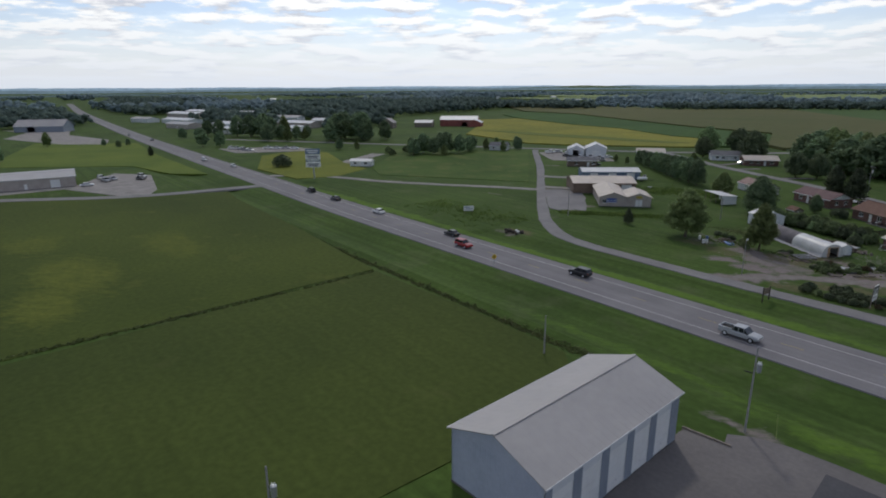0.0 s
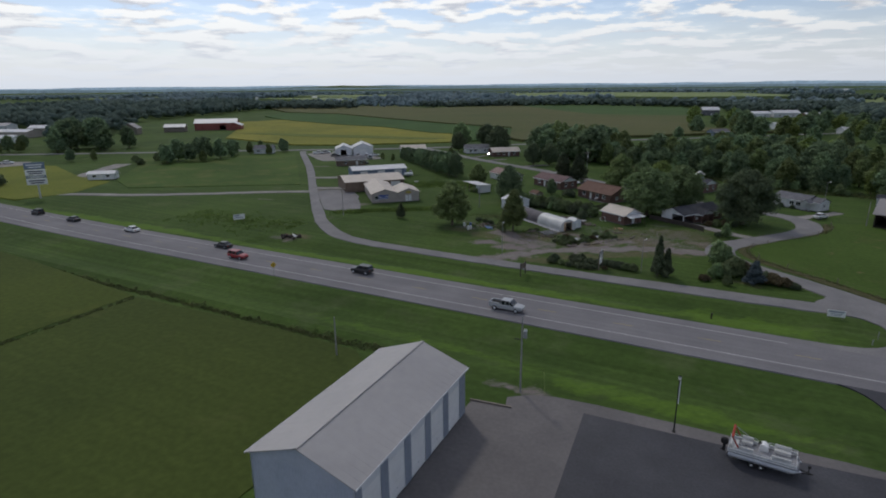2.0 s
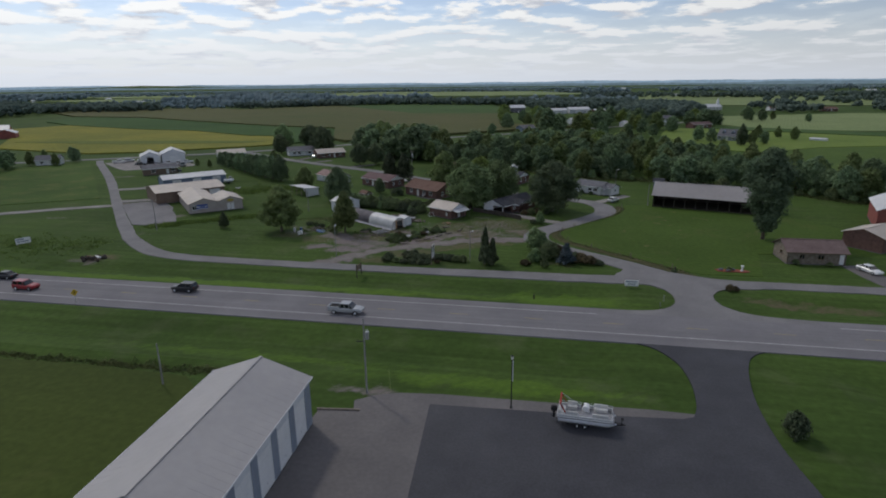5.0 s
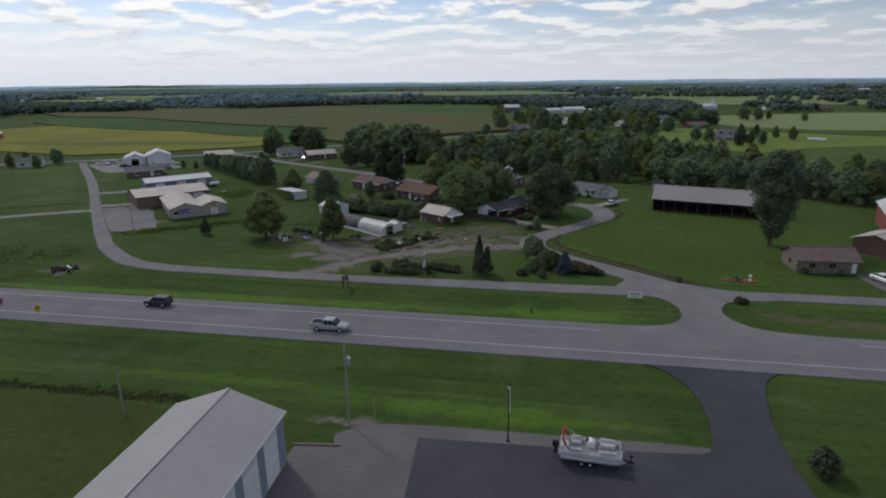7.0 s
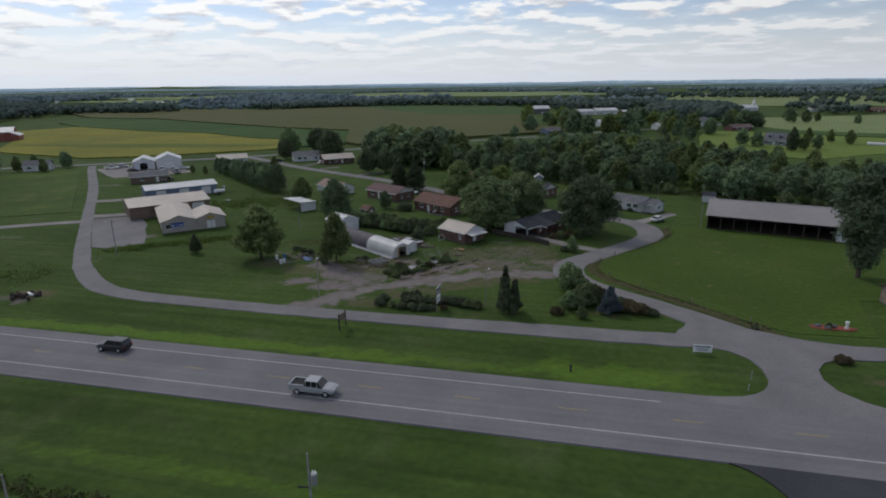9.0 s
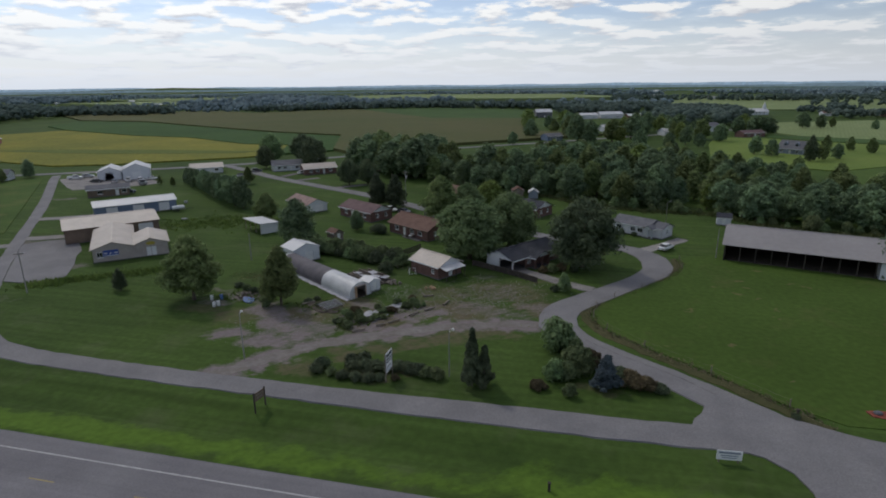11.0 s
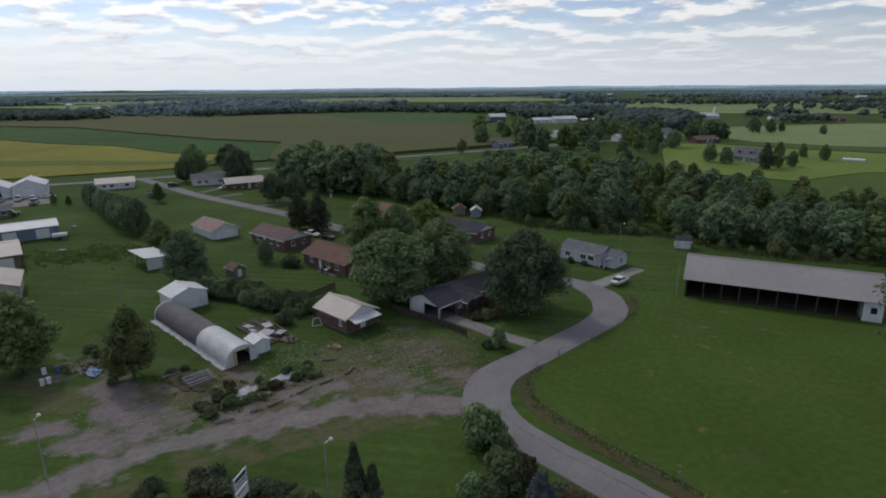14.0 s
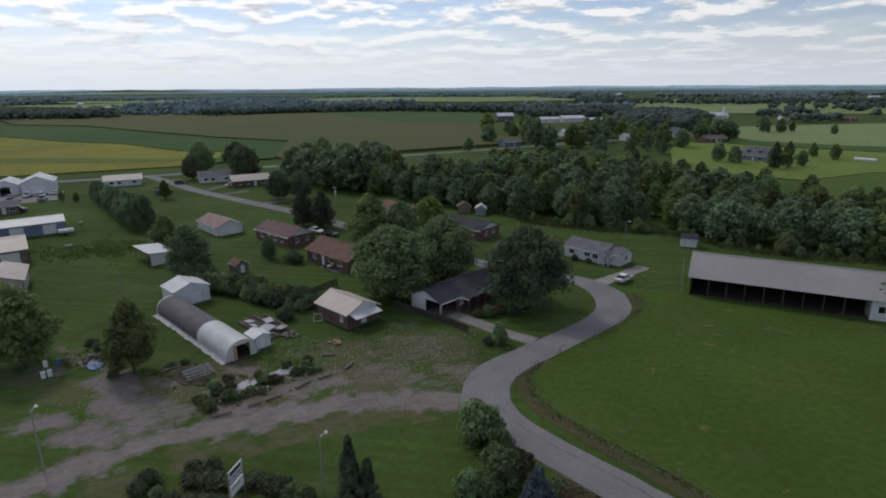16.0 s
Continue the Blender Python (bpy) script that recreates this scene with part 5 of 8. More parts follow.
building("warehouse", "blue metal warehouse with a white roof and white doors", "warehouse", -133.0, 191.8, 47.5, 22.0, 9.2, 3.1, 4.1, "blue_wall", "roof_white", [("front", "overhead", 3.0, 6.0, 0.12, 2.6), ("front", "overhead", 10.0, 13.0, 0.12, 2.6), ("front", "overhead", 17.0, 20.0, 0.12, 2.6)], over=0.3, ribs=0.8, trim="white_metal")
building("shed", "white gabled metal shed", "shed", -182.6, 250.4, 129.0, 12.5, 10.2, 4.3, 6.5, "white_metal", "roof_white", [("left", "overhead", 3.3, 6.9, 0.12, 3.2)], over=0.3, ribs=0.8)
building("shed", "white gabled metal shed with a dark open doorway", "shed", -191.6, 246.0, 128.0, 12.0, 8.6, 3.5, 5.4, "white_metal", "roof_white", [("left", "opening", 3.0, 6.0, 0.12, 3.0)], over=0.3, ribs=0.8)
building("office", "low grey-roofed building with a pale door", "office", -163.3, 214.0, 43.0, 12.8, 7.0, 2.6, 3.7, "brown_wall", "shingle_grey", [("front", "door", 8.5, 9.6, 0.12, 2.1), ("front", "window", 3.0, 4.6, 0.9, 2.0), ("front", "window", 10.4, 12.0, 0.9, 2.0)], over=0.5)

# the open lean-to shed in the back gardens
osd = thing("open_shed", "open-sided white lean-to shed with a pale metal roof", "shed", pose(-81.6, 177.6, 0, 0, 0, -34))
bm = bmesh.new()
box(bm, 4.48, 4.6, -2.4, 2.4, 0, 2.6)
box(bm, -4.6, 4.48, 2.28, 2.4, 0, 2.3)
part("wall", bm, M["white_metal"], osd)
bm = bmesh.new()
prism(bm, [(-2.9, 2.85), (-2.9, 2.92), (2.7, 2.45), (2.7, 2.38)], -4.9, 4.9, Matrix(((0, 1, 0, 0), (1, 0, 0, 0), (0, 0, 1, 0), (0, 0, 0, 1))))
part("roof", bm, M["roof_white"], osd)
for xx in (-4.5, -1.5, 1.5, 4.2):
    bm = bmesh.new()
    box(bm, xx - 0.06, xx + 0.06, -2.4, -2.28, -0.2, 2.8)
    part("post", bm, M["wood"], osd)

# houses along the far side of the street
building("house", "beige-roofed ranch house under trees", "house", -111.5, 275.5, 40.0, 14.0, 8.0, 2.6, 4.2, "brick", "roof_tan", ranch_openings(14, 8, 4), over=0.5)
building("house", "grey-roofed white house under trees", "house", -130.0, 282.0, 35.0, 13.0, 8.0, 2.6, 4.4, "white_metal", "shingle_grey", ranch_openings(13, 8, 4), over=0.5)
building("house", "low white-gabled house with a pale roof", "house", -162.0, 268.5, 38.0, 13.0, 8.0, 2.6, 4.1, "white_metal", "roof_tan", ranch_openings(13, 8, 4), over=0.5)
building("house", "pale-roofed house half hidden by trees", "house", -88.0, 287.0, 40.0, 12.0, 8.0, 2.6, 4.2, "brick", "roof_white", ranch_openings(12, 8, 4), over=0.5)
building("house", "brown-roofed house behind the maples", "house", -37.5, 226.0, 141.0, 13.0, 8.0, 2.7, 4.6, "brick", "shingle_brown", ranch_openings(13, 8, 4), over=0.5)
building("house", "grey-roofed house with a white gable", "house", -15.6, 211.2, 150.0, 13.0, 8.0, 2.6, 4.2, "brick", "shingle_dark", ranch_openings(13, 8, 4), over=0.5, gable="white_metal")
building("garden_shed", "small wooden shed at the wood's edge", "shed", -20.8, 237.6, 100.0, 3.8, 3.6, 2.0, 3.0, "wood", "shingle_brown", over=0.2)
building("garden_shed", "tiny grey garden barn with a white roof", "shed", -15.3, 234.6, 95.0, 3.4, 3.0, 2.1, 3.1, "trim", "roof_white", over=0.2)
building("garden_shed", "small white shed with a dark roof", "shed", 37.0, 207.0, -10.0, 3.4, 2.8, 2.0, 3.0, "white_metal", "shingle_dark", [("front", "door", 1.2, 2.1, 0.12, 1.8)], over=0.2)


# ---- trees and shrubs ----
def ico(subdivisions):
    bm = bmesh.new()
    bmesh.ops.create_icosphere(bm, subdivisions=subdivisions, radius=1.0)
    v = np.array([q.co[:] for q in bm.verts])
    f = np.array([[q.index for q in face.verts] for face in bm.faces])
    bm.free()
    return v, f


ICO2, ICO1 = ico(2), ico(1)


def lumps_mesh(name, lumps, leaves, leaf, rng, shape=ICO2, jag=0.30, droop=0.0, long=1.0, core=1.0, reach=(0.84, 1.26)):
    """Foliage: uneven clumps with loose leaf sprays standing off them. lumps: rows of centre, radius, flatness."""
    V, F = shape
    verts, faces, base = [], [], 0
    for cx, cy, cz, r, flat in lumps:
        d = 1 + rng.uniform(-jag, jag, len(V))[:, None]
        p = V * d * (r * core)
        p[:, 2] *= flat
        verts.append(p + (cx, cy, cz))
        faces.extend((F + base).tolist())
        base += len(V)
    if leaves:
        L = np.array(lumps)
        w = L[:, 3] ** 2
        k = rng.choice(len(L), leaves, p=w / w.sum())
        d = rng.normal(size=(leaves, 3))
        d[:, 2] += 0.25
        d /= np.linalg.norm(d, axis=1)[:, None]
        out = rng.uniform(*reach, leaves)[:, None]
        c = L[k, :3] + d * L[k, 3:4] * out * np.stack([np.ones(leaves), np.ones(leaves), L[k, 4]], 1)
        n = d + [0, 0, 0.25] + rng.normal(size=(leaves, 3)) * 0.36
        n /= np.linalg.norm(n, axis=1)[:, None]
        a = np.cross(n, rng.normal(size=(leaves, 3)))
        a /= np.linalg.norm(a, axis=1)[:, None]
        b = np.cross(n, a)
        s = leaf * rng.uniform(0.6, 1.45, leaves)[:, None]
        a, b = a * s * long, b * s * 0.72
        spray = np.stack([c - a - b, c + a - b * 0.4 - [0, 0, droop], c + b * 1.3 + n * s * 0.2], 1).reshape(-1, 3)
        verts.append(spray)
        idx = base + np.arange(leaves * 3).reshape(-1, 3)
        faces.extend(idx.tolist())
    me = bpy.data.meshes.new(name)
    me.from_pydata(np.concatenate(verts).tolist(), [], faces)
    return me


def trunk_mesh(h, r, limbs, reach, rng, start=0.25):
    bm = bmesh.new()
    z, c, n = 0.0, Vector((0, 0, -0.4)), 5
    pts = [Vector((rng.uniform(-0.02, 0.02) * h * k / n, rng.uniform(-0.02, 0.02) * h * k / n, -0.4 + (h * 0.8 + 0.4) * k / n)) for k in range(n + 1)]
    for k in range(n):
        tube(bm, pts[k], pts[k + 1], r * (1.25 if k == 0 else 1 - 0.8 * k / n), r * (1 - 0.8 * (k + 1) / n), 8, caps=False)
    for k in range(limbs):
        f = start + (0.75 - start) * k / max(1, limbs - 1)
        a = rng.uniform(0, 2 * math.pi)
        s = Vector((0, 0, f * h * 0.8))
        e = s + Vector((math.cos(a) * reach * rng.uniform(0.6, 1), math.sin(a) * reach * rng.uniform(0.6, 1), h * rng.uniform(0.10, 0.24)))
        tube(bm, s, e, r * 0.42 * (1 - 0.5 * f), r * 0.10, 6, caps=False)
    return bm


def crown_lumps(n, z0, z1, R, prof, size, rng, flat=0.8, inner=0.45):
    out = []
    for k in range(n):
        u = (k + rng.uniform(0.1, 0.9)) / n
        a = k * 2.399 + rng.uniform(-0.4, 0.4)
        q = R * prof(u) * (rng.uniform(inner, 1.0))
        r = size * rng.uniform(0.62, 1.38) * (0.6 + 0.4 * prof(u))
        out.append((math.cos(a) * q, math.sin(a) * q, z0 + (z1 - z0) * u, r, flat))
    return out


def dome(u):
    return max(0.12, math.sin(math.pi * min(1, 0.18 + 0.82 * u)) ** 0.6) if u > 0.02 else 0.5


KINDS = {
    # leaf, height, crown foot, radius, profile, lumps, lump size, leaves, leaf size, trunk radius, limbs, flat, long
    "maple": ("lime", 10, 1.4, 4.2, dome, 64, 1.15, 5200, 0.27, 0.28, 7, 0.8, 1.0),
    "maple_tall": ("maple", 10, 1.0, 3.3, lambda u: dome(u) * (1.0 - 0.25 * u), 58, 1.0, 4600, 0.24, 0.24, 7, 0.85, 1.0),
    "broad": ("oak", 10, 1.2, 4.8, dome, 68, 1.2, 5200, 0.27, 0.32, 8, 0.75, 1.0),
    "young": ("ash", 10, 1.2, 3.6, lambda u: dome(u) * (1.05 - 0.45 * u), 44, 0.95, 3800, 0.30, 0.22, 7, 0.8, 1.0),
    "wood_a": ("maple", 10, 0.6, 3.7, dome, 40, 1.15, 2200, 0.34, 0.22, 5, 0.85, 1.0),
    "wood_b": ("maple", 10, 0.5, 4.0, dome, 40, 1.2, 2200, 0.34, 0.24, 5, 0.8, 1.0),
    "wood_c": ("ash", 10, 0.6, 3.2, lambda u: dome(u) * (1.1 - 0.4 * u), 38, 1.0, 2200, 0.32, 0.22, 5, 0.9, 1.0),
    "wood_lime": ("bright", 10, 0.6, 3.8, dome, 40, 1.1, 2300, 0.32, 0.22, 5, 0.85, 1.0),
    "poplar": ("poplar", 10, 0.3, 2.15, lambda u: max(0.24, (math.sin(math.pi * min(1, u * 0.93 + 0.06)) ** 0.75)) * (0.55 + 0.6 * u if u < 0.75 else 1), 60, 0.72, 5200, 0.17, 0.16, 8, 0.95, 1.1),
    "cypress": ("conifer", 10, 0.2, 2.4, lambda u: max(0.10, 1.0 - 0.15 * abs(u - 0.3) - 0.95 * max(0, u - 0.45) ** 1.3 * 2.0), 40, 0.95, 2200, 0.28, 0.16, 4, 1.1, 1.2),
    "juniper": ("conifer", 10, 0.1, 3.0, lambda u: max(0.04, (1 - u) ** 0.95), 30, 0.62, 3000, 0.34, 0.18, 7, 1.1, 2.2),
    "spruce": ("blue", 10, 0.1, 4.0, lambda u: max(0.05, 1 - u), 44, 1.15, 2800, 0.38, 0.2, 5, 0.7, 1.4),
    "bush": ("shrub", 10, -1.0, 6.2, lambda u: max(0.3, math.cos(u * 1.35)), 30, 2.1, 2600, 0.72, 0.3, 6, 0.85, 1.7),
    "bush_brown": ("russet", 10, -1.0, 6.2, lambda u: max(0.3, math.cos(u * 1.35)), 28, 2.0, 2600, 0.72, 0.3, 7, 0.85, 1.8),
    "bush_dark": ("conifer", 10, -1.0, 6.6, lambda u: max(0.3, math.cos(u * 1.3)), 26, 3.0, 1600, 0.95, 0.3, 5, 0.85, 1.2),
    "bush_lime": ("lime", 10, -0.5, 5.0, lambda u: max(0.3, math.cos(u * 1.3)), 26, 2.6, 1700, 1.0, 0.3, 6, 0.9, 1.0),
}
PROTO = {}
TREE_LABEL = {
    "maple": "full round broadleaf tree with dense mid-green foliage", "maple_tall": "tall oval broadleaf tree with dark green foliage", "broad": "broad dark green shade tree",
    "young": "loose-crowned young broadleaf tree", "wood_a": "dense dark green woodland tree", "wood_b": "broad dark woodland tree", "wood_c": "slender green woodland tree",
    "wood_lime": "fresh yellow-green broadleaf tree", "poplar": "very tall narrow poplar with grey-green leaves", "cypress": "dark upright columnar evergreen", "juniper": "dark pointed evergreen",
    "spruce": "blue-grey spruce with a conical crown", "bush": "rounded green garden shrub", "bush_brown": "brownish straggling nursery shrub", "bush_dark": "dark clipped evergreen shrub", "bush_lime": "light green bushy shrub",
}


def tree(kind, x, y, h, seed=0, wide=1.0, group="", label=""):
    """A tree or shrub h metres tall; every kind has three shapes that are turned and scaled."""
    far_off = y > 262 or x < -130
    key = (kind, seed % 3, far_off)
    m = pose(x, y, ground_height(x, y) + 0.02, 0, 0, (seed * 137.5) % 360) @ Matrix.Diagonal((h / 10 * wide, h / 10 * wide, h / 10, 1))
    if key not in PROTO:
        leaf, H, z0, R, prof, n, size, leaves, leaf_size, tr, limbs, flat, long = KINDS[kind]
        rng = np.random.default_rng(100 + 7 * list(KINDS).index(kind) + seed % 3)
        name = "bush" if kind.startswith("bush") else "tree"
        ob = thing(name, TREE_LABEL[kind], "shrub" if name == "bush" else "tree")
        low = name == "bush"
        part("stem" if low else "trunk", trunk_mesh(H * (0.5 if low else 1), tr, limbs, R * 0.7, rng, 0.1 if low else 0.25), M["bark"], ob, smooth=True)
        wood = kind.startswith("wood")
        count = int(leaves * (1.3 if low else 1.7 if wood else 3.5) * (0.4 if far_off else 1.0))
        spray = leaf_size * (0.66 if low else 0.74 if wood else 0.60) * (1.45 if far_off else 1.0)
        core = ((0.44 if kind in ("bush_dark", "bush_lime") else 0.26) if low else 0.42 if kind in ("juniper", "young") else 0.58 if wood else 0.46) + (0.08 if far_off else 0.0)
        lumps = crown_lumps(int(n * (1.5 if low else 1.6)), 2.6 if low else max(z0 * (0.45 if kind in ("maple", "broad", "maple_tall") else 1.0), 0.7) + size * 0.5, H - size * 0.7, R - size * 0.40, prof, size * (0.80 if low else 0.76), rng, flat)
        mesh_part("crown", lumps_mesh("crown", lumps, count, spray, rng, ICO1, jag=0.28, long=long, core=core, reach=(0.5, 1.5) if low or wood else (0.35, 1.6)), LEAF[leaf], ob, smooth=True)
        PROTO[key] = ob
        ob.matrix_world = m
    else:
        ob = copy_thing(PROTO[key], m)
        # copy_thing carries over the first one's scale: set the pose outright
        ob.matrix_basis = m
    if group:
        ob["group"] = group
    if label:
        ob["label"] = label
    return ob


# yard trees
for k, (kind, x, y, h, wide) in enumerate((
        ("young", -66.7, 129.2, 12.0, 1.25), ("young", -50.0, 130.0, 10.8, 0.95), ("maple", -23.2, 163.2, 13.6, 1.32), ("maple", -15.8, 173.5, 13.4, 1.15), ("broad", 0.6, 162.4, 15.0, 1.0),
        ("maple_tall", -65.6, 166.6, 11.4, 1.3), ("young", -36.8, 193.7, 13.4, 1.2), ("wood_lime", -26.2, 212.4, 9.6, 1.15), ("maple", -30.5, 198.5, 11.0, 0.95), ("cypress", -61.8, 212.6, 10.2, 1.2), ("cypress", -55.6, 211.6, 10.4, 1.25),
        ("bush_dark", -50.0, 180.5, 2.6, 1.2), ("broad", -86.0, 248.3, 10.4, 0.85), ("broad", -79.5, 251.1, 10.2, 0.85), ("broad", -142.3, 285.0, 10.8, 0.9), ("maple", -150.0, 304.0, 14.6, 0.95), ("broad", -137.5, 313.0, 14.0, 0.95), ("broad", -119.0, 286.5, 15.0, 0.9),
        ("young", -125.9, 243.6, 6.8, 1.0), ("young", -85.8, 187.6, 8.2, 1.3), ("maple_tall", -56.8, 182.4, 5.4, 1.1), ("poplar", 48.9, 138.9, 21.6, 1.2), ("cypress", -83.3, 130.4, 4.4, 1.1))):
    tree(kind, x, y, h, k, wide, "yard trees")
# the planted row behind the shops
for k, (x, y, h) in enumerate(((-151, 241, 6.5), (-146, 237, 7.2), (-140, 232, 7.4), (-134, 227, 8.0), (-129, 222.5, 8.6), (-123.5, 218, 8.8), (-118, 213.5, 9.2), (-112.5, 209, 9.8), (-107, 205, 10.2), (-102, 201.5, 10.4))):
    tree("wood_b" if k % 3 else "maple_tall", x, y, h, k + 3, 1.0, "row of trees", "dark tree in a planted row behind the shops")
# nursery island planting
tree("juniper", -12.7, 109.9, 7.8, 0, 0.72, label="dark pointed evergreen beside the nursery lawn")
tree("juniper", -11.2, 110.2, 5.6, 1, 0.95, label="dark ragged evergreen beside a taller one")
tree("spruce", 3.6, 113.0, 4.6, 2, 1.1, label="blue-grey spruce in the nursery island")
for k, (kind, x, y, h, wide) in enumerate((
        ("bush_lime", -2.9, 122.4, 5.0, 0.75), ("bush_lime", -1.6, 123.2, 3.8, 0.8), ("bush_lime", -0.2, 121.0, 2.8, 0.7), ("bush", 0.4, 116.4, 3.6, 0.95), ("bush_brown", 1.8, 117.6, 2.8, 0.95), ("bush", -0.6, 118.4, 2.6, 0.9), ("bush_lime", -2.8, 113.6, 3.0, 0.85), ("bush", -1.0, 114.2, 2.6, 0.9), ("bush_brown", 6.4, 114.0, 2.2, 1.2), ("bush_brown", 8.4, 113.4, 1.8, 1.3), ("bush_dark", 5.4, 114.6, 2.2, 1.0), ("bush_brown", -4.6, 110.9, 1.2, 1.5), ("bush", -0.7, 109.9, 1.8, 0.8), ("bush_dark", 10.0, 113.2, 1.2, 1.3),
        ("bush_dark", -33.2, 110.2, 1.68, 0.98), ("bush_dark", -33.4, 109.0, 1.43, 0.98), ("bush_dark", -29.6, 112.2, 1.60, 1.08), ("bush_dark", -28.2, 112.6, 1.68, 1.03), ("bush_dark", -29.0, 110.9, 1.34, 1.18), ("bush_dark", -27.4, 111.2, 1.43, 1.18), ("bush_dark", -25.9, 111.3, 1.34, 1.23), ("bush_dark", -24.5, 111.5, 1.26, 1.27), ("bush_dark", -23.0, 112.0, 1.34, 1.23), ("bush_dark", -21.6, 111.8, 1.34, 1.23), ("bush_dark", -20.2, 111.5, 1.43, 1.18), ("bush", -18.8, 110.9, 1.43, 1.18), ("bush", -17.4, 110.8, 1.51, 1.08),
        ("bush", -31.2, 108.7, 1.18, 1.08), ("bush_dark", -29.4, 108.3, 1.18, 1.08), ("bush_dark", -27.6, 108.2, 1.18, 1.08), ("bush_dark", -25.8, 108.3, 1.18, 1.13), ("bush_dark", -24.6, 108.7, 1.01, 1.08), ("bush_brown", -22.6, 109.2, 0.76, 1.27),
        ("bush_dark", -37.4, 124.8, 0.8, 1.24), ("bush", -37.9, 124.9, 0.5, 1.17), ("bush", -35.0, 123.4, 1.3, 1.14), ("bush_lime", -34.8, 123.7, 0.7, 1.07), ("bush", -36.2, 124.4, 1.2, 1.05), ("bush", -37.2, 125.1, 0.8, 0.98), ("bush", -35.9, 126.7, 1.4, 0.95), ("bush_brown", -36.4, 127.7, 1.0, 0.90), ("bush", -33.8, 125.9, 1.4, 1.14), ("bush", -33.1, 125.9, 1.0, 1.07), ("bush_lime", -37.0, 128.0, 1.1, 1.05), ("bush_lime", -37.7, 128.3, 0.9, 0.98), ("bush", -34.9, 128.0, 1.2, 1.05), ("bush", -34.9, 128.5, 0.9, 0.98), ("bush_brown", -36.0, 129.7, 1.1, 0.95), ("bush_brown", -36.9, 130.2, 0.8, 0.90), ("bush", -31.9, 127.6, 1.0, 1.24), ("bush", -32.3, 126.7, 0.8, 1.17),
        ("bush", -30.6, 127.9, 0.8, 1.24), ("bush_lime", -30.7, 128.3, 0.7, 1.17), ("bush", -31.6, 130.4, 1.0, 1.43), ("bush", -31.2, 131.2, 0.7, 1.34), ("bush_brown", -30.4, 130.9, 1.1, 1.24), ("bush_brown", -29.8, 130.8, 0.9, 1.17), ("bush", -32.9, 131.6, 1.0, 1.14), ("bush", -32.1, 130.8, 0.6, 1.07), ("bush", -28.4, 133.2, 1.1, 1.14), ("bush_lime", -29.0, 134.1, 0.7, 1.07), ("bush_lime", -27.6, 134.8, 1.3, 1.24), ("bush", -27.3, 134.4, 0.9, 1.17), ("bush_brown", -28.2, 136.4, 1.2, 1.05), ("bush_brown", -28.4, 136.1, 0.9, 0.98), ("bush", -30.6, 134.6, 1.0, 1.05), ("bush", -30.4, 135.4, 0.7, 0.98), ("bush", -26.6, 133.8, 0.9, 1.14), ("bush_lime", -25.7, 134.5, 0.8, 1.07), ("bush_dark", -46.0, 132.2, 0.8, 1.4), ("bush_dark", -45.0, 133.6, 0.7, 1.4), ("bush_dark", -43.6, 131.0, 0.6, 1.4), ("bush_dark", -62.4, 136.8, 1.0, 1.4), ("bush", -60.0, 135.4, 1.2, 1.3), ("bush_dark", -58.0, 134.6, 1.1, 1.2),
        ("bush", -53.6, 131.0, 1.4, 1.2), ("bush", -55.0, 133.6, 1.3, 1.2), ("bush", -52.0, 128.4, 1.2, 1.0), ("bush_lime", -2.5, 146.9, 3.4, 0.65), ("bush_dark", -4.2, 146.4, 1.3, 0.9), ("bush_dark", 10.2, 191.6, 1.3, 0.9), ("bush_dark", 13.0, 189.9, 1.1, 1.0), ("bush_dark", -37.8, 150.4, 2.6, 0.8), ("bush_brown", -3.4, 158.4, 1.9, 0.95), ("bush", -5.2, 157.2, 2.0, 0.95), ("bush_dark", -1.0, 158.0, 2.0, 0.6), ("bush_brown", -7.0, 156.6, 1.5, 1.0),
        ("bush_brown", 31.6, 101.2, 1.3, 1.0), ("bush_brown", 32.6, 101.4, 1.0, 1.0), ("bush_dark", 25.9, 56.8, 3.0, 0.62), ("bush", 34.6, 113.0, 1.0, 1.0), ("bush", 48.8, 119.4, 1.2, 1.0), ("bush", 55.0, 119.2, 0.9, 1.2), ("bush_dark", 24.0, 110.4, 0.8, 0.9))):
    tree(kind, x, y, h, k, wide, "garden shrubs")
# overgrown hedge behind the greenhouse
for k in range(34):
    f = k / 33
    x, y = -63 + 27 * f, 164.5 - 9.0 * f + 1.6 * math.sin(k * 2.1)
    tree(("bush", "bush_lime", "bush_dark", "bush")[k % 4], x, y, 2.9 + 0.8 * math.sin(k * 1.7), k + 1, 0.95, "overgrown hedge", "tangled green shrub in an overgrown hedge")
for k, (x, y, h) in enumerate(((-64.5, 163.5, 4.6), (-63, 168, 4.2), (-60.5, 161, 3.6))):
    tree("bush_lime", x, y, h, k, 0.8, "overgrown hedge", "tall yellow-green shrub beside the white shed")
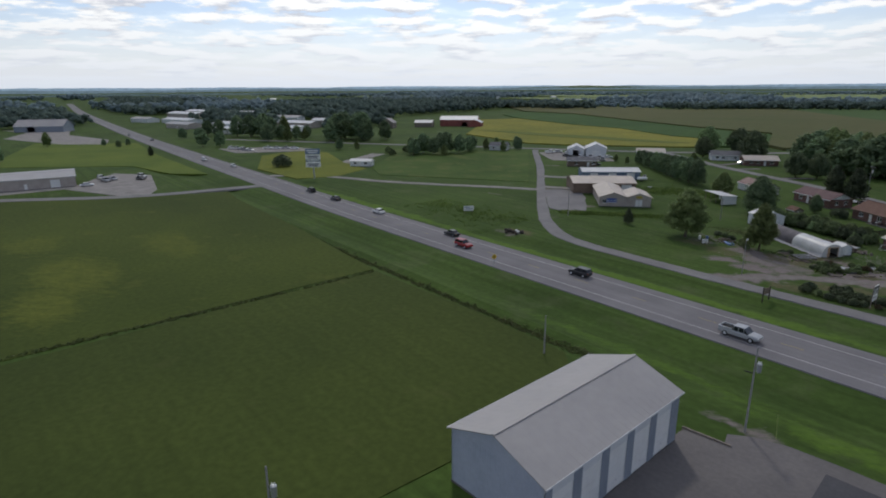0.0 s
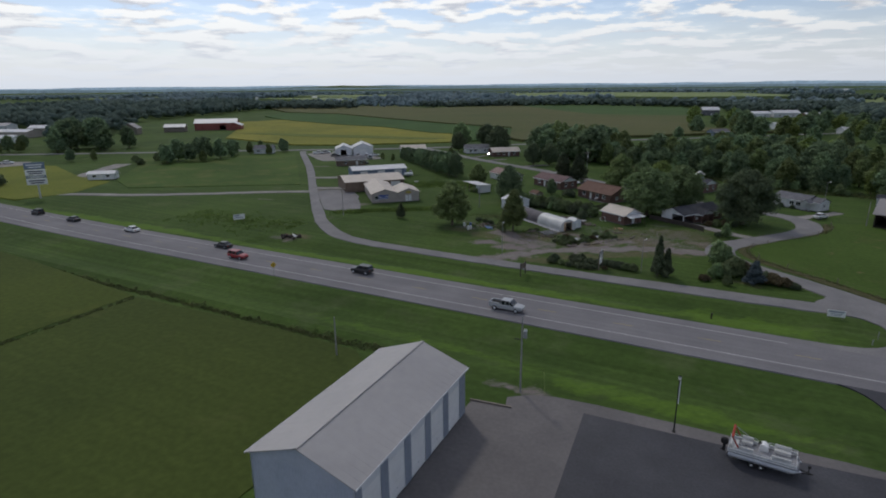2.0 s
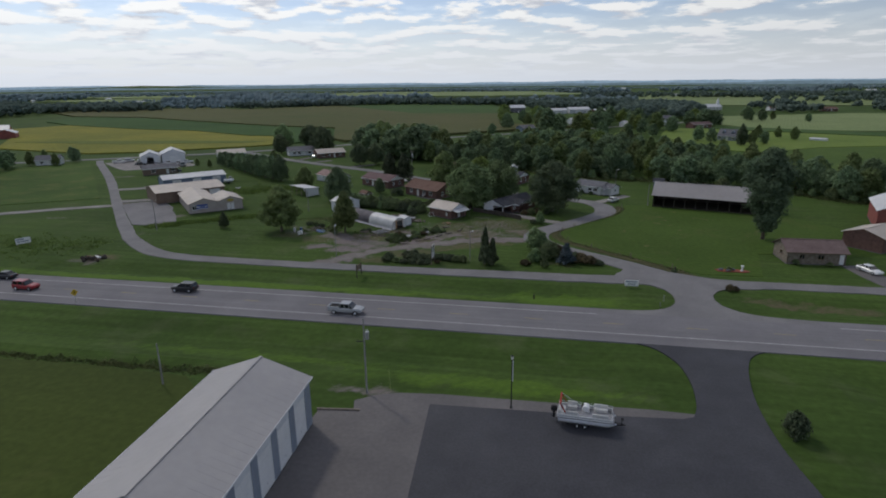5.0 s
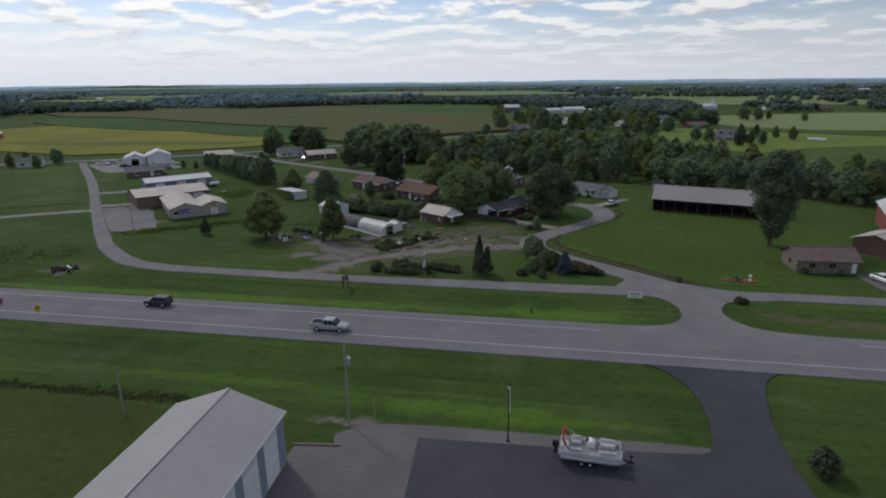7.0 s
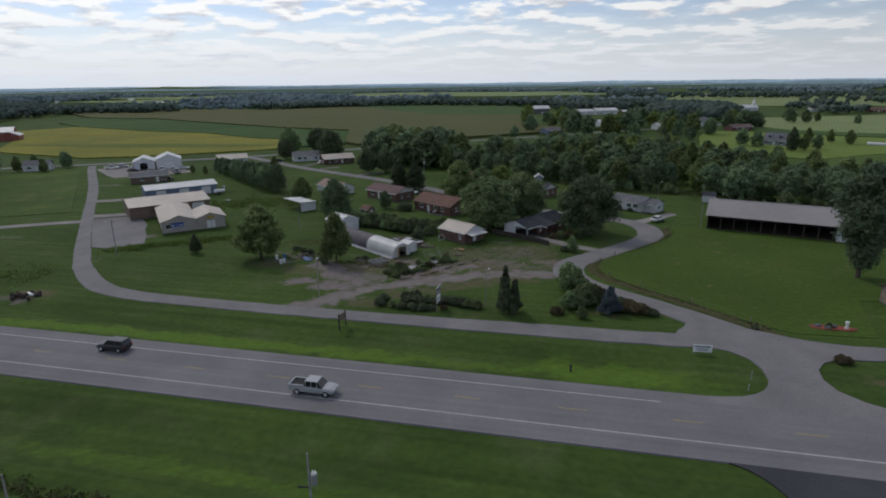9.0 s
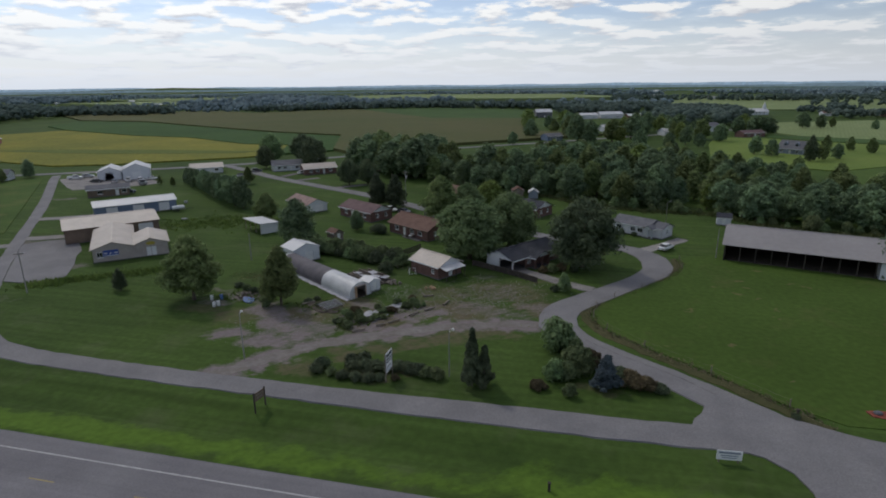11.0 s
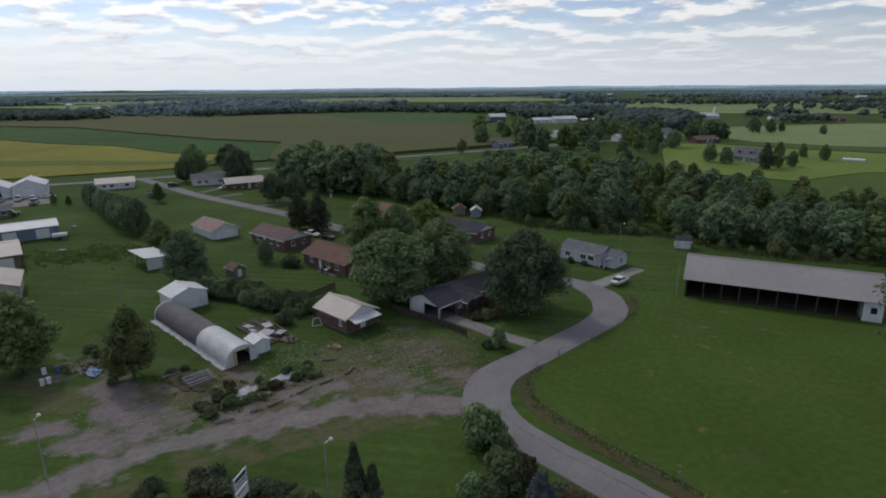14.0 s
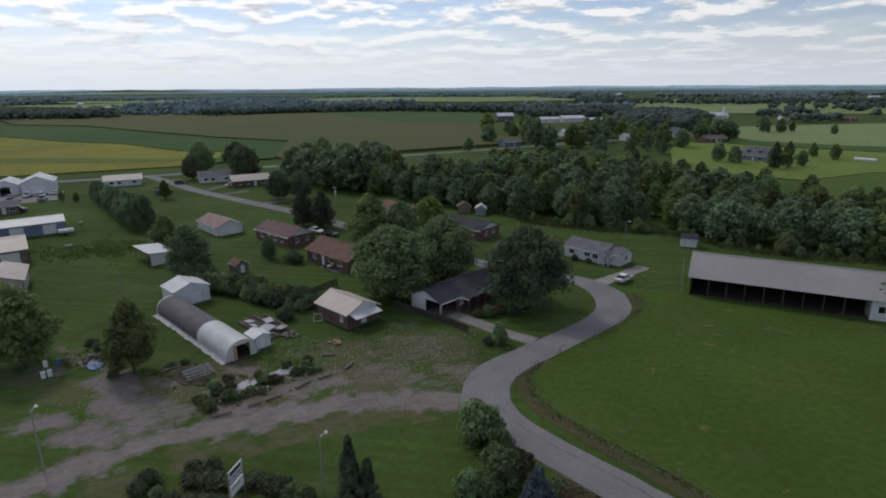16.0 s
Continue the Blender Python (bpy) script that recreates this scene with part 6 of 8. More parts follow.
# farmstead and highway trees beyond the shops
for k, (kind, x, y, h) in enumerate((("wood_a", -247, 180, 9.4), ("wood_b", -252, 190, 11.5), ("wood_a", -243.5, 199.8, 12.0), ("wood_b", -256, 206, 10.5), ("wood_a", -246, 221, 8.6), ("wood_c", -246.4, 240.8, 6.4), ("wood_a", -238.8, 249.6, 7.0), ("wood_c", -241.5, 227.4, 7.2), ("wood_c", -229, 229, 6.4), ("wood_a", -229.5, 241.8, 7.2),
        ("bush_dark", -251.5, 108.0, 5.9), ("wood_a", -374, 109.7, 11.4), ("wood_a", -366, 118, 10), ("wood_b", -440, 116, 8.5), ("wood_b", -428, 124, 8.8), ("wood_b", -396, 220, 17), ("wood_a", -343, 207, 20), ("wood_b", -356, 214, 19), ("wood_a", -335, 220, 14), ("wood_a", -368, 200, 18), ("wood_b", -382, 226, 18),
        ("wood_c", -438.8, 34.5, 9.5), ("cypress", -341.9, 72.7, 6.0), ("wood_a", -362, 7, 8.5), ("wood_b", -379.5, 154.4, 12.3), ("wood_a", -392, 190, 9), ("wood_c", -371, 165, 10), ("wood_a", -425, 63.7, 4.7), ("wood_a", -408.7, 69.2, 5.2), ("wood_b", -416, 76, 4.5), ("bush", -268, 178, 3.5), ("bush", -262, 186, 4.0), ("wood_a", -354, 196, 19), ("wood_b", -350, 186, 14), ("wood_a", -336, 205, 16), ("wood_b", -363, 205, 20), ("wood_b", -433, 153, 16), ("wood_a", -426, 160, 17), ("wood_b", -419, 165, 16), ("wood_a", -412, 171, 15), ("wood_c", -405, 178, 16), ("wood_b", -424, 170, 18), ("wood_a", -395, 160, 12), ("wood_b", -388, 168, 11), ("wood_a", -380, 176, 10), ("wood_c", -372, 178, 9), ("wood_a", -460, 140, 12), ("wood_b", -452, 146, 13), ("wood_a", -300, 165, 7), ("wood_c", -292, 172, 6), ("wood_a", -284, 205, 6), ("wood_c", -276, 212, 5), ("wood_b", -251, 183, 8.5), ("wood_a", -244, 191, 9.5), ("wood_b", -239, 205, 10.5), ("wood_a", -241, 214, 9), ("wood_c", -236, 192, 6), ("bush", -255, 172, 3.2), ("wood_c", -160, 236, 4.0), ("wood_c", -153, 234.6, 3.6))):
    tree(kind, x, y, h, k, 1.0, "trees beside the highway")
# trees in the gardens and round the houses beyond the wood
for k, (kind, x, y, h) in enumerate((("wood_b", -3.6, 426, 18.5), ("wood_a", 5, 418, 15), ("wood_b", -42, 406, 8.6), ("wood_a", 61, 421, 11.5), ("cypress", 46, 356, 7.5), ("cypress", 104, 347, 12.5), ("wood_c", 127, 393, 9), ("wood_c", 139.5, 396, 8), ("wood_c", 145, 385, 8.6), ("wood_a", 87, 373, 10), ("wood_b", 93, 366, 9), ("wood_b", 172, 567, 14), ("wood_a", 183, 562, 12), ("wood_a", 217, 553, 8), ("wood_b", 109, 503, 13), ("wood_a", 117, 498, 11), ("wood_b", 48, 515, 16),
        ("wood_b", 40, 470, 14), ("wood_a", 62, 492, 12), ("wood_a", 76, 468, 10), ("wood_b", 20, 480, 12), ("wood_a", 84, 440, 9), ("wood_c", 111, 352, 9), ("wood_a", 119, 357, 8), ("wood_b", 33, 402, 11), ("wood_a", 48, 395, 10), ("wood_b", 66, 405, 9), ("wood_c", 196, 575, 9))):
    tree(kind, x, y, h, k, 1.0, "trees round the far houses")

rng_y = random.Random(53)
for k in range(48):
    u, v = rng_y.random(), rng_y.random()
    x, y = -45 + 175 * u, 418 + 150 * v
    if abs(y - (462 + 0.86 * (x - 20))) < 9 or (x > 95 and 420 < y < 480):
        continue
    tree(("wood_a", "wood_b", "wood_c", "wood_lime")[k % 4 if k % 8 else 0], x, y, rng_y.uniform(9, 17), k, rng_y.uniform(1.0, 1.35), "trees round the far houses")

# the wood behind the settlement
FRONT = [(-100, 288), (-88, 280), (-72, 268), (-46, 258), (-30, 244), (-24, 240), (-10, 240), (0, 228), (20, 222), (38, 221), (44, 211), (58, 204), (76, 202), (86, 190), (100, 184), (150, 178)]


def front_y(x):
    for (x0, y0), (x1, y1) in zip(FRONT, FRONT[1:]):
        if x0 <= x <= x1:
            return y0 + (y1 - y0) * (x - x0) / (x1 - x0)
    return 1e9


BACK = [(-100, 318), (-66, 312), (-56, 285), (-44, 264), (-28, 264), (-18, 305), (0, 315), (30, 312), (45, 308), (60, 300), (70, 277), (76, 266), (90, 242), (110, 216), (150, 194)]


def back_y(x):
    for (x0, y0), (x1, y1) in zip(BACK, BACK[1:]):
        if x0 <= x <= x1:
            return y0 + (y1 - y0) * (x - x0) / (x1 - x0)
    return -1e9


rng_w = random.Random(31)
spots = []
tries = 0
while len(spots) < 165 and tries < 9000:
    tries += 1
    x = rng_w.uniform(-100, 150)
    lo, hi = front_y(x), back_y(x)
    if hi <= lo:
        continue
    # more trees near the open edge, which is what shows
    y = lo + (hi - lo) * rng_w.random() ** 1.35
    if any((x - a) ** 2 + (y - b) ** 2 < (5.2 if y < lo + 14 else 7.4) ** 2 for a, b in spots):
        continue
    spots.append((x, y))
for k, (x, y) in enumerate(spots):
    kind = rng_w.choice(("wood_a", "wood_a", "wood_b", "wood_b", "wood_c", "wood_c"))
    edge = y < front_y(x) + 9
    h = rng_w.uniform(8.0, 12.5) if edge else rng_w.uniform(11, 15.5)
    if x > 62:
        h = rng_w.uniform(9.0, 11.8)
    elif x > 34:
        h = min(h, 10.5)
    if -100 < x < -60:
        h = rng_w.uniform(13, 17)
    tree(kind, x, y, h, k, rng_w.uniform(0.9, 1.3), "woodland trees")
for k, (kind, x, y, h, wide) in enumerate((("wood_lime", 22.0, 288.0, 13.4, 1.15), ("wood_lime", 31.0, 290.0, 12.4, 1.1), ("wood_c", -12.0, 297.0, 14.2, 1.25), ("wood_c", -1.0, 303.0, 13.6, 1.2), ("cypress", 38.0, 312.0, 10.5, 0.9), ("wood_a", -6.5, 243.0, 10.5, 1.0), ("wood_c", -14.5, 247.0, 12.0, 0.85), ("wood_c", 5.0, 240.0, 11.6, 1.0), ("wood_lime", 41.5, 224.0, 8.2, 0.8), ("wood_lime", 36.5, 226.0, 8.0, 0.8))):
    tree(kind, x, y, h, k, wide, "woodland trees")
for k in range(46):
    x = -14 + 165 * (k + rng_w.random() * 0.8) / 46
    tree("bush" if k % 2 else "bush_lime", x, front_y(x) - 1.5 + rng_w.uniform(-1, 1.5), rng_w.uniform(1.6, 4.2), k, rng_w.uniform(0.7, 1.0), "woodland edge shrubs", "leafy shrub at the wood's edge")


# ---- rank grass and far woods, beyond counting ----
def tufts(name, places, height, label, seed, mat="weeds", spread=0.5, blades=6):
    rng = np.random.default_rng(seed)
    verts, faces = [], []
    for x, y in places:
        h0 = height * rng.uniform(0.5, 1.3)
        z = ground_height(x, y)
        for _ in range(blades):
            a = rng.uniform(0, 2 * math.pi)
            px_, py_ = x + rng.normal() * spread, y + rng.normal() * spread
            h = h0 * rng.uniform(0.6, 1.1)
            w = 0.09 + 0.09 * rng.random()
            dx, dy = math.cos(a) * w, math.sin(a) * w
            b = len(verts)
            verts += [(px_ - dx, py_ - dy, z - 0.05), (px_ + dx, py_ + dy, z - 0.05), (px_ + dx * 0.6 - dy * 0.8, py_ + dy * 0.6 + dx * 0.8, z + h * 0.7), (px_ - dy * 2.0, py_ + dx * 2.0, z + h)]
            faces.append((b, b + 1, b + 2, b + 3))
    me = bpy.data.meshes.new(name)
    me.from_pydata(verts, [], faces)
    return tagged(mesh_part(name, me, M[mat], None), label, "tall grass", kind="stuff")


rng_g = random.Random(8)
tufts("ditch_weeds", [(rng_g.uniform(-190, -42), 59.6 + rng_g.gauss(0, 0.45)) for _ in range(2200)], 0.34, "dark tall weeds along a field ditch", 1, spread=0.3)
tufts("fence_line_weeds", [(-92.2 + rng_g.gauss(0, 0.2), rng_g.uniform(-120, 57)) for _ in range(800)], 0.35, "weeds along an old field boundary", 2, spread=0.25)
edge_pts = smooth_line([(27, 109.6), (23.6, 112.8), (16.6, 119.2), (9.0, 125.4), (3.9, 130.6), (2.0, 135.4), (2.7, 140.1), (5.8, 145.2), (10.9, 151.2), (16.6, 158.5), (20.0, 165.8), (20.3, 171)], 0.5)
tufts("verge_weeds", [(p.x + rng_g.gauss(0, 0.3), p.y + rng_g.gauss(0, 0.3)) for p in edge_pts for _ in range(3)], 0.2, "dry weeds along the pasture fence", 3, mat="dry_weeds")
tufts("rank_weeds", [(-116 + rng_g.uniform(-26, 13), 108 + rng_g.gauss(0, 4)) for _ in range(420)] , 0.35, "rank weeds beside the frontage road", 4, mat="green_weeds")
tufts("rank_weeds", [(-104 + 24 * t + rng_g.gauss(0, 1.0), 128.5 + 17 * t + rng_g.gauss(0, 1.0)) for t in [rng_g.random() for _ in range(500)]], 0.6, "tall weeds before the beige shop", 5, mat="green_weeds")
tufts("rank_weeds", [(-106 + rng_g.gauss(0, 6) + 16 * t, 176 + rng_g.gauss(0, 2.5) + 14 * t) for t in [rng_g.random() for _ in range(500)]], 0.55, "overgrown rough grass behind the shops", 6, mat="green_weeds", spread=0.35)
tufts("yard_weeds", [(x + rng_g.gauss(0, sx), y + rng_g.gauss(0, sy)) for x, y, sx, sy, n in ((-35, 125.5, 1.6, 1.6, 40), (-31, 130, 1.8, 1.6, 36), (-28, 134, 1.2, 1.4, 24), (-42, 130.6, 2.2, 1.2, 44), (-56, 132, 4.0, 1.6, 60)) for _ in range(n)], 0.34, "rank weeds between the nursery beds", 21, mat="green_weeds", spread=0.25)
tufts("rank_weeds", [(-60 + rng_g.gauss(0, 3.5), 143 + rng_g.gauss(0, 1.5)) for _ in range(160)] + [(-18 + rng_g.gauss(0, 9), 141 + rng_g.gauss(0, 4)) for _ in range(110)], 0.14, "patchy weeds over the stony yard", 7)
tufts("wood_edge_weeds", [(x, front_y(x) - 2.5 + rng_g.gauss(0, 1.2)) for x in [rng_g.uniform(-15, 145) for _ in range(1500)]], 0.9, "tall weeds along the wood's edge", 9)


def far_trees(name, places, label, seed, lumps=3, shape=ICO1, size=1.0, leaf="far"):
    rng = np.random.default_rng(seed)
    rows = []
    for x, y, h in places:
        z = ground_height(x, y)
        r = h * 0.27 * size
        for k in range(lumps):
            rows.append((x + rng.normal() * r * 0.9, y + rng.normal() * r * 0.9, z + h * (0.30 + 0.42 * (k + rng.random() * 0.6) / lumps), r * rng.uniform(0.7, 1.15), 0.8))
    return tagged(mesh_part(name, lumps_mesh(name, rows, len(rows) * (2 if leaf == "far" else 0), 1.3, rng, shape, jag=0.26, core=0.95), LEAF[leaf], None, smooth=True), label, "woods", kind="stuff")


def inside(p, poly):
    x, y = p
    hit = False
    for (x0, y0), (x1, y1) in zip(poly, poly[1:] + poly[:1]):
        if (y0 > y) != (y1 > y) and x < x0 + (x1 - x0) * (y - y0) / (y1 - y0):
            hit = not hit
    return hit


def scatter(poly, n, h0, h1, seed):
    rng = random.Random(seed)
    xs, ys = [p[0] for p in poly], [p[1] for p in poly]
    out = []
    while len(out) < n:
        p = (rng.uniform(min(xs), max(xs)), rng.uniform(min(ys), max(ys)))
        if inside(p, poly):
            out.append((*p, rng.uniform(h0, h1)))
    return out


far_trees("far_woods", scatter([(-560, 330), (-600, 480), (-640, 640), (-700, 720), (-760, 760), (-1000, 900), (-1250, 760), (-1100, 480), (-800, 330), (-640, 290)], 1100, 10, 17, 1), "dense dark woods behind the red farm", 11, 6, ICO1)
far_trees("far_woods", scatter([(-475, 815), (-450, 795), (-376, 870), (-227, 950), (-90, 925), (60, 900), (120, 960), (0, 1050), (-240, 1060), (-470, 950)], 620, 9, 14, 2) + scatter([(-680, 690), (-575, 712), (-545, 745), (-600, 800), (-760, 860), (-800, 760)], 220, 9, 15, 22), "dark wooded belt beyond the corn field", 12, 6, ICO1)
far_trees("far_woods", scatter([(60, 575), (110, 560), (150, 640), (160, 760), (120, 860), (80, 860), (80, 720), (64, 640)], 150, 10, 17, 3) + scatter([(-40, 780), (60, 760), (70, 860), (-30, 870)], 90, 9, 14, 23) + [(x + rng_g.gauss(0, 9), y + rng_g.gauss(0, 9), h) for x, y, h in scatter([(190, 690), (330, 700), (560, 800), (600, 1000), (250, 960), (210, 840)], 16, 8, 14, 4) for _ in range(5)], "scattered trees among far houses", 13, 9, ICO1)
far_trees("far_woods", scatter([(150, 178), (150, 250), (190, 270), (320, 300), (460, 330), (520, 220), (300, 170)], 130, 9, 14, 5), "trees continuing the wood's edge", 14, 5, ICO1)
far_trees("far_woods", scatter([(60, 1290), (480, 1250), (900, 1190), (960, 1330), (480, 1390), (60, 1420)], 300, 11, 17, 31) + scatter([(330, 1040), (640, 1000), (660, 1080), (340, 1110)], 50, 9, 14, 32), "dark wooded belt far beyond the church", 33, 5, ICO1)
CLEARINGS = [(-526, 184, 42), (-498, 222, 40), (-470, 160, 36), (-560, 150, 42), (-640, 165, 50), (-760, 205, 60), (-735, 268, 48), (-590, 262, 40), (-520, 268, 34), (-690, 150, 40), (-450, 205, 26), (-820, 240, 50)]


def outside_clearings(spots):
    return [p for p in spots if all(math.hypot(p[0] - x - 0.25 * r, p[1] - y + 0.2 * r) > r for x, y, r in CLEARINGS)]


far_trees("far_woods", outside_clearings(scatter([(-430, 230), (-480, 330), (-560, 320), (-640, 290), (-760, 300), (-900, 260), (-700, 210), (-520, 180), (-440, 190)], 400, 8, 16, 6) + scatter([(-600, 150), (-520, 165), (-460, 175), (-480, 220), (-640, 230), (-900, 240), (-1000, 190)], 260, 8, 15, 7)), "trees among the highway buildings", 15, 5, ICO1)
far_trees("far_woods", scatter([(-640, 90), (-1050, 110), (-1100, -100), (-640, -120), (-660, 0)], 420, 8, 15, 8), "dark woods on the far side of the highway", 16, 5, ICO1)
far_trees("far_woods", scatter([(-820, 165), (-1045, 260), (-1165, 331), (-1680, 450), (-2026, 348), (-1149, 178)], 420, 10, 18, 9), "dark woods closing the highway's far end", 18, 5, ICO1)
OPEN_EAST = [(120, 900), (640, 860), (900, 1500), (180, 1550)]
OPEN = [(-820, 1480), (-150, 1360), (120, 1480), (-80, 1960), (-620, 2020)]
far_trees_list = []
rng_f = random.Random(77)
while len(far_trees_list) < 4800:
    a = radians(rng_f.uniform(56, 190))
    r = 950 * (2650 / 950) ** (rng_f.random() ** 0.8)
    x, y = r * math.cos(a), r * math.sin(a)
    if noise.noise((x * 0.0028, y * 0.0028, 0.5)) < (0.09 if r < 2400 else -0.2) or inside((x, y), OPEN) or inside((x, y), OPEN_EAST):
        continue
    if abs(y - (83 + max(0, -x - 200) * 0.062)) < 30:
        continue
    far_trees_list.append((x, y, rng_f.uniform(9, 14) * (1.1 + 0.9 * max(-0.4, noise.noise((x * 0.006, y * 0.006, 3.5)))) if r < 2400 else rng_f.uniform(6, 9)))
far_trees_list += scatter([(-560, 830), (-490, 850), (-480, 1000), (-560, 1150), (-900, 1200), (-900, 960), (-700, 870)], 170, 6, 11, 24)
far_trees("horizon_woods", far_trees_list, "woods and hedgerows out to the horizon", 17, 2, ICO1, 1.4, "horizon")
sheet("hay_field", OPEN, 6.0, ROWS_LIME, "pale green fields near the horizon", "field", bottom=-1)

for outline in ([(-1500, 1480), (-900, 1300), (-760, 1650), (-1300, 1900)], [(-2050, 1120), (-1500, 950), (-1350, 1200), (-1850, 1450)], [(-1150, 1130), (-800, 1010), (-700, 1150), (-1000, 1300)]):
    sheet("hay_field", outline, 5.0, ROWS_LIME, "pale green fields below the far hills", "field", bottom=-1)
sheet("hay_field", OPEN_EAST, 1.2, ROWS_LIME, "pale green fields beyond the church", "field", bottom=-1)


# ---- vehicles ----
PAINT = {}


def paint_of(name, c):
    if name not in PAINT:
        PAINT[name] = material("car_paint_" + name, c, [min(1, v * 1.05) for v in c], scale=0.8, fine=6, fine_amount=0.03, rough=0.28, spec=0.6)
    return PAINT[name]


def loft(bm, sections):
    """Skin through closed cross sections (lists of points of equal length), ends capped."""
    rings = [[bm.verts.new(p) for p in s] for s in sections]
    n = len(rings[0])
    for a, b in zip(rings, rings[1:]):
        for i in range(n):
            bm.faces.new((a[i], a[(i + 1) % n], b[(i + 1) % n], b[i]))
    bm.faces.new(rings[0][::-1])
    bm.faces.new(rings[-1])
    bmesh.ops.recalc_face_normals(bm, faces=bm.faces[:])
    return bm


def hull_section(x, w, z0, z1):
    """A rounded-rectangle slice of a body at x."""
    r = min(0.16, (z1 - z0) * 0.35)
    h = w / 2
    return [(x, -h + r * 0.5, z0), (x, h - r * 0.5, z0), (x, h, z0 + r), (x, h, z1 - r), (x, h - r, z1), (x, -h + r, z1), (x, -h, z1 - r), (x, -h, z0 + r)]


STYLES = {
    # body slices (x, width, bottom, top), cabin slices (x, width, top), wheel positions, radius
    "sedan": ([(-2.35, 1.5, 0.42, 0.80), (-2.2, 1.72, 0.28, 0.92), (-1.2, 1.80, 0.24, 0.96), (0.9, 1.80, 0.24, 0.92), (1.9, 1.74, 0.26, 0.80), (2.3, 1.5, 0.38, 0.66)], [(-1.75, 1.5, 0.98), (-1.05, 1.34, 1.40), (0.15, 1.32, 1.42), (1.0, 1.46, 0.96)], (-1.4, 1.4), 0.32),
    "suv": ([(-2.3, 1.6, 0.50, 1.05), (-2.15, 1.80, 0.34, 1.12), (-1.0, 1.86, 0.30, 1.10), (0.9, 1.86, 0.30, 1.08), (1.9, 1.80, 0.34, 0.98), (2.25, 1.6, 0.46, 0.82)], [(-2.2, 1.60, 1.15), (-1.95, 1.48, 1.68), (0.2, 1.46, 1.70), (1.0, 1.60, 1.10)], (-1.4, 1.42), 0.37),
    "pickup": ([(-2.85, 1.7, 0.62, 1.05), (-2.75, 1.92, 0.48, 1.10), (-0.8, 1.96, 0.42, 1.12), (1.1, 1.96, 0.42, 1.14), (2.4, 1.90, 0.44, 1.06), (2.85, 1.7, 0.55, 0.90)], [(-0.85, 1.66, 1.14), (-0.65, 1.56, 1.80), (0.75, 1.54, 1.82), (1.45, 1.70, 1.12)], (-1.75, 1.85), 0.40),
}
CARS = {}


def car(style, colour, rgb, x, y, turn, label, group=""):
    key = (style, colour)
    m = pose(x, y, ROAD_Z if abs(y - 83) < 8 else 0.06, 0, 0, turn)
    if key in CARS:
        ob = copy_thing(CARS[key], m)
        ob["label"] = label
        if group:
            ob["group"] = group
        return ob
    body, cabin, wheels, wr = STYLES[style]
    ob = thing("pickup_truck" if style == "pickup" else "car", label, "truck" if style == "pickup" else "car", m, group)
    bm = bmesh.new()
    loft(bm, [hull_section(*s) for s in body])
    b = part("body", bm, paint_of(colour, rgb), ob, smooth=False)
    bm = bmesh.new()
    z0 = body[2][3] - 0.06
    loft(bm, [[(cx, -w / 2 - 0.06, z0), (cx, w / 2 + 0.06, z0), (cx, w / 2, max(z0 + 0.02, t)), (cx, -w / 2, max(z0 + 0.02, t))] for cx, w, t in cabin])
    part("cabin_glass", bm, M["car_glass"], ob)
    bm = bmesh.new()
    (ax, aw, at), (bx, bw, bt) = cabin[1], cabin[2]
    loft(bm, [[(cx, -w / 2 - 0.03, t - 0.05), (cx, w / 2 + 0.03, t - 0.05), (cx, w / 2 - 0.06, t + 0.03), (cx, -w / 2 + 0.06, t + 0.03)] for cx, w, t in ((ax - 0.08, aw, at), (bx + 0.10, bw, bt))])
    part("roof", bm, paint_of(colour, rgb), ob)
    for cx in (cabin[1][0], (cabin[1][0] + cabin[2][0]) / 2, cabin[2][0] + 0.05):
        for s in (-1, 1):
            part("pillar", tube(bmesh.new(), (cx, s * (aw / 2 + 0.075), z0 + 0.02), (cx, s * (aw / 2 + 0.01), at - 0.02), 0.045, n=5), paint_of(colour, rgb), ob)
    if style == "pickup":
        bm = bmesh.new()
        box(bm, -2.68, -0.95, -0.78, 0.78, 1.085, 1.125)
        part("bed", bm, M["black"], ob, "dark open load bed")
        bm = bmesh.new()
        for s in (-1, 1):
            box(bm, -2.72, -0.9, s * 0.86 - 0.08, s * 0.86 + 0.08, 1.09, 1.30)
        box(bm, -2.80, -2.68, -0.94, 0.94, 1.05, 1.30)
        part("bed_sides", bm, paint_of(colour, rgb), ob)
    for wx in wheels:
        for s in (-1, 1):
            bm = bmesh.new()
            hw = body[2][1] / 2
            tube(bm, (wx, s * (hw - 0.20), wr), (wx, s * (hw + 0.02), wr), wr, n=16)
            wheel = part("wheel", bm, M["black"], ob)
            bm = bmesh.new()
            tube(bm, (wx, s * (hw + 0.021), wr), (wx, s * (hw + 0.035), wr), wr * 0.58, wr * 0.5, n=12)
            part("rim", bm, M["aluminium"], wheel)
    for s in (-1, 1):
        bm = bmesh.new()
        fx = body[-1][0]
        box(bm, fx - 0.22, fx - 0.02, s * body[-1][1] * 0.36 - 0.16, s * body[-1][1] * 0.36 + 0.16, body[-1][3] - 0.16, body[-1][3] + 0.015)
        part("headlight", bm, M["lamp_glass"], ob)
        bm = bmesh.new()
        rx = body[0][0]
        box(bm, rx - 0.02, rx + 0.12, s * body[0][1] * 0.42 - 0.10, s * body[0][1] * 0.42 + 0.10, body[0][3] - 0.2, body[0][3] - 0.02)
        part("taillight", bm, M["red_cloth"], ob)
    CARS[key] = ob
    return ob


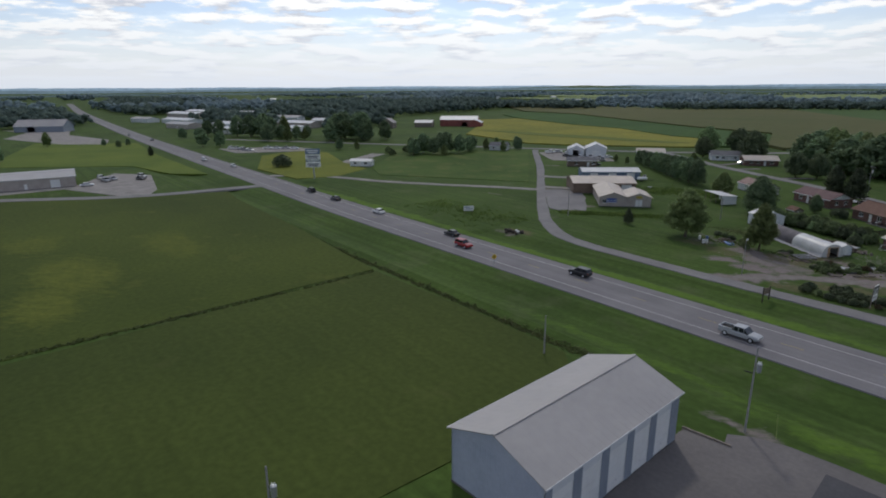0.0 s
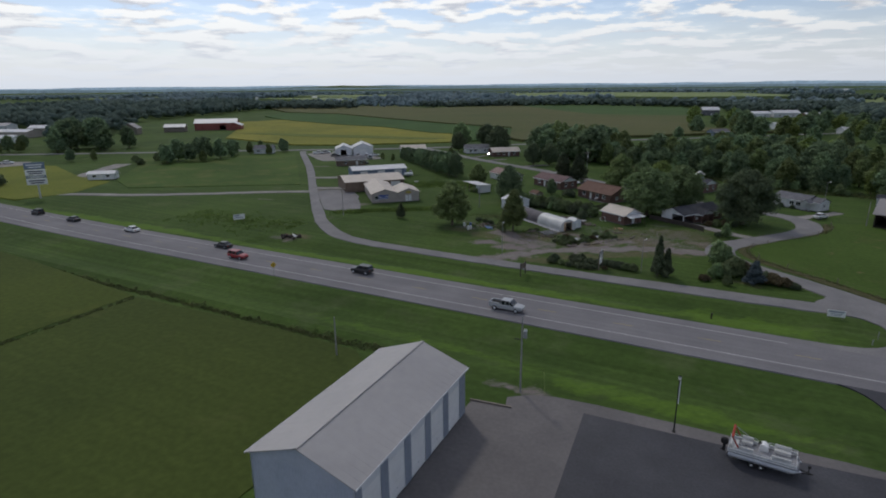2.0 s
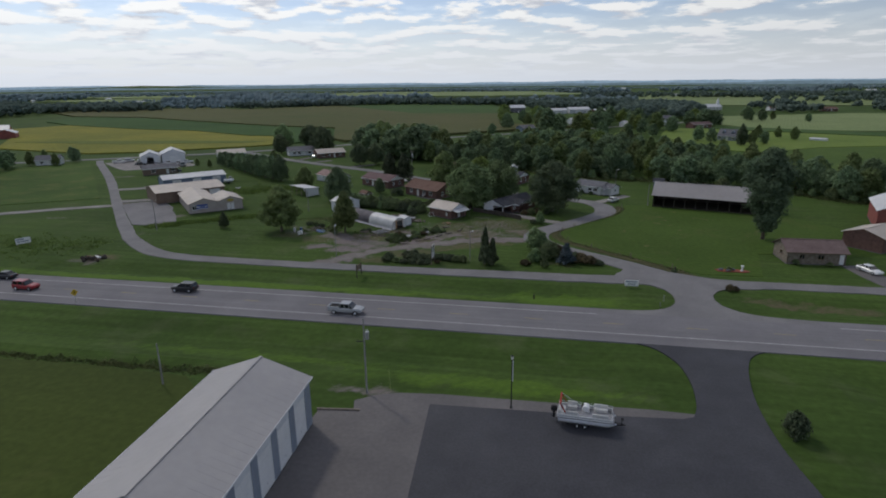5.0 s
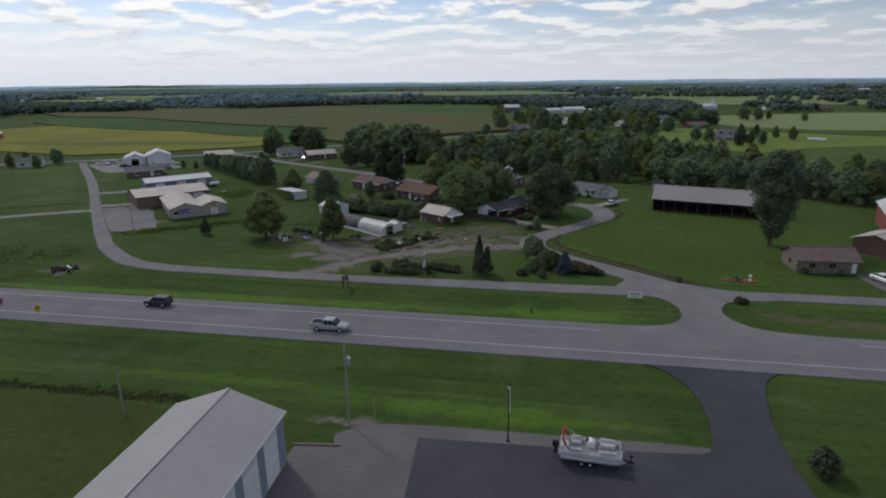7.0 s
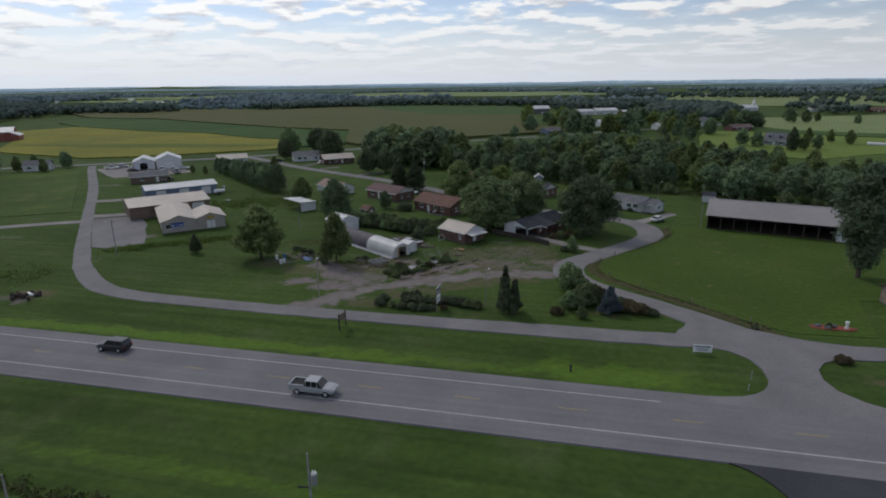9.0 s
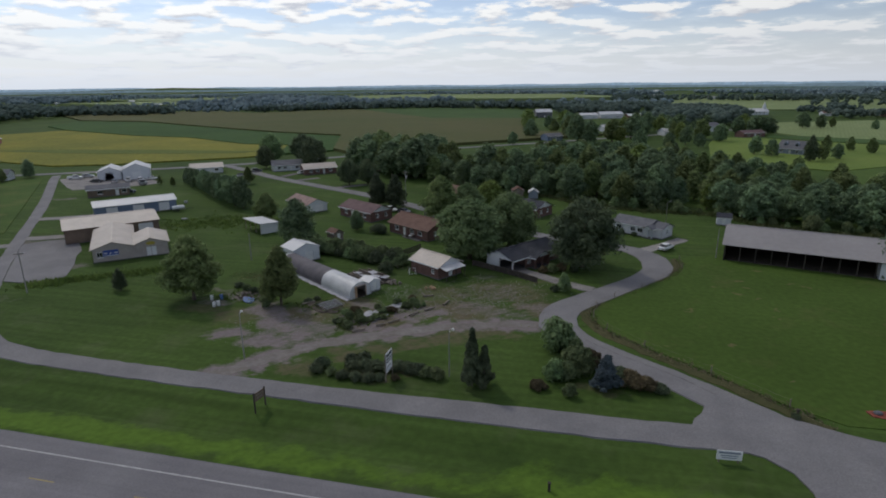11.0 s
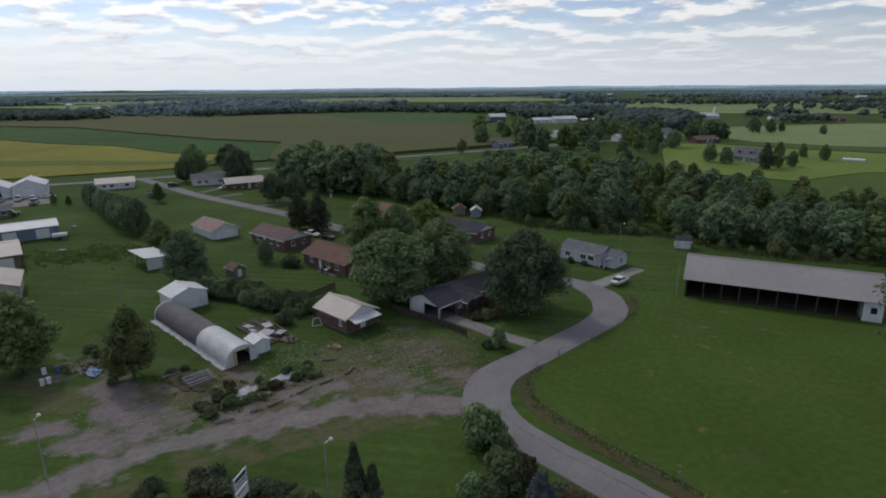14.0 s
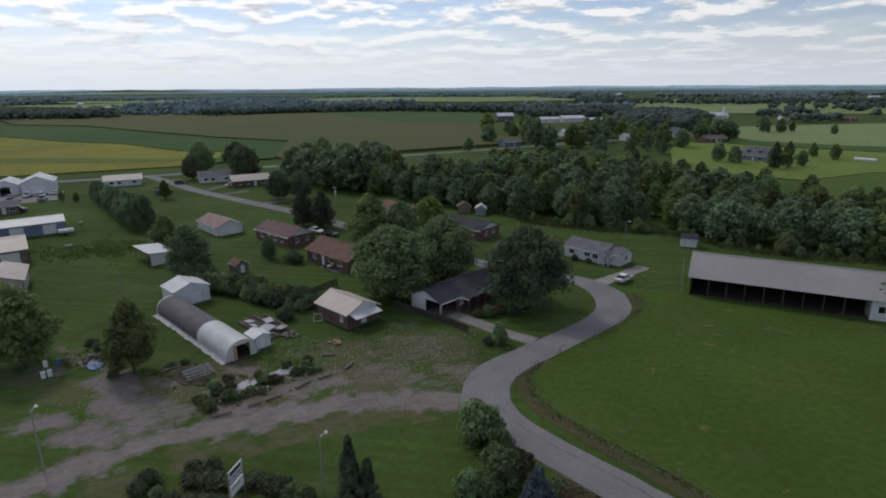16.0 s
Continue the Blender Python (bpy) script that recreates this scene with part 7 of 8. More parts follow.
ROAD_Z = 0.07
WHITE, SILVER, BLACK, RED, GREYC = (0.72, 0.72, 0.71), (0.36, 0.37, 0.38), (0.02, 0.021, 0.024), (0.3, 0.02, 0.025), (0.1, 0.11, 0.12)
car("pickup", "silver", SILVER, -31.9, 80.7, 0, "silver pickup truck on the near highway lane", "highway traffic")
car("suv", "black", BLACK, -64.3, 85.7, 180, "black estate car on the far highway lane", "highway traffic")
car("suv", "red", RED, -94.1, 82.0, 0, "dark red car on the highway", "highway traffic")
car("sedan", "black", BLACK, -103.8, 86.6, 180, "dark saloon car on the highway", "highway traffic")
car("sedan", "white", WHITE, -137.0, 86.8, 180, "white saloon car on the highway", "highway traffic")
car("sedan", "black", BLACK, -162.8, 87.0, 180, "dark saloon car far down the highway", "highway traffic")
car("suv", "black", BLACK, -181.5, 87.6, 179, "dark car far down the highway", "highway traffic")
car("sedan", "white", WHITE, -266.0, 90.6, 178, "pale car far down the highway", "highway traffic")
car("suv", "white", WHITE, -298.0, 87.5, -2, "white car far down the highway", "highway traffic")
car("sedan", "grey", GREYC, -440.0, 95.6, 176, "dark car at the far end of the highway", "highway traffic")
car("sedan", "grey", GREYC, -500.0, 93.0, -4, "dark car at the far end of the highway", "highway traffic")
car("sedan", "white", WHITE, 19.0, 178.6, 54, "white saloon car on a gravel drive", "parked cars")
car("sedan", "white", WHITE, 60.4, 115.8, -68, "white saloon car on a paved drive", "parked cars")
for k, (style, colour, rgb, x, y, a) in enumerate((
        ("pickup", "white", WHITE, -205, 241, 35), ("suv", "silver", SILVER, -203, 245.5, 35), ("sedan", "white", WHITE, -198.5, 249, 30), ("sedan", "black", BLACK, -189.5, 236, 20), ("sedan", "silver", SILVER, -181.5, 236.5, 120),
        ("pickup", "white", WHITE, -177.5, 239.5, 125), ("suv", "white", WHITE, -173.5, 241.5, 125), ("sedan", "silver", SILVER, -170, 238, 120), ("pickup", "silver", SILVER, -166.7, 235, 120), ("sedan", "white", WHITE, -171.5, 246, 40), ("suv", "black", BLACK, -158, 217.5, 40),
        ("sedan", "white", WHITE, -117.2, 271.5, 70), ("sedan", "white", WHITE, -55.4, 206.2, -25), ("sedan", "black", BLACK, -50.5, 204.0, -25), ("suv", "black", BLACK, -140, 273, 40),
        ("suv", "white", WHITE, -346, 118, 20), ("pickup", "white", WHITE, -341, 119, 30), ("pickup", "white", WHITE, -336, 121, 20), ("suv", "silver", SILVER, -331, 120, 25), ("suv", "white", WHITE, -327, 122, 20), ("pickup", "white", WHITE, -330, 134, 40), ("suv", "white", WHITE, -326, 138, 40), ("pickup", "silver", SILVER, -323, 142, 40), ("suv", "white", WHITE, -319, 146, 40), ("suv", "white", WHITE, -263.8, 36.6, 10), ("sedan", "silver", SILVER, -259, 40, 10), ("pickup", "silver", SILVER, -255.5, 36.8, 10), ("sedan", "black", BLACK, -252, 48.6, 20), ("suv", "silver", SILVER, -258.4, 50.5, 20), ("sedan", "white", WHITE, -248.2, 29.5, 80))):
    car(style, colour, rgb, x, y, a, {"pickup": "%s pickup truck parked in a yard", "suv": "%s car parked in a yard", "sedan": "%s saloon car parked in a yard"}[style] % colour, "parked cars")

# ---- the pontoon boat on its trailer ----
boat = thing("pontoon_boat", "white and silver pontoon boat parked on the blacktop", "boat", pose(4.6, 55.3, 0.05, 0, 0, -4))
for s in (-1, 1):
    bm = bmesh.new()
    tube(bm, (-2.95, s * 0.85, 0.78), (2.3, s * 0.85, 0.78), 0.32, n=14)
    tube(bm, (2.3, s * 0.85, 0.78), (3.1, s * 0.85, 0.92), 0.32, 0.06, n=14)
    part("pontoon", bm, M["aluminium"], boat, "round aluminium float", smooth=False)
bm = bmesh.new()
box(bm, -3.1, 2.9, -1.25, 1.25, 1.10, 1.20)
part("deck", bevelled(bm, 0.02), M["grey_carpet"], boat)
for x0, x1, y0, y1 in ((-3.0, 2.7, -1.24, -1.19), (-3.0, -0.6, 1.19, 1.24), (0.3, 2.7, 1.19, 1.24), (2.66, 2.71, -1.2, -0.4), (2.66, 2.71, 0.4, 1.2), (-3.02, -2.97, -1.2, -0.2)):
    bm = bmesh.new()
    box(bm, x0, x1, y0, y1, 1.22, 1.58)
    for q in range(4):
        xx, yy = x0 + (x1 - x0) * q / 3, y0 + (y1 - y0) * q / 3
        tube(bm, (xx, yy, 1.55), (xx, yy, 1.78), 0.018, n=5)
    panel = part("fence_panel", bm, M["white"], boat)
    bm = bmesh.new()
    if x1 - x0 > y1 - y0:
        tube(bm, (x0, (y0 + y1) / 2, 1.77), (x1, (y0 + y1) / 2, 1.77), 0.025, n=6)
        box(bm, x0 + 0.1, x1 - 0.1, y0 - 0.008, y1 + 0.008, 1.36, 1.44)
    else:
        tube(bm, ((x0 + x1) / 2, y0, 1.77), ((x0 + x1) / 2, y1, 1.77), 0.025, n=6)
    part("rail", bm, M["steel"], panel)
for x0, x1, y0, y1, back in ((-2.9, -2.2, -1.1, 0.6, "x"), (-2.1, -0.9, -1.15, -0.55, "y"), (0.6, 2.2, -1.15, -0.55, "y"), (0.8, 2.2, 0.55, 1.15, "Y"), (-2.0, -1.0, 0.55, 1.15, "Y")):
    bm = bmesh.new()
    box(bm, x0, x1, y0, y1, 1.21, 1.58)
    if back == "x":
        box(bm, x0, x0 + 0.18, y0, y1, 1.58, 1.98)
    elif back == "y":
        box(bm, x0, x1, y0, y0 + 0.16, 1.58, 1.95)
    else:
        box(bm, x0, x1, y1 - 0.16, y1, 1.58, 1.95)
    part("seat", bevelled(bm, 0.04), M["vinyl"], boat)
bm = bmesh.new()
prism(bm, [(-0.45, 1.21), (0.35, 1.21), (0.25, 1.75), (-0.05, 1.92), (-0.35, 1.85)], 0.3, 1.1)
con = part("console", bm, M["white"], boat)
bm = bmesh.new()
tube(bm, (-0.42, 0.7, 1.80), (-0.47, 0.7, 1.86), 0.19, n=14)
part("steering_wheel", bm, M["black"], con)
bm = bmesh.new()
tube(bm, (-2.2, -1.1, 1.75), (-2.75, -1.1, 2.75), 0.08, 0.10, n=8)
tube(bm, (-2.2, 1.1, 1.75), (-2.75, 1.1, 2.75), 0.05, n=6)
tube(bm, (-2.75, -1.15, 2.75), (-2.75, 1.15, 2.75), 0.11, n=10)
part("canopy", bm, M["red_cloth"], boat, "folded red canvas canopy")
bm = bmesh.new()
for s in (-1, 1):
    tube(bm, (-1.2, s * 1.18, 1.75), (-2.7, s * 1.16, 2.7), 0.025, n=6)
part("canopy_frame", bm, M["steel"], boat)
bm = bmesh.new()
box(bm, -3.75, -3.1, -0.22, 0.22, 1.15, 1.75)
mot = part("outboard_motor", bevelled(bm, 0.08, 2), M["black"], boat, "black outboard motor")
bm = bmesh.new()
box(bm, -3.55, -3.3, -0.08, 0.08, 0.35, 1.15)
box(bm, -3.75, -3.3, -0.03, 0.03, 0.45, 0.52)
part("drive_leg", bm, M["black"], mot)
trailer = thing("boat_trailer", "dark steel boat trailer under the pontoon boat", "trailer", pose(4.6, 55.3, 0.05, 0, 0, -4))
bm = bmesh.new()
for s in (-1, 1):
    box(bm, -2.6, 2.6, s * 0.45 - 0.05, s * 0.45 + 0.05, 0.38, 0.50)
for xx in (-2.4, -0.6, 0.8, 2.4):
    box(bm, xx - 0.05, xx + 0.05, -1.05, 1.05, 0.36, 0.46)
tube(bm, (2.5, 0.4, 0.44), (4.1, 0, 0.46), 0.05, n=6)
tube(bm, (2.5, -0.4, 0.44), (4.1, 0, 0.46), 0.05, n=6)
part("frame", bm, M["black"], trailer)
for xx in (-0.9, -0.1):
    for s in (-1, 1):
        bm = bmesh.new()
        tube(bm, (xx, s * 0.95, 0.30), (xx, s * 1.13, 0.30), 0.30, n=16)
        w = part("wheel", bm, M["black"], trailer)
        bm = bmesh.new()
        tube(bm, (xx, s * 1.131, 0.30), (xx, s * 1.145, 0.30), 0.11, n=12)
        part("rim", bm, M["white"], w)
bm = bmesh.new()
tube(bm, (3.7, 0, 0.4), (3.7, 0, 1.1), 0.04, n=6)
box(bm, 3.6, 3.85, -0.08, 0.08, 1.05, 1.25)
part("winch_post", bm, M["black"], trailer)


# ---- poles and lamps ----
def utility_pole(x, y, h, label, arm=0.0, turn=0.0, transformer=False, lamp=False):
    ob = thing("utility_pole", label, "pole", pose(x, y, ground_height(x, y) + 0.02, 0, 0, turn))
    bm = bmesh.new()
    tube(bm, (0, 0, -0.4), (0, 0, h), 0.075 if lamp else 0.12, 0.05 if lamp else 0.075, n=10)
    part("shaft", bm, M["pole_wood"], ob)
    if arm:
        bm = bmesh.new()
        box(bm, -arm / 2, arm / 2, 0.10, 0.20, h - 0.75, h - 0.63)
        for s in (-1, 1):
            tube(bm, (s * arm * 0.35, 0.15, h - 0.7), (0, 0.14, h - 1.3), 0.02, n=5)
        a = part("crossarm", bm, M["wood"], ob)
        for f in (-0.46, -0.2, 0.2, 0.46):
            bm = bmesh.new()
            tube(bm, (f * arm, 0.15, h - 0.63), (f * arm, 0.15, h - 0.45), 0.05, 0.035, n=8)
            part("insulator", bm, M["lamp_glass"], a)
    if transformer:
        bm = bmesh.new()
        tube(bm, (0.38, 0, h - 2.6), (0.38, 0, h - 1.7), 0.24, n=14)
        tube(bm, (0.38, 0, h - 1.7), (0.38, 0, h - 1.62), 0.26, 0.16, n=14)
        tube(bm, (0.1, 0, h - 2.0), (0.3, 0, h - 2.0), 0.04, n=6)
        t = part("transformer", bm, M["steel"], ob, "grey transformer can")
        bm = bmesh.new()
        for s in (-0.1, 0.1):
            tube(bm, (0.38 + s, 0, h - 1.63), (0.38 + s, 0, h - 1.4), 0.035, n=6)
        part("bushing", bm, M["lamp_glass"], t)
        bm = bmesh.new()
        box(bm, -0.9, 0.05, -0.05, 0.05, h - 2.9, h - 2.82)
        part("bracket", bm, M["black"], ob)
    if lamp:
        bm = bmesh.new()
        tube(bm, (0, 0, h - 0.25), (0.7, 0, h + 0.05), 0.03, n=6)
        part("bracket", bm, M["steel"], ob)
        bm = bmesh.new()
        tube(bm, (0.75, 0, h + 0.08), (0.75, 0, h - 0.12), 0.10, 0.20, n=10)
        part("lamp_head", bm, M["lamp_glass"], ob, "pale yard lamp head")
    return ob


utility_pole(-20.9, 57.6, 9.7, "grey wooden utility pole with a transformer", transformer=True, turn=10, arm=0.0)
utility_pole(-46.6, 55.2, 5.6, "thin weathered utility pole behind the storage building")
utility_pole(-35.3, 11.9, 9.2, "utility pole with a transformer in the meadow", transformer=True, turn=60)
utility_pole(-99.5, 125.6, 8.2, "wooden utility pole before the beige shop", arm=1.6, turn=40)
utility_pole(-53.9, 217.0, 10.8, "tall utility pole with a crossarm by the street", arm=2.4, turn=-30, transformer=True)
utility_pole(28.5, 173.9, 6.4, "thin pole beside the open barn")
utility_pole(-16.0, 111.6, 6.4, "slim pole with a yard lamp on the nursery lawn", lamp=True, turn=60)
utility_pole(-44.8, 110.2, 6.9, "slim pole with a yard lamp beside the dirt drive", lamp=True, turn=100)
utility_pole(-69.5, 152.6, 6.0, "thin pole in the back lawn")
utility_pole(22.0, 203.0, 6.5, "slim pole at the wood's edge", lamp=True)
lot = thing("lot_lamp", "black lot lamp post with a pale head", "lamp post", pose(-3.6, 57.2, 0))
bm = bmesh.new()
tube(bm, (0, 0, -0.2), (0, 0, 6.1), 0.075, 0.055, n=10)
box(bm, -0.16, 0.16, -0.16, 0.16, 0, 0.12)
part("post", bm, M["black"], lot)
bm = bmesh.new()
tube(bm, (0.10, -0.05, 3.4), (0.10, -0.05, 6.0), 0.045, n=8)
part("conduit", bm, M["white"], lot)
bm = bmesh.new()
tube(bm, (0, 0, 6.1), (0, 0, 6.5), 0.12, 0.17, n=12)
h_ = part("lamp_head", bm, M["lamp_glass"], lot)
bm = bmesh.new()
tube(bm, (0, 0, 6.5), (0, 0, 6.6), 0.19, 0.05, n=12)
part("cap", bm, M["black"], h_)
bm = bmesh.new()
tube(bm, (-18.2, 58.6, -0.2), (-18.7, 59.6, 2.2), 0.022, n=6)
solo("guy_marker", bm, material("yellow_plastic", (0.26, 0.30, 0.10), rough=0.5), "yellow-green plastic sleeve on a pole guy wire", "guy wire")

# ---- signs ----
def bars(parent, m, rows, mat, depth=0.012):
    """Unreadable lettering as plain bars: rows of (x0, x1, z0, z1)."""
    for x0, x1, z0, z1 in rows:
        bm = bmesh.new()
        box(bm, x0, x1, -depth, 0.0, z0, z1, m)
        part("lettering", bm, mat, parent)


nur = thing("nursery_sign", "tall two-sided white nursery sign with grey lettering bars", "sign", pose(-23.5, 109.6, 0, 0, 0, 87))
for s in (-1.12, 1.12):
    bm = bmesh.new()
    box(bm, s - 0.06, s + 0.06, -0.06, 0.06, -0.3, 3.7)
    part("post", bm, M["wood"], nur)
bm = bmesh.new()
box(bm, -1.06, 1.06, -0.05, 0.05, 2.2, 3.65)
board = part("board", bevelled(bm, 0.015), M["white"], nur)
bars(board, pose(0, -0.051, 0), [(-0.86, 0.86, 3.12, 3.52), (-0.98, 0.98, 2.3, 2.42)], M["sign_grey"])
word = new("lettering", bpy.data.curves.new("lettering", "FONT"))
word.data.body, word.data.size, word.data.align_x, word.data.extrude = "NURSERY", 0.50, "CENTER", 0.006
word.data.materials.append(M["sign_grey"])
word.parent = board
word.matrix_local = pose(0, -0.058, 2.6, 90, 0, 0)
bm = bmesh.new()
box(bm, -1.06, 1.06, -0.05, 0.05, 1.0, 2.1)
board = part("board", bevelled(bm, 0.015), M["white"], nur)
bars(board, pose(0, -0.051, 0), [(-0.7, 0.5, 1.7, 1.80)], M["sign_grey"])

ws = thing("wooden_sign", "brown wooden roadside sign on two posts", "sign", pose(-36.1, 99.6, ground_height(-36, 99.6), 0, 0, 78))
for s in (-0.85, 0.85):
    bm = bmesh.new()
    box(bm, s - 0.07, s + 0.07, -0.07, 0.07, -0.4, 2.5)
    part("post", bm, M["dark_wood"], ws)
bm = bmesh.new()
box(bm, -0.8, 0.8, -0.04, 0.04, 1.3, 2.35)
b_ = part("board", bevelled(bm, 0.01), M["brown_wall"], ws)
bars(b_, pose(0, -0.041, 0), [(-0.6, 0.6, 1.95, 2.1), (-0.5, 0.5, 1.6, 1.75)], M["wood"])

js = thing("low_sign", "low white sign with blue lettering at the junction", "sign", pose(14.9, 100.5, ground_height(15, 100.5), 0, 0, 4))
for s in (-0.9, 0.9):
    bm = bmesh.new()
    box(bm, s - 0.05, s + 0.05, 0.05, 0.15, -0.4, 1.35)
    part("post", bm, M["wood"], js)
bm = bmesh.new()
box(bm, -1.2, 1.2, -0.03, 0.04, 0.35, 1.4)
b_ = part("board", bevelled(bm, 0.012), M["white"], js)
bars(b_, pose(0, -0.031, 0), [(-1.0, 1.0, 1.05, 1.28), (-0.8, 0.8, 0.78, 0.9), (-0.7, 0.7, 0.55, 0.66)], M["trim"])

fs = thing("field_sign", "white panel sign with blue lettering leaning in the weeds", "sign", pose(-120.3, 106.8, ground_height(-120, 107), 0, 0, 60))
for s in (-1.2, 1.2):
    bm = bmesh.new()
    box(bm, s - 0.05, s + 0.05, 0.05, 0.15, -0.4, 2.0)
    part("post", bm, M["wood"], fs)
bm = bmesh.new()
box(bm, -1.5, 1.5, -0.03, 0.04, 0.8, 2.2)
b_ = part("board", bevelled(bm, 0.012), M["white"], fs)
bars(b_, pose(0, -0.031, 0), [(-1.3, 0.2, 1.7, 2.0), (-1.2, 1.1, 1.2, 1.45)], M["trim"])

bb = thing("billboard", "tall roadside billboard of stacked pale blue and white panels", "billboard", pose(-208.5, 102.5, 0, 0, 0, 52))
bm = bmesh.new()
tube(bm, (0, 0.3, -0.5), (0, 0.3, 11.5), 0.28, n=12)
part("post", bm, M["steel"], bb)
for z0, z1, mat_ in ((4.6, 6.6, "white"), (6.75, 7.6, "trim"), (7.75, 9.6, "white"), (9.75, 11.9, "blue_wall")):
    bm = bmesh.new()
    box(bm, -2.9, 2.9, -0.15, 0.12, z0, z1)
    p_ = part("panel", bevelled(bm, 0.03), M[mat_], bb)
    bars(p_, pose(0, -0.152, 0), [(-2.3, 2.3, z0 + 0.55 * (z1 - z0), z0 + 0.75 * (z1 - z0)), (-1.8, 1.9, z0 + 0.2 * (z1 - z0), z0 + 0.38 * (z1 - z0))], M["sign_grey" if mat_ == "white" else "white"])

ysn = thing("road_sign", "small yellow and black diamond road sign on a post", "road sign", pose(-79.0, 77.0, ground_height(-79, 77), 0, 0, 60))
bm = bmesh.new()
box(bm, -0.03, 0.03, -0.03, 0.03, -0.4, 2.6)
part("post", bm, M["steel"], ysn)
bm = bmesh.new()
box(bm, -0.42, 0.42, -0.05, -0.032, -0.42, 0.42, pose(0, 0, 2.2, 0, 45, 0))
pl_ = part("plate", bm, material("yellow_sign_paint", (0.55, 0.36, 0.02), rough=0.5), ysn)
bm = bmesh.new()
box(bm, -0.06, 0.06, -0.06, -0.052, 1.95, 2.4)
part("symbol", bm, M["black"], pl_)


def marker_post(x, y, h, mat, label, w=0.05):
    bm = bmesh.new()
    box(bm, -w, w, -w, w, -0.3, h)
    box(bm, -w * 1.3, w * 1.3, -w * 1.3, w * 1.3, h, h + 0.06)
    solo("marker_post", bm, mat, label, "marker post", pose(x, y, ground_height(x, y)), group="marker posts")


marker_post(-2.2, 93.0, 0.9, M["dark_wood"], "dark marker post in the roadside grass", 0.12)
marker_post(19.4, 94.6, 1.0, M["steel"], "thin pale marker post at the junction")
marker_post(18.3, 91.6, 0.8, M["steel"], "thin pale marker post at the junction")
marker_post(24.2, 110.6, 1.1, M["dark_wood"], "dark marker post at the street corner", 0.12)

# ---- the nursery ----
gh = thing("greenhouse", "half-round greenhouse, white film in front and dark shade cloth behind", "greenhouse", pose(-48.35, 143.4, 0, 0, 0, 145.8))
GW, GHT, GL = 2.25, 2.75, 25.6


def arch(t, w, h):
    a = math.pi * t
    return (-w * math.cos(a), 0.55 + (h - 0.55) * math.sin(a) ** 0.85)


def arch_skin(x0, x1, w, h, thick, n=18):
    bm = bmesh.new()
    out = [arch(i / n, w, h) for i in range(n + 1)]
    inn = [arch(i / n, w - thick, h - thick) for i in range(n + 1)]
    ring = [(-w, 0.0)] + out + [(w, 0.0), (w - thick, 0.0)] + inn[::-1] + [(-w + thick, 0.0)]
    rings = [[bm.verts.new((x, y, z)) for y, z in ring] for x in (x0, x1)]
    m_ = len(ring)
    for i in range(m_):
        bm.faces.new((rings[0][i], rings[0][(i + 1) % m_], rings[1][(i + 1) % m_], rings[1][i]))
    for k in range(len(out) + 1):
        a, b = k, k + 1
        c, d = m_ - 2 - k, m_ - 1 - k
        for r in rings:
            bm.faces.new((r[a], r[b], r[c], r[d]))
    bmesh.ops.recalc_face_normals(bm, faces=bm.faces[:])
    return bm


part("film", arch_skin(-GL / 2, -3.2, GW + 0.05, GHT + 0.05, 0.03), M["poly"], gh, "milky white plastic film", smooth=False)
part("shade_cloth", arch_skin(-3.2, GL / 2 - 0.3, GW, GHT, 0.03), M["shade_cloth"], gh, "dark woven shade cloth")
part("end_film", arch_skin(GL / 2 - 0.3, GL / 2, GW + 0.03, GHT + 0.03, 0.04), M["poly"], gh)
for k in range(14):
    bm = bmesh.new()
    xx = -GL / 2 + 0.2 + k * (GL - 0.4) / 13
    pts = [arch(i / 12, GW - 0.07, GHT - 0.07) for i in range(13)]
    for a, b in zip(pts, pts[1:]):
        tube(bm, (xx, *a), (xx, *b), 0.03, n=5, caps=False)
    part("hoop", bm, M["steel"], gh)
bm = bmesh.new()
n_ = 16
for i in range(n_):
    a, b = arch(i / n_, GW, GHT), arch((i + 1) / n_, GW, GHT)
    ya, yb = a[0], b[0]
    lo = 2.05 if -1.15 < (ya + yb) / 2 < 0.75 else 0.0
    vs = [(-GL / 2 + 0.05, ya, lo), (-GL / 2 + 0.05, yb, lo), (-GL / 2 + 0.05, yb, max(lo, b[1])), (-GL / 2 + 0.05, ya, max(lo, a[1]))]
    f_ = [bm.verts.new(v) for v in vs] + [bm.verts.new((v[0] + 0.05, v[1], v[2])) for v in vs]
    for q in ((0, 1, 2, 3), (7, 6, 5, 4), (0, 4, 5, 1), (1, 5, 6, 2), (2, 6, 7, 3), (3, 7, 4, 0)):
        bm.faces.new([f_[j] for j in q])
bmesh.ops.remove_doubles(bm, verts=bm.verts[:], dist=0.001)
bmesh.ops.recalc_face_normals(bm, faces=bm.faces[:])
part("end_wall", bm, M["poly"], gh)
bm = bmesh.new()
box(bm, -GL / 2 - 0.02, -GL / 2 + 0.02, 0.72, 1.2, 0.05, 2.05)
part("door_board", bm, M["new_wood"], gh, "raw plywood door board")
bm = bmesh.new()
box(bm, -GL / 2 - 0.02, -GL / 2 + 0.02, -1.25, -1.12, 0.05, 2.05)
box(bm, -GL / 2 - 0.02, -GL / 2 + 0.02, -1.25, 1.2, 2.05, 2.17)
part("door_frame", bm, M["new_wood"], gh)
bm = bmesh.new()
box(bm, -GL / 2 + 0.1, GL / 2 - 0.1, -GW + 0.1, GW - 0.1, -0.3, 0.04)
part("floor", bm, M["soil"], gh)
rng_s = random.Random(5)
bm = bmesh.new()
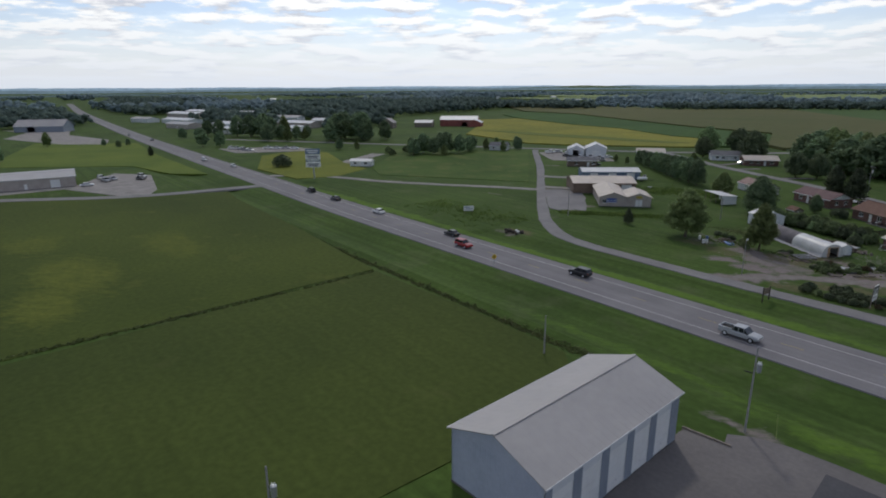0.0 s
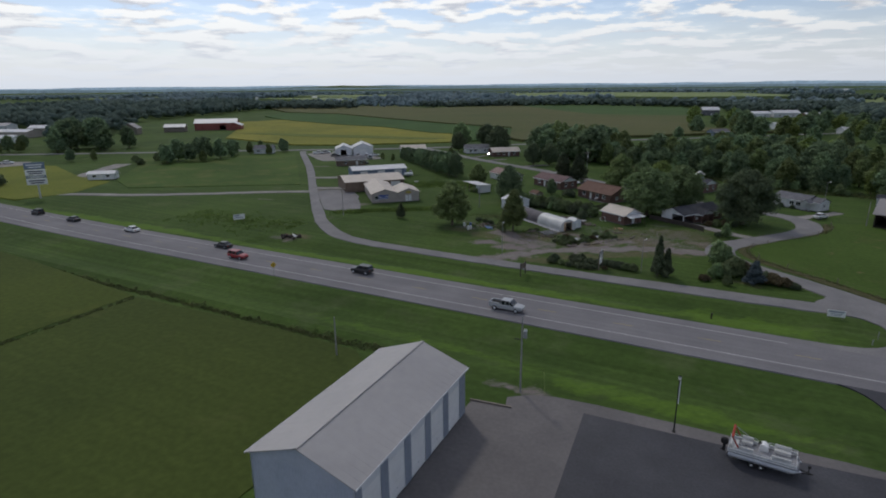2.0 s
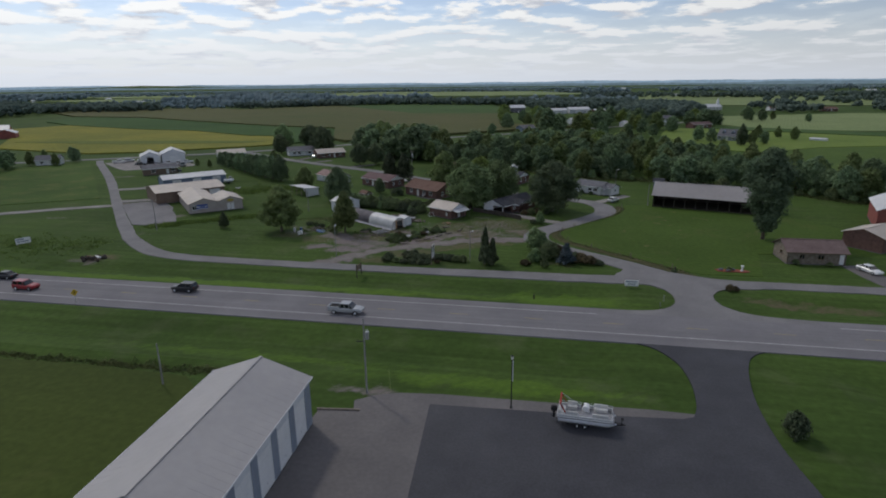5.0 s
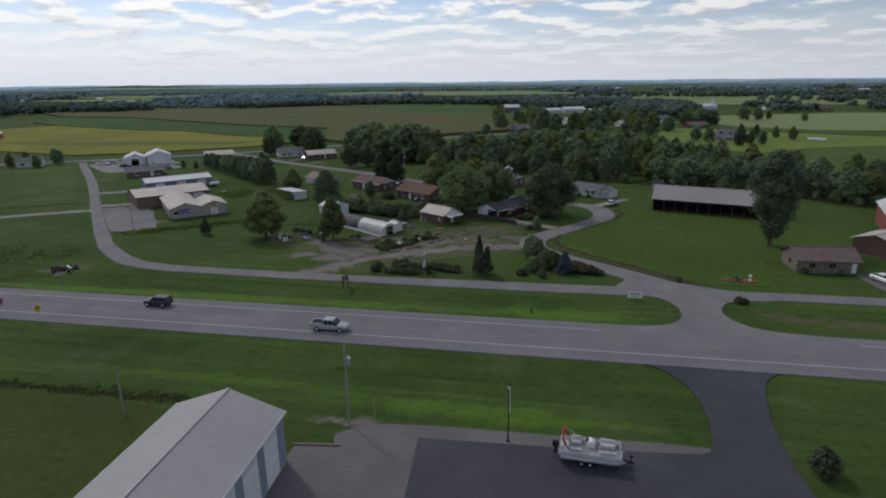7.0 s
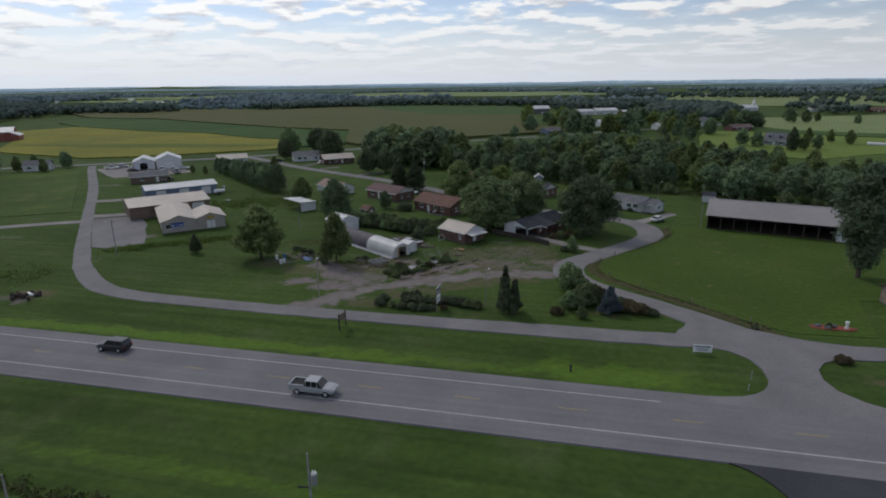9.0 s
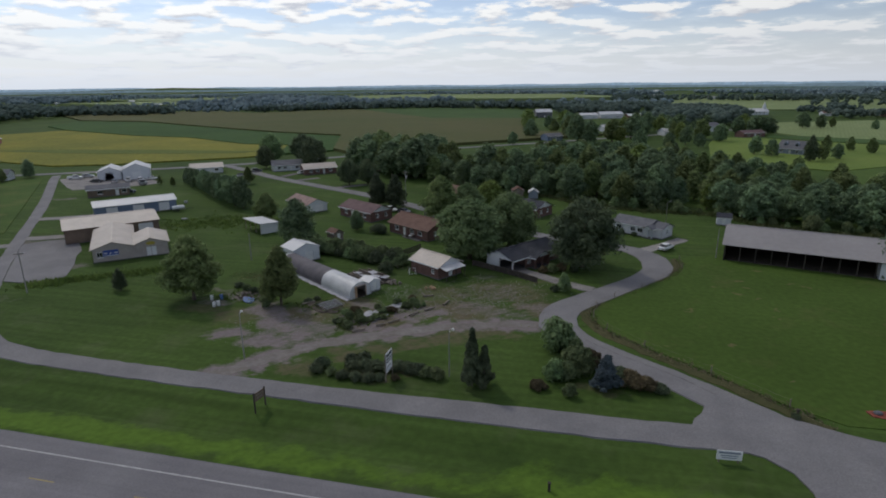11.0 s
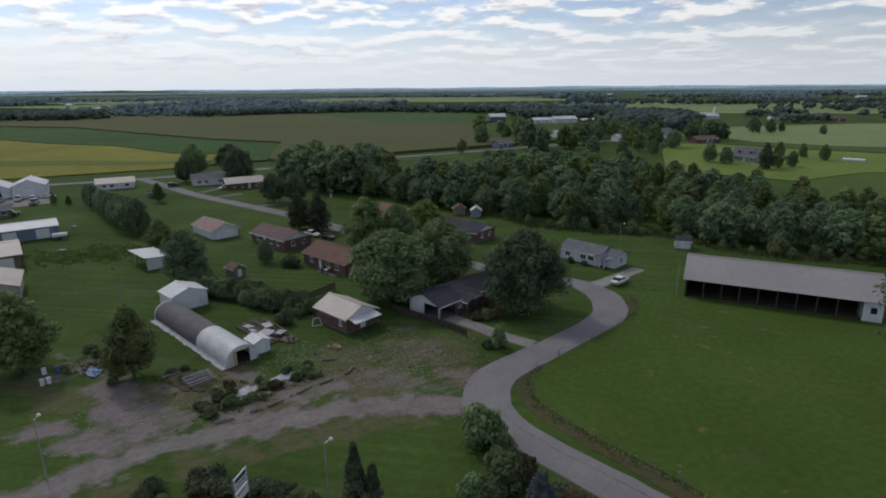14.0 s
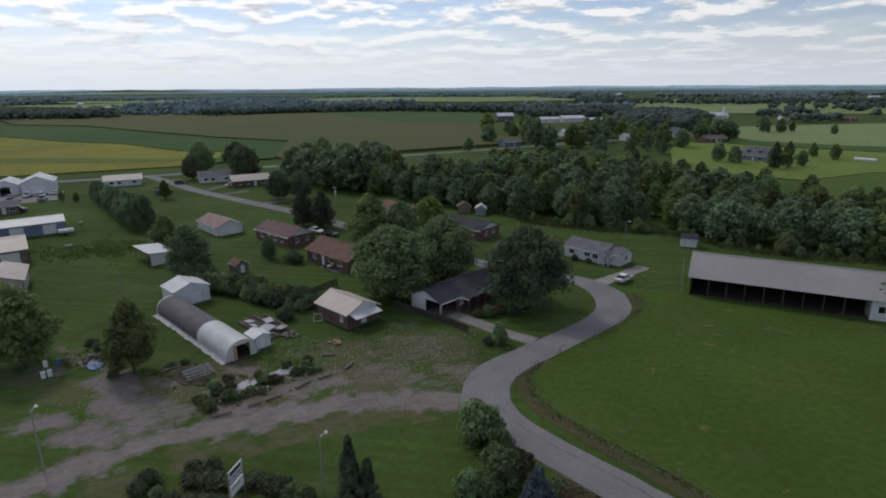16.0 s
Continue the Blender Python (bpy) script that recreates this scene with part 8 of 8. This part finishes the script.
xs_ = [-GL / 2 + i * GL / 40 for i in range(41)]
for side_, w0 in ((1, 0.55), (-1, 0.3)):
    last_ = None
    for xx in xs_:
        a = bm.verts.new((xx, side_ * (GW + 0.06), 0.30))
        b = bm.verts.new((xx, side_ * (GW + 0.25), 0.07))
        c = bm.verts.new((xx, side_ * (GW + 0.3 + w0 * rng_s.uniform(0.4, 1)), 0.03))
        if last_:
            bm.faces.new((last_[0], a, b, last_[1]))
            bm.faces.new((last_[1], b, c, last_[2]))
        last_ = (a, b, c)
bmesh.ops.recalc_face_normals(bm, faces=bm.faces[:])
part("ground_sheet", bm, M["tarp_white"], gh, "crumpled pale sheet along the foot")

building("shed", "little white lean-to shed at the greenhouse front", "shed", -37.5, 140.4, 145.8, 2.8, 2.5, 1.9, 2.35, "white_metal", "roof_white", [("left", "door", 0.8, 1.7, 0.12, 1.7)], over=0.12)

cold = thing("cold_frame", "broken timber cold frame with loose white panels", "cold frame", pose(-39.9, 146.9, 0, 0, 0, 147.0))
bm = bmesh.new()
box(bm, -5.0, 5.0, -2.2, 2.2, -0.2, 0.10)
part("bed", bm, M["soil"], cold)
for yy in (-2.2, -0.7, 0.8, 2.2):
    bm = bmesh.new()
    box(bm, -5.1 + 0.9 * abs(yy - 0.8), 5.1 - 0.6 * abs(yy), yy - 0.07, yy + 0.07, 0.0, 0.5)
    part("plank", bm, M["wood"], cold)
for k, (xx, yy, tz, w, l) in enumerate(((-1.8, 0.5, 8, 2.6, 1.5), (0.6, -1.1, -14, 2.4, 1.3), (-3.4, -1.0, 20, 1.4, 1.6), (2.4, 1.2, 4, 1.7, 1.2), (0.4, 1.6, -6, 1.9, 0.9))):
    bm = bmesh.new()
    box(bm, -w / 2, w / 2, -l / 2, l / 2, 0.0, 0.05, pose(xx, yy, 0.62, 5 * (k - 2), 4, tz))
    part("panel", bm, M["tarp_white"], cold)


def rubble(name, x, y, r, n, mat, label, seed, size=(0.15, 0.4)):
    rng = random.Random(seed)
    ob = thing(name, label, "pile", pose(x, y, 0))
    for k in range(n):
        bm = bmesh.new()
        bmesh.ops.create_icosphere(bm, subdivisions=1, radius=rng.uniform(*size))
        for v in bm.verts:
            v.co *= rng.uniform(0.75, 1.2)
        a, q = rng.uniform(0, 6.28), r * rng.random() ** 0.6
        bmesh.ops.transform(bm, matrix=pose(q * math.cos(a), q * math.sin(a) * 0.6, 0.12 + 0.25 * (1 - q / r), rng.uniform(0, 90), 0, rng.uniform(0, 360)), verts=bm.verts[:])
        part("stone", bm, M[mat], ob)
    return ob


rubble("stone_pile", -34.2, 144.6, 1.7, 16, "wood", "loose pile of broken timber and stone", 3)
rubble("stone_pile", -26.4, 142.9, 1.3, 12, "new_wood", "small pile of cut firewood", 4, (0.12, 0.28))
rubble("stone_pile", -58.0, 132.4, 2.4, 14, "wood", "pile of brush and rubble", 6)
rubble("brush_pile", -96.6, 100.9, 3.0, 22, "dark_wood", "brown brush pile by the frontage road", 7, (0.2, 0.5))
for k, (x, y, a, rgb_) in enumerate(((-97.6, 100.6, 20, "red_cloth"), (-96.0, 101.2, -10, "white"), (-95.0, 100.7, 40, "white"))):
    bm = bmesh.new()
    box(bm, -0.35, 0.35, -0.2, 0.2, 0, 0.3)
    solo("crate", bevelled(bm, 0.04), M[rgb_], ("red plastic crate on a brush pile" if rgb_ == "red_cloth" else "white plastic crate on a brush pile"), "crate", pose(x, y, ground_height(x, y) + 0.35, 6, 8, a))

for k, (x0, y0, x1, y1) in enumerate(((-33.6, 121.8, -31.9, 123.1), (-30.7, 124.6, -29.5, 125.6), (-29.2, 126.1, -27.9, 127.7), (-26.8, 129.5, -25.8, 131.5), (-24.9, 132.3, -23.6, 133.8), (-22.4, 135.2, -21.9, 137.5), (-26.9, 138.7, -25.1, 139.3), (-46.4, 130.6, -44.8, 132.4))):
    bm = bmesh.new()
    tube(bm, (x0, y0, 0.12), (x1, y1, 0.14), 0.16, 0.13, n=9)
    solo("log", bm, M["wood"], "old weathered timber laid along the dirt drive", "timber", group="timbers along the drive")
solo("soil_bed", slab(blob_outline(0, 0, 3.4, 2.2, 61, rough=0.3), 0.02, -0.1), M["soil"], "dark bare soil bed under pale pipes", "bed", pose(-42.2, 130.6, 0, 0, 0, -33))
rack = thing("pipe_rack", "pale pipe racks lying beside the nursery beds", "rack", pose(-41.2, 131.0, 0, 0, 0, 52))
for k in range(7):
    bm = bmesh.new()
    tube(bm, (-1.9, -1.5 + k * 0.5, 0.35 + 0.1 * (k % 2)), (1.9, -1.4 + k * 0.5, 0.4), 0.05, n=6)
    part("pipe", bm, M["tarp_white"], rack)
for s in (-1.5, 1.5):
    bm = bmesh.new()
    box(bm, s - 0.06, s + 0.06, -1.7, 1.8, 0.0, 0.3)
    part("bearer", bm, M["wood"], rack)
for k, (x, y, rx, ry, a) in enumerate(((-33.6, 129.4, 2.0, 0.9, 3), (-30.1, 133.6, 2.1, 0.9, 4), (-31.9, 128.1, 1.8, 0.8, 5))):
    solo("ground_sheet", slab(blob_outline(0, 0, rx * 1.0, ry * 1.1, 40 + k, rough=0.5), 0.01, -0.1), M["tarp_white"], "pale plastic sheet between the nursery shrubs", "sheet", pose(x, y, 0, 0, 0, 50), group="nursery sheets")
solo("tarpaulin", slab(blob_outline(0, 0, 1.5, 0.9, 50), 0.08, -0.1), M["tarp_blue"], "crumpled blue tarpaulin by the brush", "tarpaulin", pose(-56.8, 130.8, 0, 0, 0, -40))
for k, (x, y) in enumerate(((-61.8, 130.2), (-60.4, 127.2), (-63.2, 129.4), (-60.8, 126.6))):
    bm = bmesh.new()
    tube(bm, (0, 0, 0), (0, 0, 0.85), 0.28, 0.30, n=12)
    tube(bm, (0, 0, 0.85), (0, 0, 0.9), 0.31, 0.25, n=12)
    solo("barrel", bm, M["tarp_blue" if k == 0 else "white"], ("blue plastic barrel under a tree" if k == 0 else "white plastic barrel under a tree"), "barrel", pose(x, y, 0), group="barrels")

# ---- fences and yard details ----
def rail_fence(points, label, mat, h=1.2, gap=2.4, rails=3, solid=False):
    ob = thing("fence", label, "fence")
    line = smooth_line(points, gap)
    for p in line:
        bm = bmesh.new()
        box(bm, p.x - 0.06, p.x + 0.06, p.y - 0.06, p.y + 0.06, ground_height(p.x, p.y) - 0.3, h + 0.05)
        part("post", bm, M[mat], ob)
    for a, b in zip(line, line[1:]):
        for r in range(rails):
            z = h * (0.25 + 0.7 * r / max(1, rails - 1))
            bm = bmesh.new()
            t = 0.16 if solid else 0.005
            m_ = look((a.x, a.y, z), (b.x, b.y, z)) @ pose(0, 0, 0)
            n = (b - a).length
            box(bm, -min(0.02, t), min(0.02, t), -t, t, -n, 0, m_)
            part("rail", bm, M[mat], ob)
    return ob


rail_fence([(-21.6, 158.2), (-16.9, 155.6), (-12.0, 152.7), (-7.6, 149.5)], "dark brown board fence beside a drive", "dark_wood", 1.2, 2.0, 4, True)
rail_fence([(-38.6, 160.4), (-36.8, 164.2), (-35.4, 167.6)], "weathered board fence behind the brick shed", "dark_wood", 1.3, 2.0, 3, True)
rail_fence([(-37.8, 150.2), (-36.4, 153.4), (-33.4, 151.6)], "grey wire and post fence", "wood", 1.1, 1.8, 3)
rail_fence([(24.2, 113.0), (17.0, 119.6), (9.4, 125.8), (4.4, 131), (2.5, 135.6), (3.2, 139.9), (6.2, 144.8), (11.3, 150.8), (17, 158.2), (20.5, 165.6), (20.7, 171)], "post and wire fence round the pasture", "wood", 0.9, 7.0, 2)

sheet("patio", [(-43.2, 178.0), (-38.0, 174.6), (-36.6, 176.6), (-41.8, 180.2)], 0.04, M["apron"], "pale concrete patio behind the brick house", "patio")
pt = thing("garden_table", "small white garden table on a patio", "table", pose(-40.6, 177.0, 0.04))
bm = bmesh.new()
tube(bm, (0, 0, 0.70), (0, 0, 0.74), 0.5, n=16)
part("tabletop", bm, M["white"], pt)
bm = bmesh.new()
tube(bm, (0, 0, 0), (0, 0, 0.7), 0.05, n=8)
part("leg", bm, M["steel"], pt)
for k in range(3):
    a = k * 2.1
    ch = thing("garden_chair", "dark garden chair on a patio", "chair", pose(-40.6 + math.cos(a), 177.0 + math.sin(a), 0.04, 0, 0, math.degrees(a)), group="patio chairs")
    bm = bmesh.new()
    box(bm, -0.24, 0.24, -0.24, 0.24, 0.40, 0.45)
    part("seat", bm, M["black"], ch)
    bm = bmesh.new()
    box(bm, 0.2, 0.25, -0.24, 0.24, 0.45, 0.95)
    part("backrest", bm, M["black"], ch)
    for sx in (-0.2, 0.2):
        for sy in (-0.2, 0.2):
            bm = bmesh.new()
            tube(bm, (sx, sy, 0), (sx, sy, 0.4), 0.02, n=5)
            part("leg", bm, M["black"], ch)

sheet("mulch_bed", blob_outline(35.2, 113.0, 3.2, 0.9, 60), 0.10, M["mulch"], "red mulch flower bed in the lawn", "flower bed")
bm = bmesh.new()
tube(bm, (0, 0, 0), (0, 0, 0.25), 0.28, 0.22, n=12)
tube(bm, (0, 0, 0.25), (0, 0, 0.9), 0.14, 0.2, n=12)
tube(bm, (0, 0, 0.9), (0, 0, 1.05), 0.30, 0.26, n=12)
solo("garden_ornament", bm, M["white"], "white stone garden ornament on red mulch", "ornament", pose(37.0, 113.1, 0.1))
for k, (x, y) in enumerate(((33.2, 113.2), (34.4, 112.7), (35.4, 113.4))):
    bm = bmesh.new()
    bmesh.ops.create_icosphere(bm, subdivisions=2, radius=0.4)
    rg = random.Random(k)
    for v in bm.verts:
        v.co = Vector((v.co.x * 1.2, v.co.y, v.co.z * 0.7)) * rg.uniform(0.85, 1.12)
    solo("boulder", bm, M["shingle_grey"], "dark boulder on a mulch bed", "boulder", pose(x, y, 0.2), group="boulders")
tank = thing("tank_trailer", "white tank trailer beside the blue warehouse", "trailer", pose(-119.6, 194.2, 0, 0, 0, 44))
bm = bmesh.new()
tube(bm, (-1.7, 0, 1.15), (1.7, 0, 1.15), 0.6, n=14)
part("tank", bm, M["white"], tank)
bm = bmesh.new()
box(bm, -1.9, 1.9, -0.5, 0.5, 0.5, 0.62)
tube(bm, (1.9, 0, 0.55), (4.2, 0, 0.5), 0.07, n=6)
part("frame", bm, M["black"], tank)
for s in (-1, 1):
    bm = bmesh.new()
    tube(bm, (-0.2, s * 0.6, 0.35), (-0.2, s * 0.8, 0.35), 0.35, n=14)
    part("wheel", bm, M["black"], tank)
for k, (x, y, w, h) in enumerate(((-125.7, 205.7, 1.0, 0.7), (-110.2, 184.4, 1.6, 0.35), (-93.6, 200.5, 1.0, 0.8), (-91.5, 198.5, 0.9, 0.6))):
    bm = bmesh.new()
    box(bm, -w / 2, w / 2, -0.4, 0.4, 0, h)
    solo("crate", bevelled(bm, 0.05), M["tarp_white"], "pale box standing in the rough grass", "crate", pose(x, y, 0, 0, 0, 25 * k), group="boxes in the grass")

# pale stones and debris strewn over the nursery yard
rng_st = random.Random(44)
verts_, faces_ = [], []
for k in range(2400):
    cx_, cy_, rx_, ry_ = rng_st.choice(((-15, 143, 9, 6), (-13, 141, 9, 7), (-20, 138, 9, 5), (-33, 128, 6, 4), (-44, 122, 8, 5), (-27, 134, 6, 4), (-30, 140, 5, 3)))
    x, y, r = rng_st.gauss(cx_, rx_ * 0.6), rng_st.gauss(cy_, ry_ * 0.6), rng_st.uniform(0.04, 0.12)
    z, a = ground_height(x, y), rng_st.uniform(0, 6.28)
    b0 = len(verts_)
    for i in range(5):
        q = a + i * 1.2566
        w = r * rng_st.uniform(0.7, 1.3)
        verts_.append((x + w * 1.5 * math.cos(q), y + w * math.sin(q), z - 0.03))
    for i in range(5):
        q = a + i * 1.2566
        verts_.append((x + r * 0.9 * math.cos(q), y + r * 0.6 * math.sin(q), z + r * 0.35))
    faces_ += [[b0 + i, b0 + (i + 1) % 5, b0 + 5 + (i + 1) % 5, b0 + 5 + i] for i in range(5)] + [[b0 + 5 + i for i in range(5)]]
me_ = bpy.data.meshes.new("stones")
me_.from_pydata(verts_, [], faces_)
tagged(mesh_part("stones", me_, M["gravel"], None), "pale stones and debris strewn over the yard", "stones", kind="stuff")

play = thing("swing_frame", "white metal play frame beside the brick shed", "play frame", pose(-32.4, 150.6, 0, 0, 0, 30) @ Matrix.Scale(0.62, 4))
for sx in (-1.2, 1.2):
    for sy in (-0.9, 0.9):
        bm = bmesh.new()
        tube(bm, (sx, sy, 0), (sx * 0.75, 0, 1.9), 0.05, n=6)
        part("leg", bm, M["white"], play)
bm = bmesh.new()
tube(bm, (-1.0, 0, 1.9), (1.0, 0, 1.9), 0.05, n=6)
part("crossbar", bm, M["white"], play)
bm = bmesh.new()
tube(bm, (-1.15, -0.8, 0.25), (1.15, -0.8, 0.25), 0.05, n=6)
part("foot_rail", bm, M["white"], play)
building("shed", "small dark blue garden shed beside a young tree", "shed", -133.5, 252.6, 35.0, 5.0, 3.4, 2.0, 2.6, "blue_wall", "shingle_dark", over=0.2)


# ---- distant buildings ----
building("warehouse", "long low white metal building beside a yard", "warehouse", -268.0, -15.0, 84.0, 86.0, 24.0, 3.8, 4.6, "tan_wall", "roof_pale", [("front", "overhead", 78, 81, 0.12, 3.0), ("front", "door", 70, 71, 0.12, 2.1), ("front", "window", 60, 62, 1.0, 2.2)], over=0.3, trim="white_metal")
building("barn", "pale blue-grey gabled barn far beyond the highway", "barn", -602.0, 48.0, 60.0, 38.0, 20.0, 5.0, 10.0, "trim", "roof_pale", [("front", "opening", 10, 16, 0.12, 4.5)], over=0.5, trim="white_metal")
building("barn", "large red barn with a white roof", "barn", -408.3, 351.2, 40.0, 34.0, 16.0, 6.0, 9.0, "red_wall", "roof_white", [("front", "opening", 20, 25, 0.12, 4)], over=0.5, trim="white_metal")
building("barn", "red barn wing with a pale roof", "barn", -391.3, 355.2, 130.0, 16.0, 12.0, 4.0, 6.5, "red_wall", "roof_white", over=0.4)
building("barn", "small pale-roofed farm shed", "barn", -421.5, 320.0, 40.0, 16.0, 10.0, 4.0, 6.0, "wood", "roof_white", over=0.4)
building("barn", "grey-roofed old farm building", "barn", -432.0, 288.0, 130.0, 13.0, 11.0, 5.0, 8.5, "wood", "roof_grey", over=0.4)
building("house", "low white-roofed home beside the gravel drive", "house", -229.5, 137.5, 40.0, 10.0, 5.0, 2.4, 3.2, "white_metal", "roof_white", ranch_openings(10, 5, 3), over=0.3)
building("house", "little white farmhouse among trees", "house", -236.0, 233.0, 30.0, 10.0, 7.0, 2.6, 4.4, "white_metal", "shingle_grey", ranch_openings(10, 7, 3), over=0.4)
FAR_BUILDINGS = [
    # x, y, turn, length, width, eave, ridge, wall, roof, label
    (-526, 184, 20, 40, 16, 4.5, 6.0, "white_metal", "roof_white", "white store beside the highway"),
    (-498, 232, 20, 46, 14, 4.5, 6.0, "tan_wall", "roof_white", "long pale-roofed roadside building"),
    (-470, 160, 15, 28, 12, 4.0, 5.5, "white_metal", "roof_white", "white shop building near the highway"),
    (-560, 150, 15, 36, 14, 4.0, 5.5, "tan_wall", "roof_pale", "pale shop building near the highway"),
    (-640, 170, 15, 50, 16, 4.0, 5.5, "white_metal", "roof_white", "long white store near the highway"),
    (-760, 210, 15, 60, 20, 5.0, 7.0, "tan_wall", "roof_white", "long pale store near the highway"),
    (-735, 272, 25, 46, 18, 5.0, 7.0, "white_metal", "roof_white", "white store among highway trees"),
    (-590, 266, 30, 30, 14, 4.5, 6.5, "white_metal", "roof_pale", "pale workshop among highway trees"),
    (-520, 272, 35, 24, 12, 4.0, 6.0, "tan_wall", "roof_white", "tan shed with a white roof among trees"),
    (-690, 146, 15, 34, 14, 4.0, 5.5, "white_metal", "roof_pale", "low pale shop beside the highway"),
    (-452, 207, 25, 20, 10, 3.4, 5.0, "white_metal", "roof_white", "small white shop among highway trees"),
    (-820, 246, 20, 50, 18, 5.0, 7.0, "tan_wall", "roof_white", "long pale store farther down the highway"),
    (90, 512, 30, 16, 10, 5.0, 7.5, "white_metal", "shingle_grey", "white two-storey farmhouse among trees"),
    (60, 488, 30, 12, 8, 3.0, 5.0, "white_metal", "roof_white", "small white outbuilding among trees"),
    (112, 482, 30, 18, 8, 2.8, 4.4, "brick", "shingle_mauve", "low brown-roofed house among trees"),
    (20, 520, 35, 15, 9, 3.0, 5.2, "white_metal", "roof_white", "white house among trees"),
    (-44, 716, 20, 18, 12, 6.0, 9.0, "shingle_grey", "roof_white", "grey barn with a white roof"),
    (28, 700, 25, 26, 12, 4.5, 7.0, "white_metal", "roof_white", "white farm shed with pale roof"),
    (64, 690, 25, 44, 10, 4.0, 5.5, "brick", "roof_white", "long pale-roofed farm building"),
    (4, 690, 25, 20, 12, 4.0, 6.0, "white_metal", "roof_white", "small white farm shed beside others"),
    (260, 760, 10, 16, 9, 3.0, 5.0, "white_metal", "shingle_brown", "white house among far trees"),
    (310, 740, 10, 16, 9, 3.0, 5.0, "brick", "shingle_brown", "brick house among far trees"),
    (-20, 440, 40, 12, 8, 2.8, 4.6, "blue_wall", "shingle_grey", "small blue house by the country road"),
]
for x, y, a, L, W_, e, r, w, rf, lab in FAR_BUILDINGS:
    building("house" if "house" in lab else "outbuilding", lab, "house" if "house" in lab else "building", x, y, a, L, W_, e, r, w, rf, [("front", "window", L * 0.2, L * 0.2 + 1.6, 1.0, 2.2), ("front", "door", L * 0.5, L * 0.5 + 1.2, 0.12, 2.2), ("front", "window", L * 0.7, L * 0.7 + 1.6, 1.0, 2.2)], over=0.4)
grey = building("house", "two-storey grey house with two dormers", "house", 106.8, 378.6, -42.0, 12.0, 8.0, 3.2, 6.8, "trim", "shingle_grey", [("front", "window", 1.2, 2.6, 1.0, 2.3), ("front", "door", 5.4, 6.5, 0.12, 2.2), ("front", "window", 8.8, 10.2, 1.0, 2.3)], over=0.6, trim="white_metal")
for xx in (-3.0, 2.6):
    bm = bmesh.new()
    prism(bm, [(xx - 0.9, 4.0), (xx + 0.9, 4.0), (xx + 0.9, 5.5), (xx, 6.3), (xx - 0.9, 5.5)], -3.0, -0.6)
    dormer = part("dormer", bm, M["trim"], grey)
    part("pane", box(bmesh.new(), xx - 0.5, xx + 0.5, -3.04, -3.01, 4.3, 5.3), M["glass"], dormer)
building("outbuilding", "long low white shelter on the lawn", "building", 157.0, 381.0, -38.0, 9.0, 2.6, 1.2, 1.7, "white_metal", "roof_white", over=0.2)
ch_ = building("church", "long white church with a steeple", "church", 188.0, 778.0, 14.0, 32.0, 12.0, 3.8, 6.8, "white_metal", "roof_white", [("front", "window", 3 + 4.6 * k, 4.4 + 4.6 * k, 1.2, 3.0) for k in range(6)], over=0.5)
bm = bmesh.new()
box(bm, 12.0, 14.6, -1.3, 1.3, 5.0, 10.0)
st_ = part("tower", bm, M["white_metal"], ch_)
bm = bmesh.new()
bmesh.ops.create_cone(bm, cap_ends=True, segments=8, radius1=1.5, radius2=0.05, depth=4.6, matrix=pose(13.3, 0, 12.3))
part("spire", bm, M["white_metal"], st_)
rng_h = random.Random(12)
n_far = 0
while n_far < 34:
    a, r = radians(rng_h.uniform(60, 178)), rng_h.uniform(1000, 2600)
    x, y = r * math.cos(a), r * math.sin(a)
    if -120 < y < 260 and x < 0:
        continue
    n_far += 1
    z = ground_height(x, y)
    ob = building("outbuilding", "tiny pale farm building far away", "building", x, y, rng_h.uniform(0, 180), rng_h.uniform(12, 26), rng_h.uniform(8, 12), 4.0, 6.5, "white_metal", rng_h.choice(("roof_white", "roof_white", "roof_pale")), over=0.4, group="far farm buildings")
    ob.location.z = z


# ---- the far distance: three low wooded ridges, haze painted in as a bluer glow farther off ----
def ridge_line(r, low, top, wave, rgb, label, seed):
    verts, faces = [], []
    n = 900
    for k in range(n + 1):
        a = 2 * math.pi * k / n
        x, y = r * math.cos(a), r * math.sin(a)
        h = top + wave * noise.noise((x * 0.0016, y * 0.0016, seed)) + 0.35 * wave * noise.noise((x * 0.008, y * 0.008, seed + 4.0)) + 1.3 * noise.noise((x * 0.06, y * 0.06, seed + 9.0))
        verts += [(x, y, low), (x, y, h), (x * 1.02, y * 1.02, h - 3)]
    for k in range(n):
        b = 3 * k
        faces += [(b, b + 3, b + 4, b + 1), (b + 1, b + 4, b + 5, b + 2)]
    me = bpy.data.meshes.new("backdrop")
    me.from_pydata(verts, [], faces)
    # aerial haze sits in the base colour, and the same tint glows
    m = material("hazed_distance_" + label.split()[0], rgb, [c * 1.15 for c in rgb], scale=0.004, fine=0.05, fine_amount=0.15, rough=1.0, spec=0.0)
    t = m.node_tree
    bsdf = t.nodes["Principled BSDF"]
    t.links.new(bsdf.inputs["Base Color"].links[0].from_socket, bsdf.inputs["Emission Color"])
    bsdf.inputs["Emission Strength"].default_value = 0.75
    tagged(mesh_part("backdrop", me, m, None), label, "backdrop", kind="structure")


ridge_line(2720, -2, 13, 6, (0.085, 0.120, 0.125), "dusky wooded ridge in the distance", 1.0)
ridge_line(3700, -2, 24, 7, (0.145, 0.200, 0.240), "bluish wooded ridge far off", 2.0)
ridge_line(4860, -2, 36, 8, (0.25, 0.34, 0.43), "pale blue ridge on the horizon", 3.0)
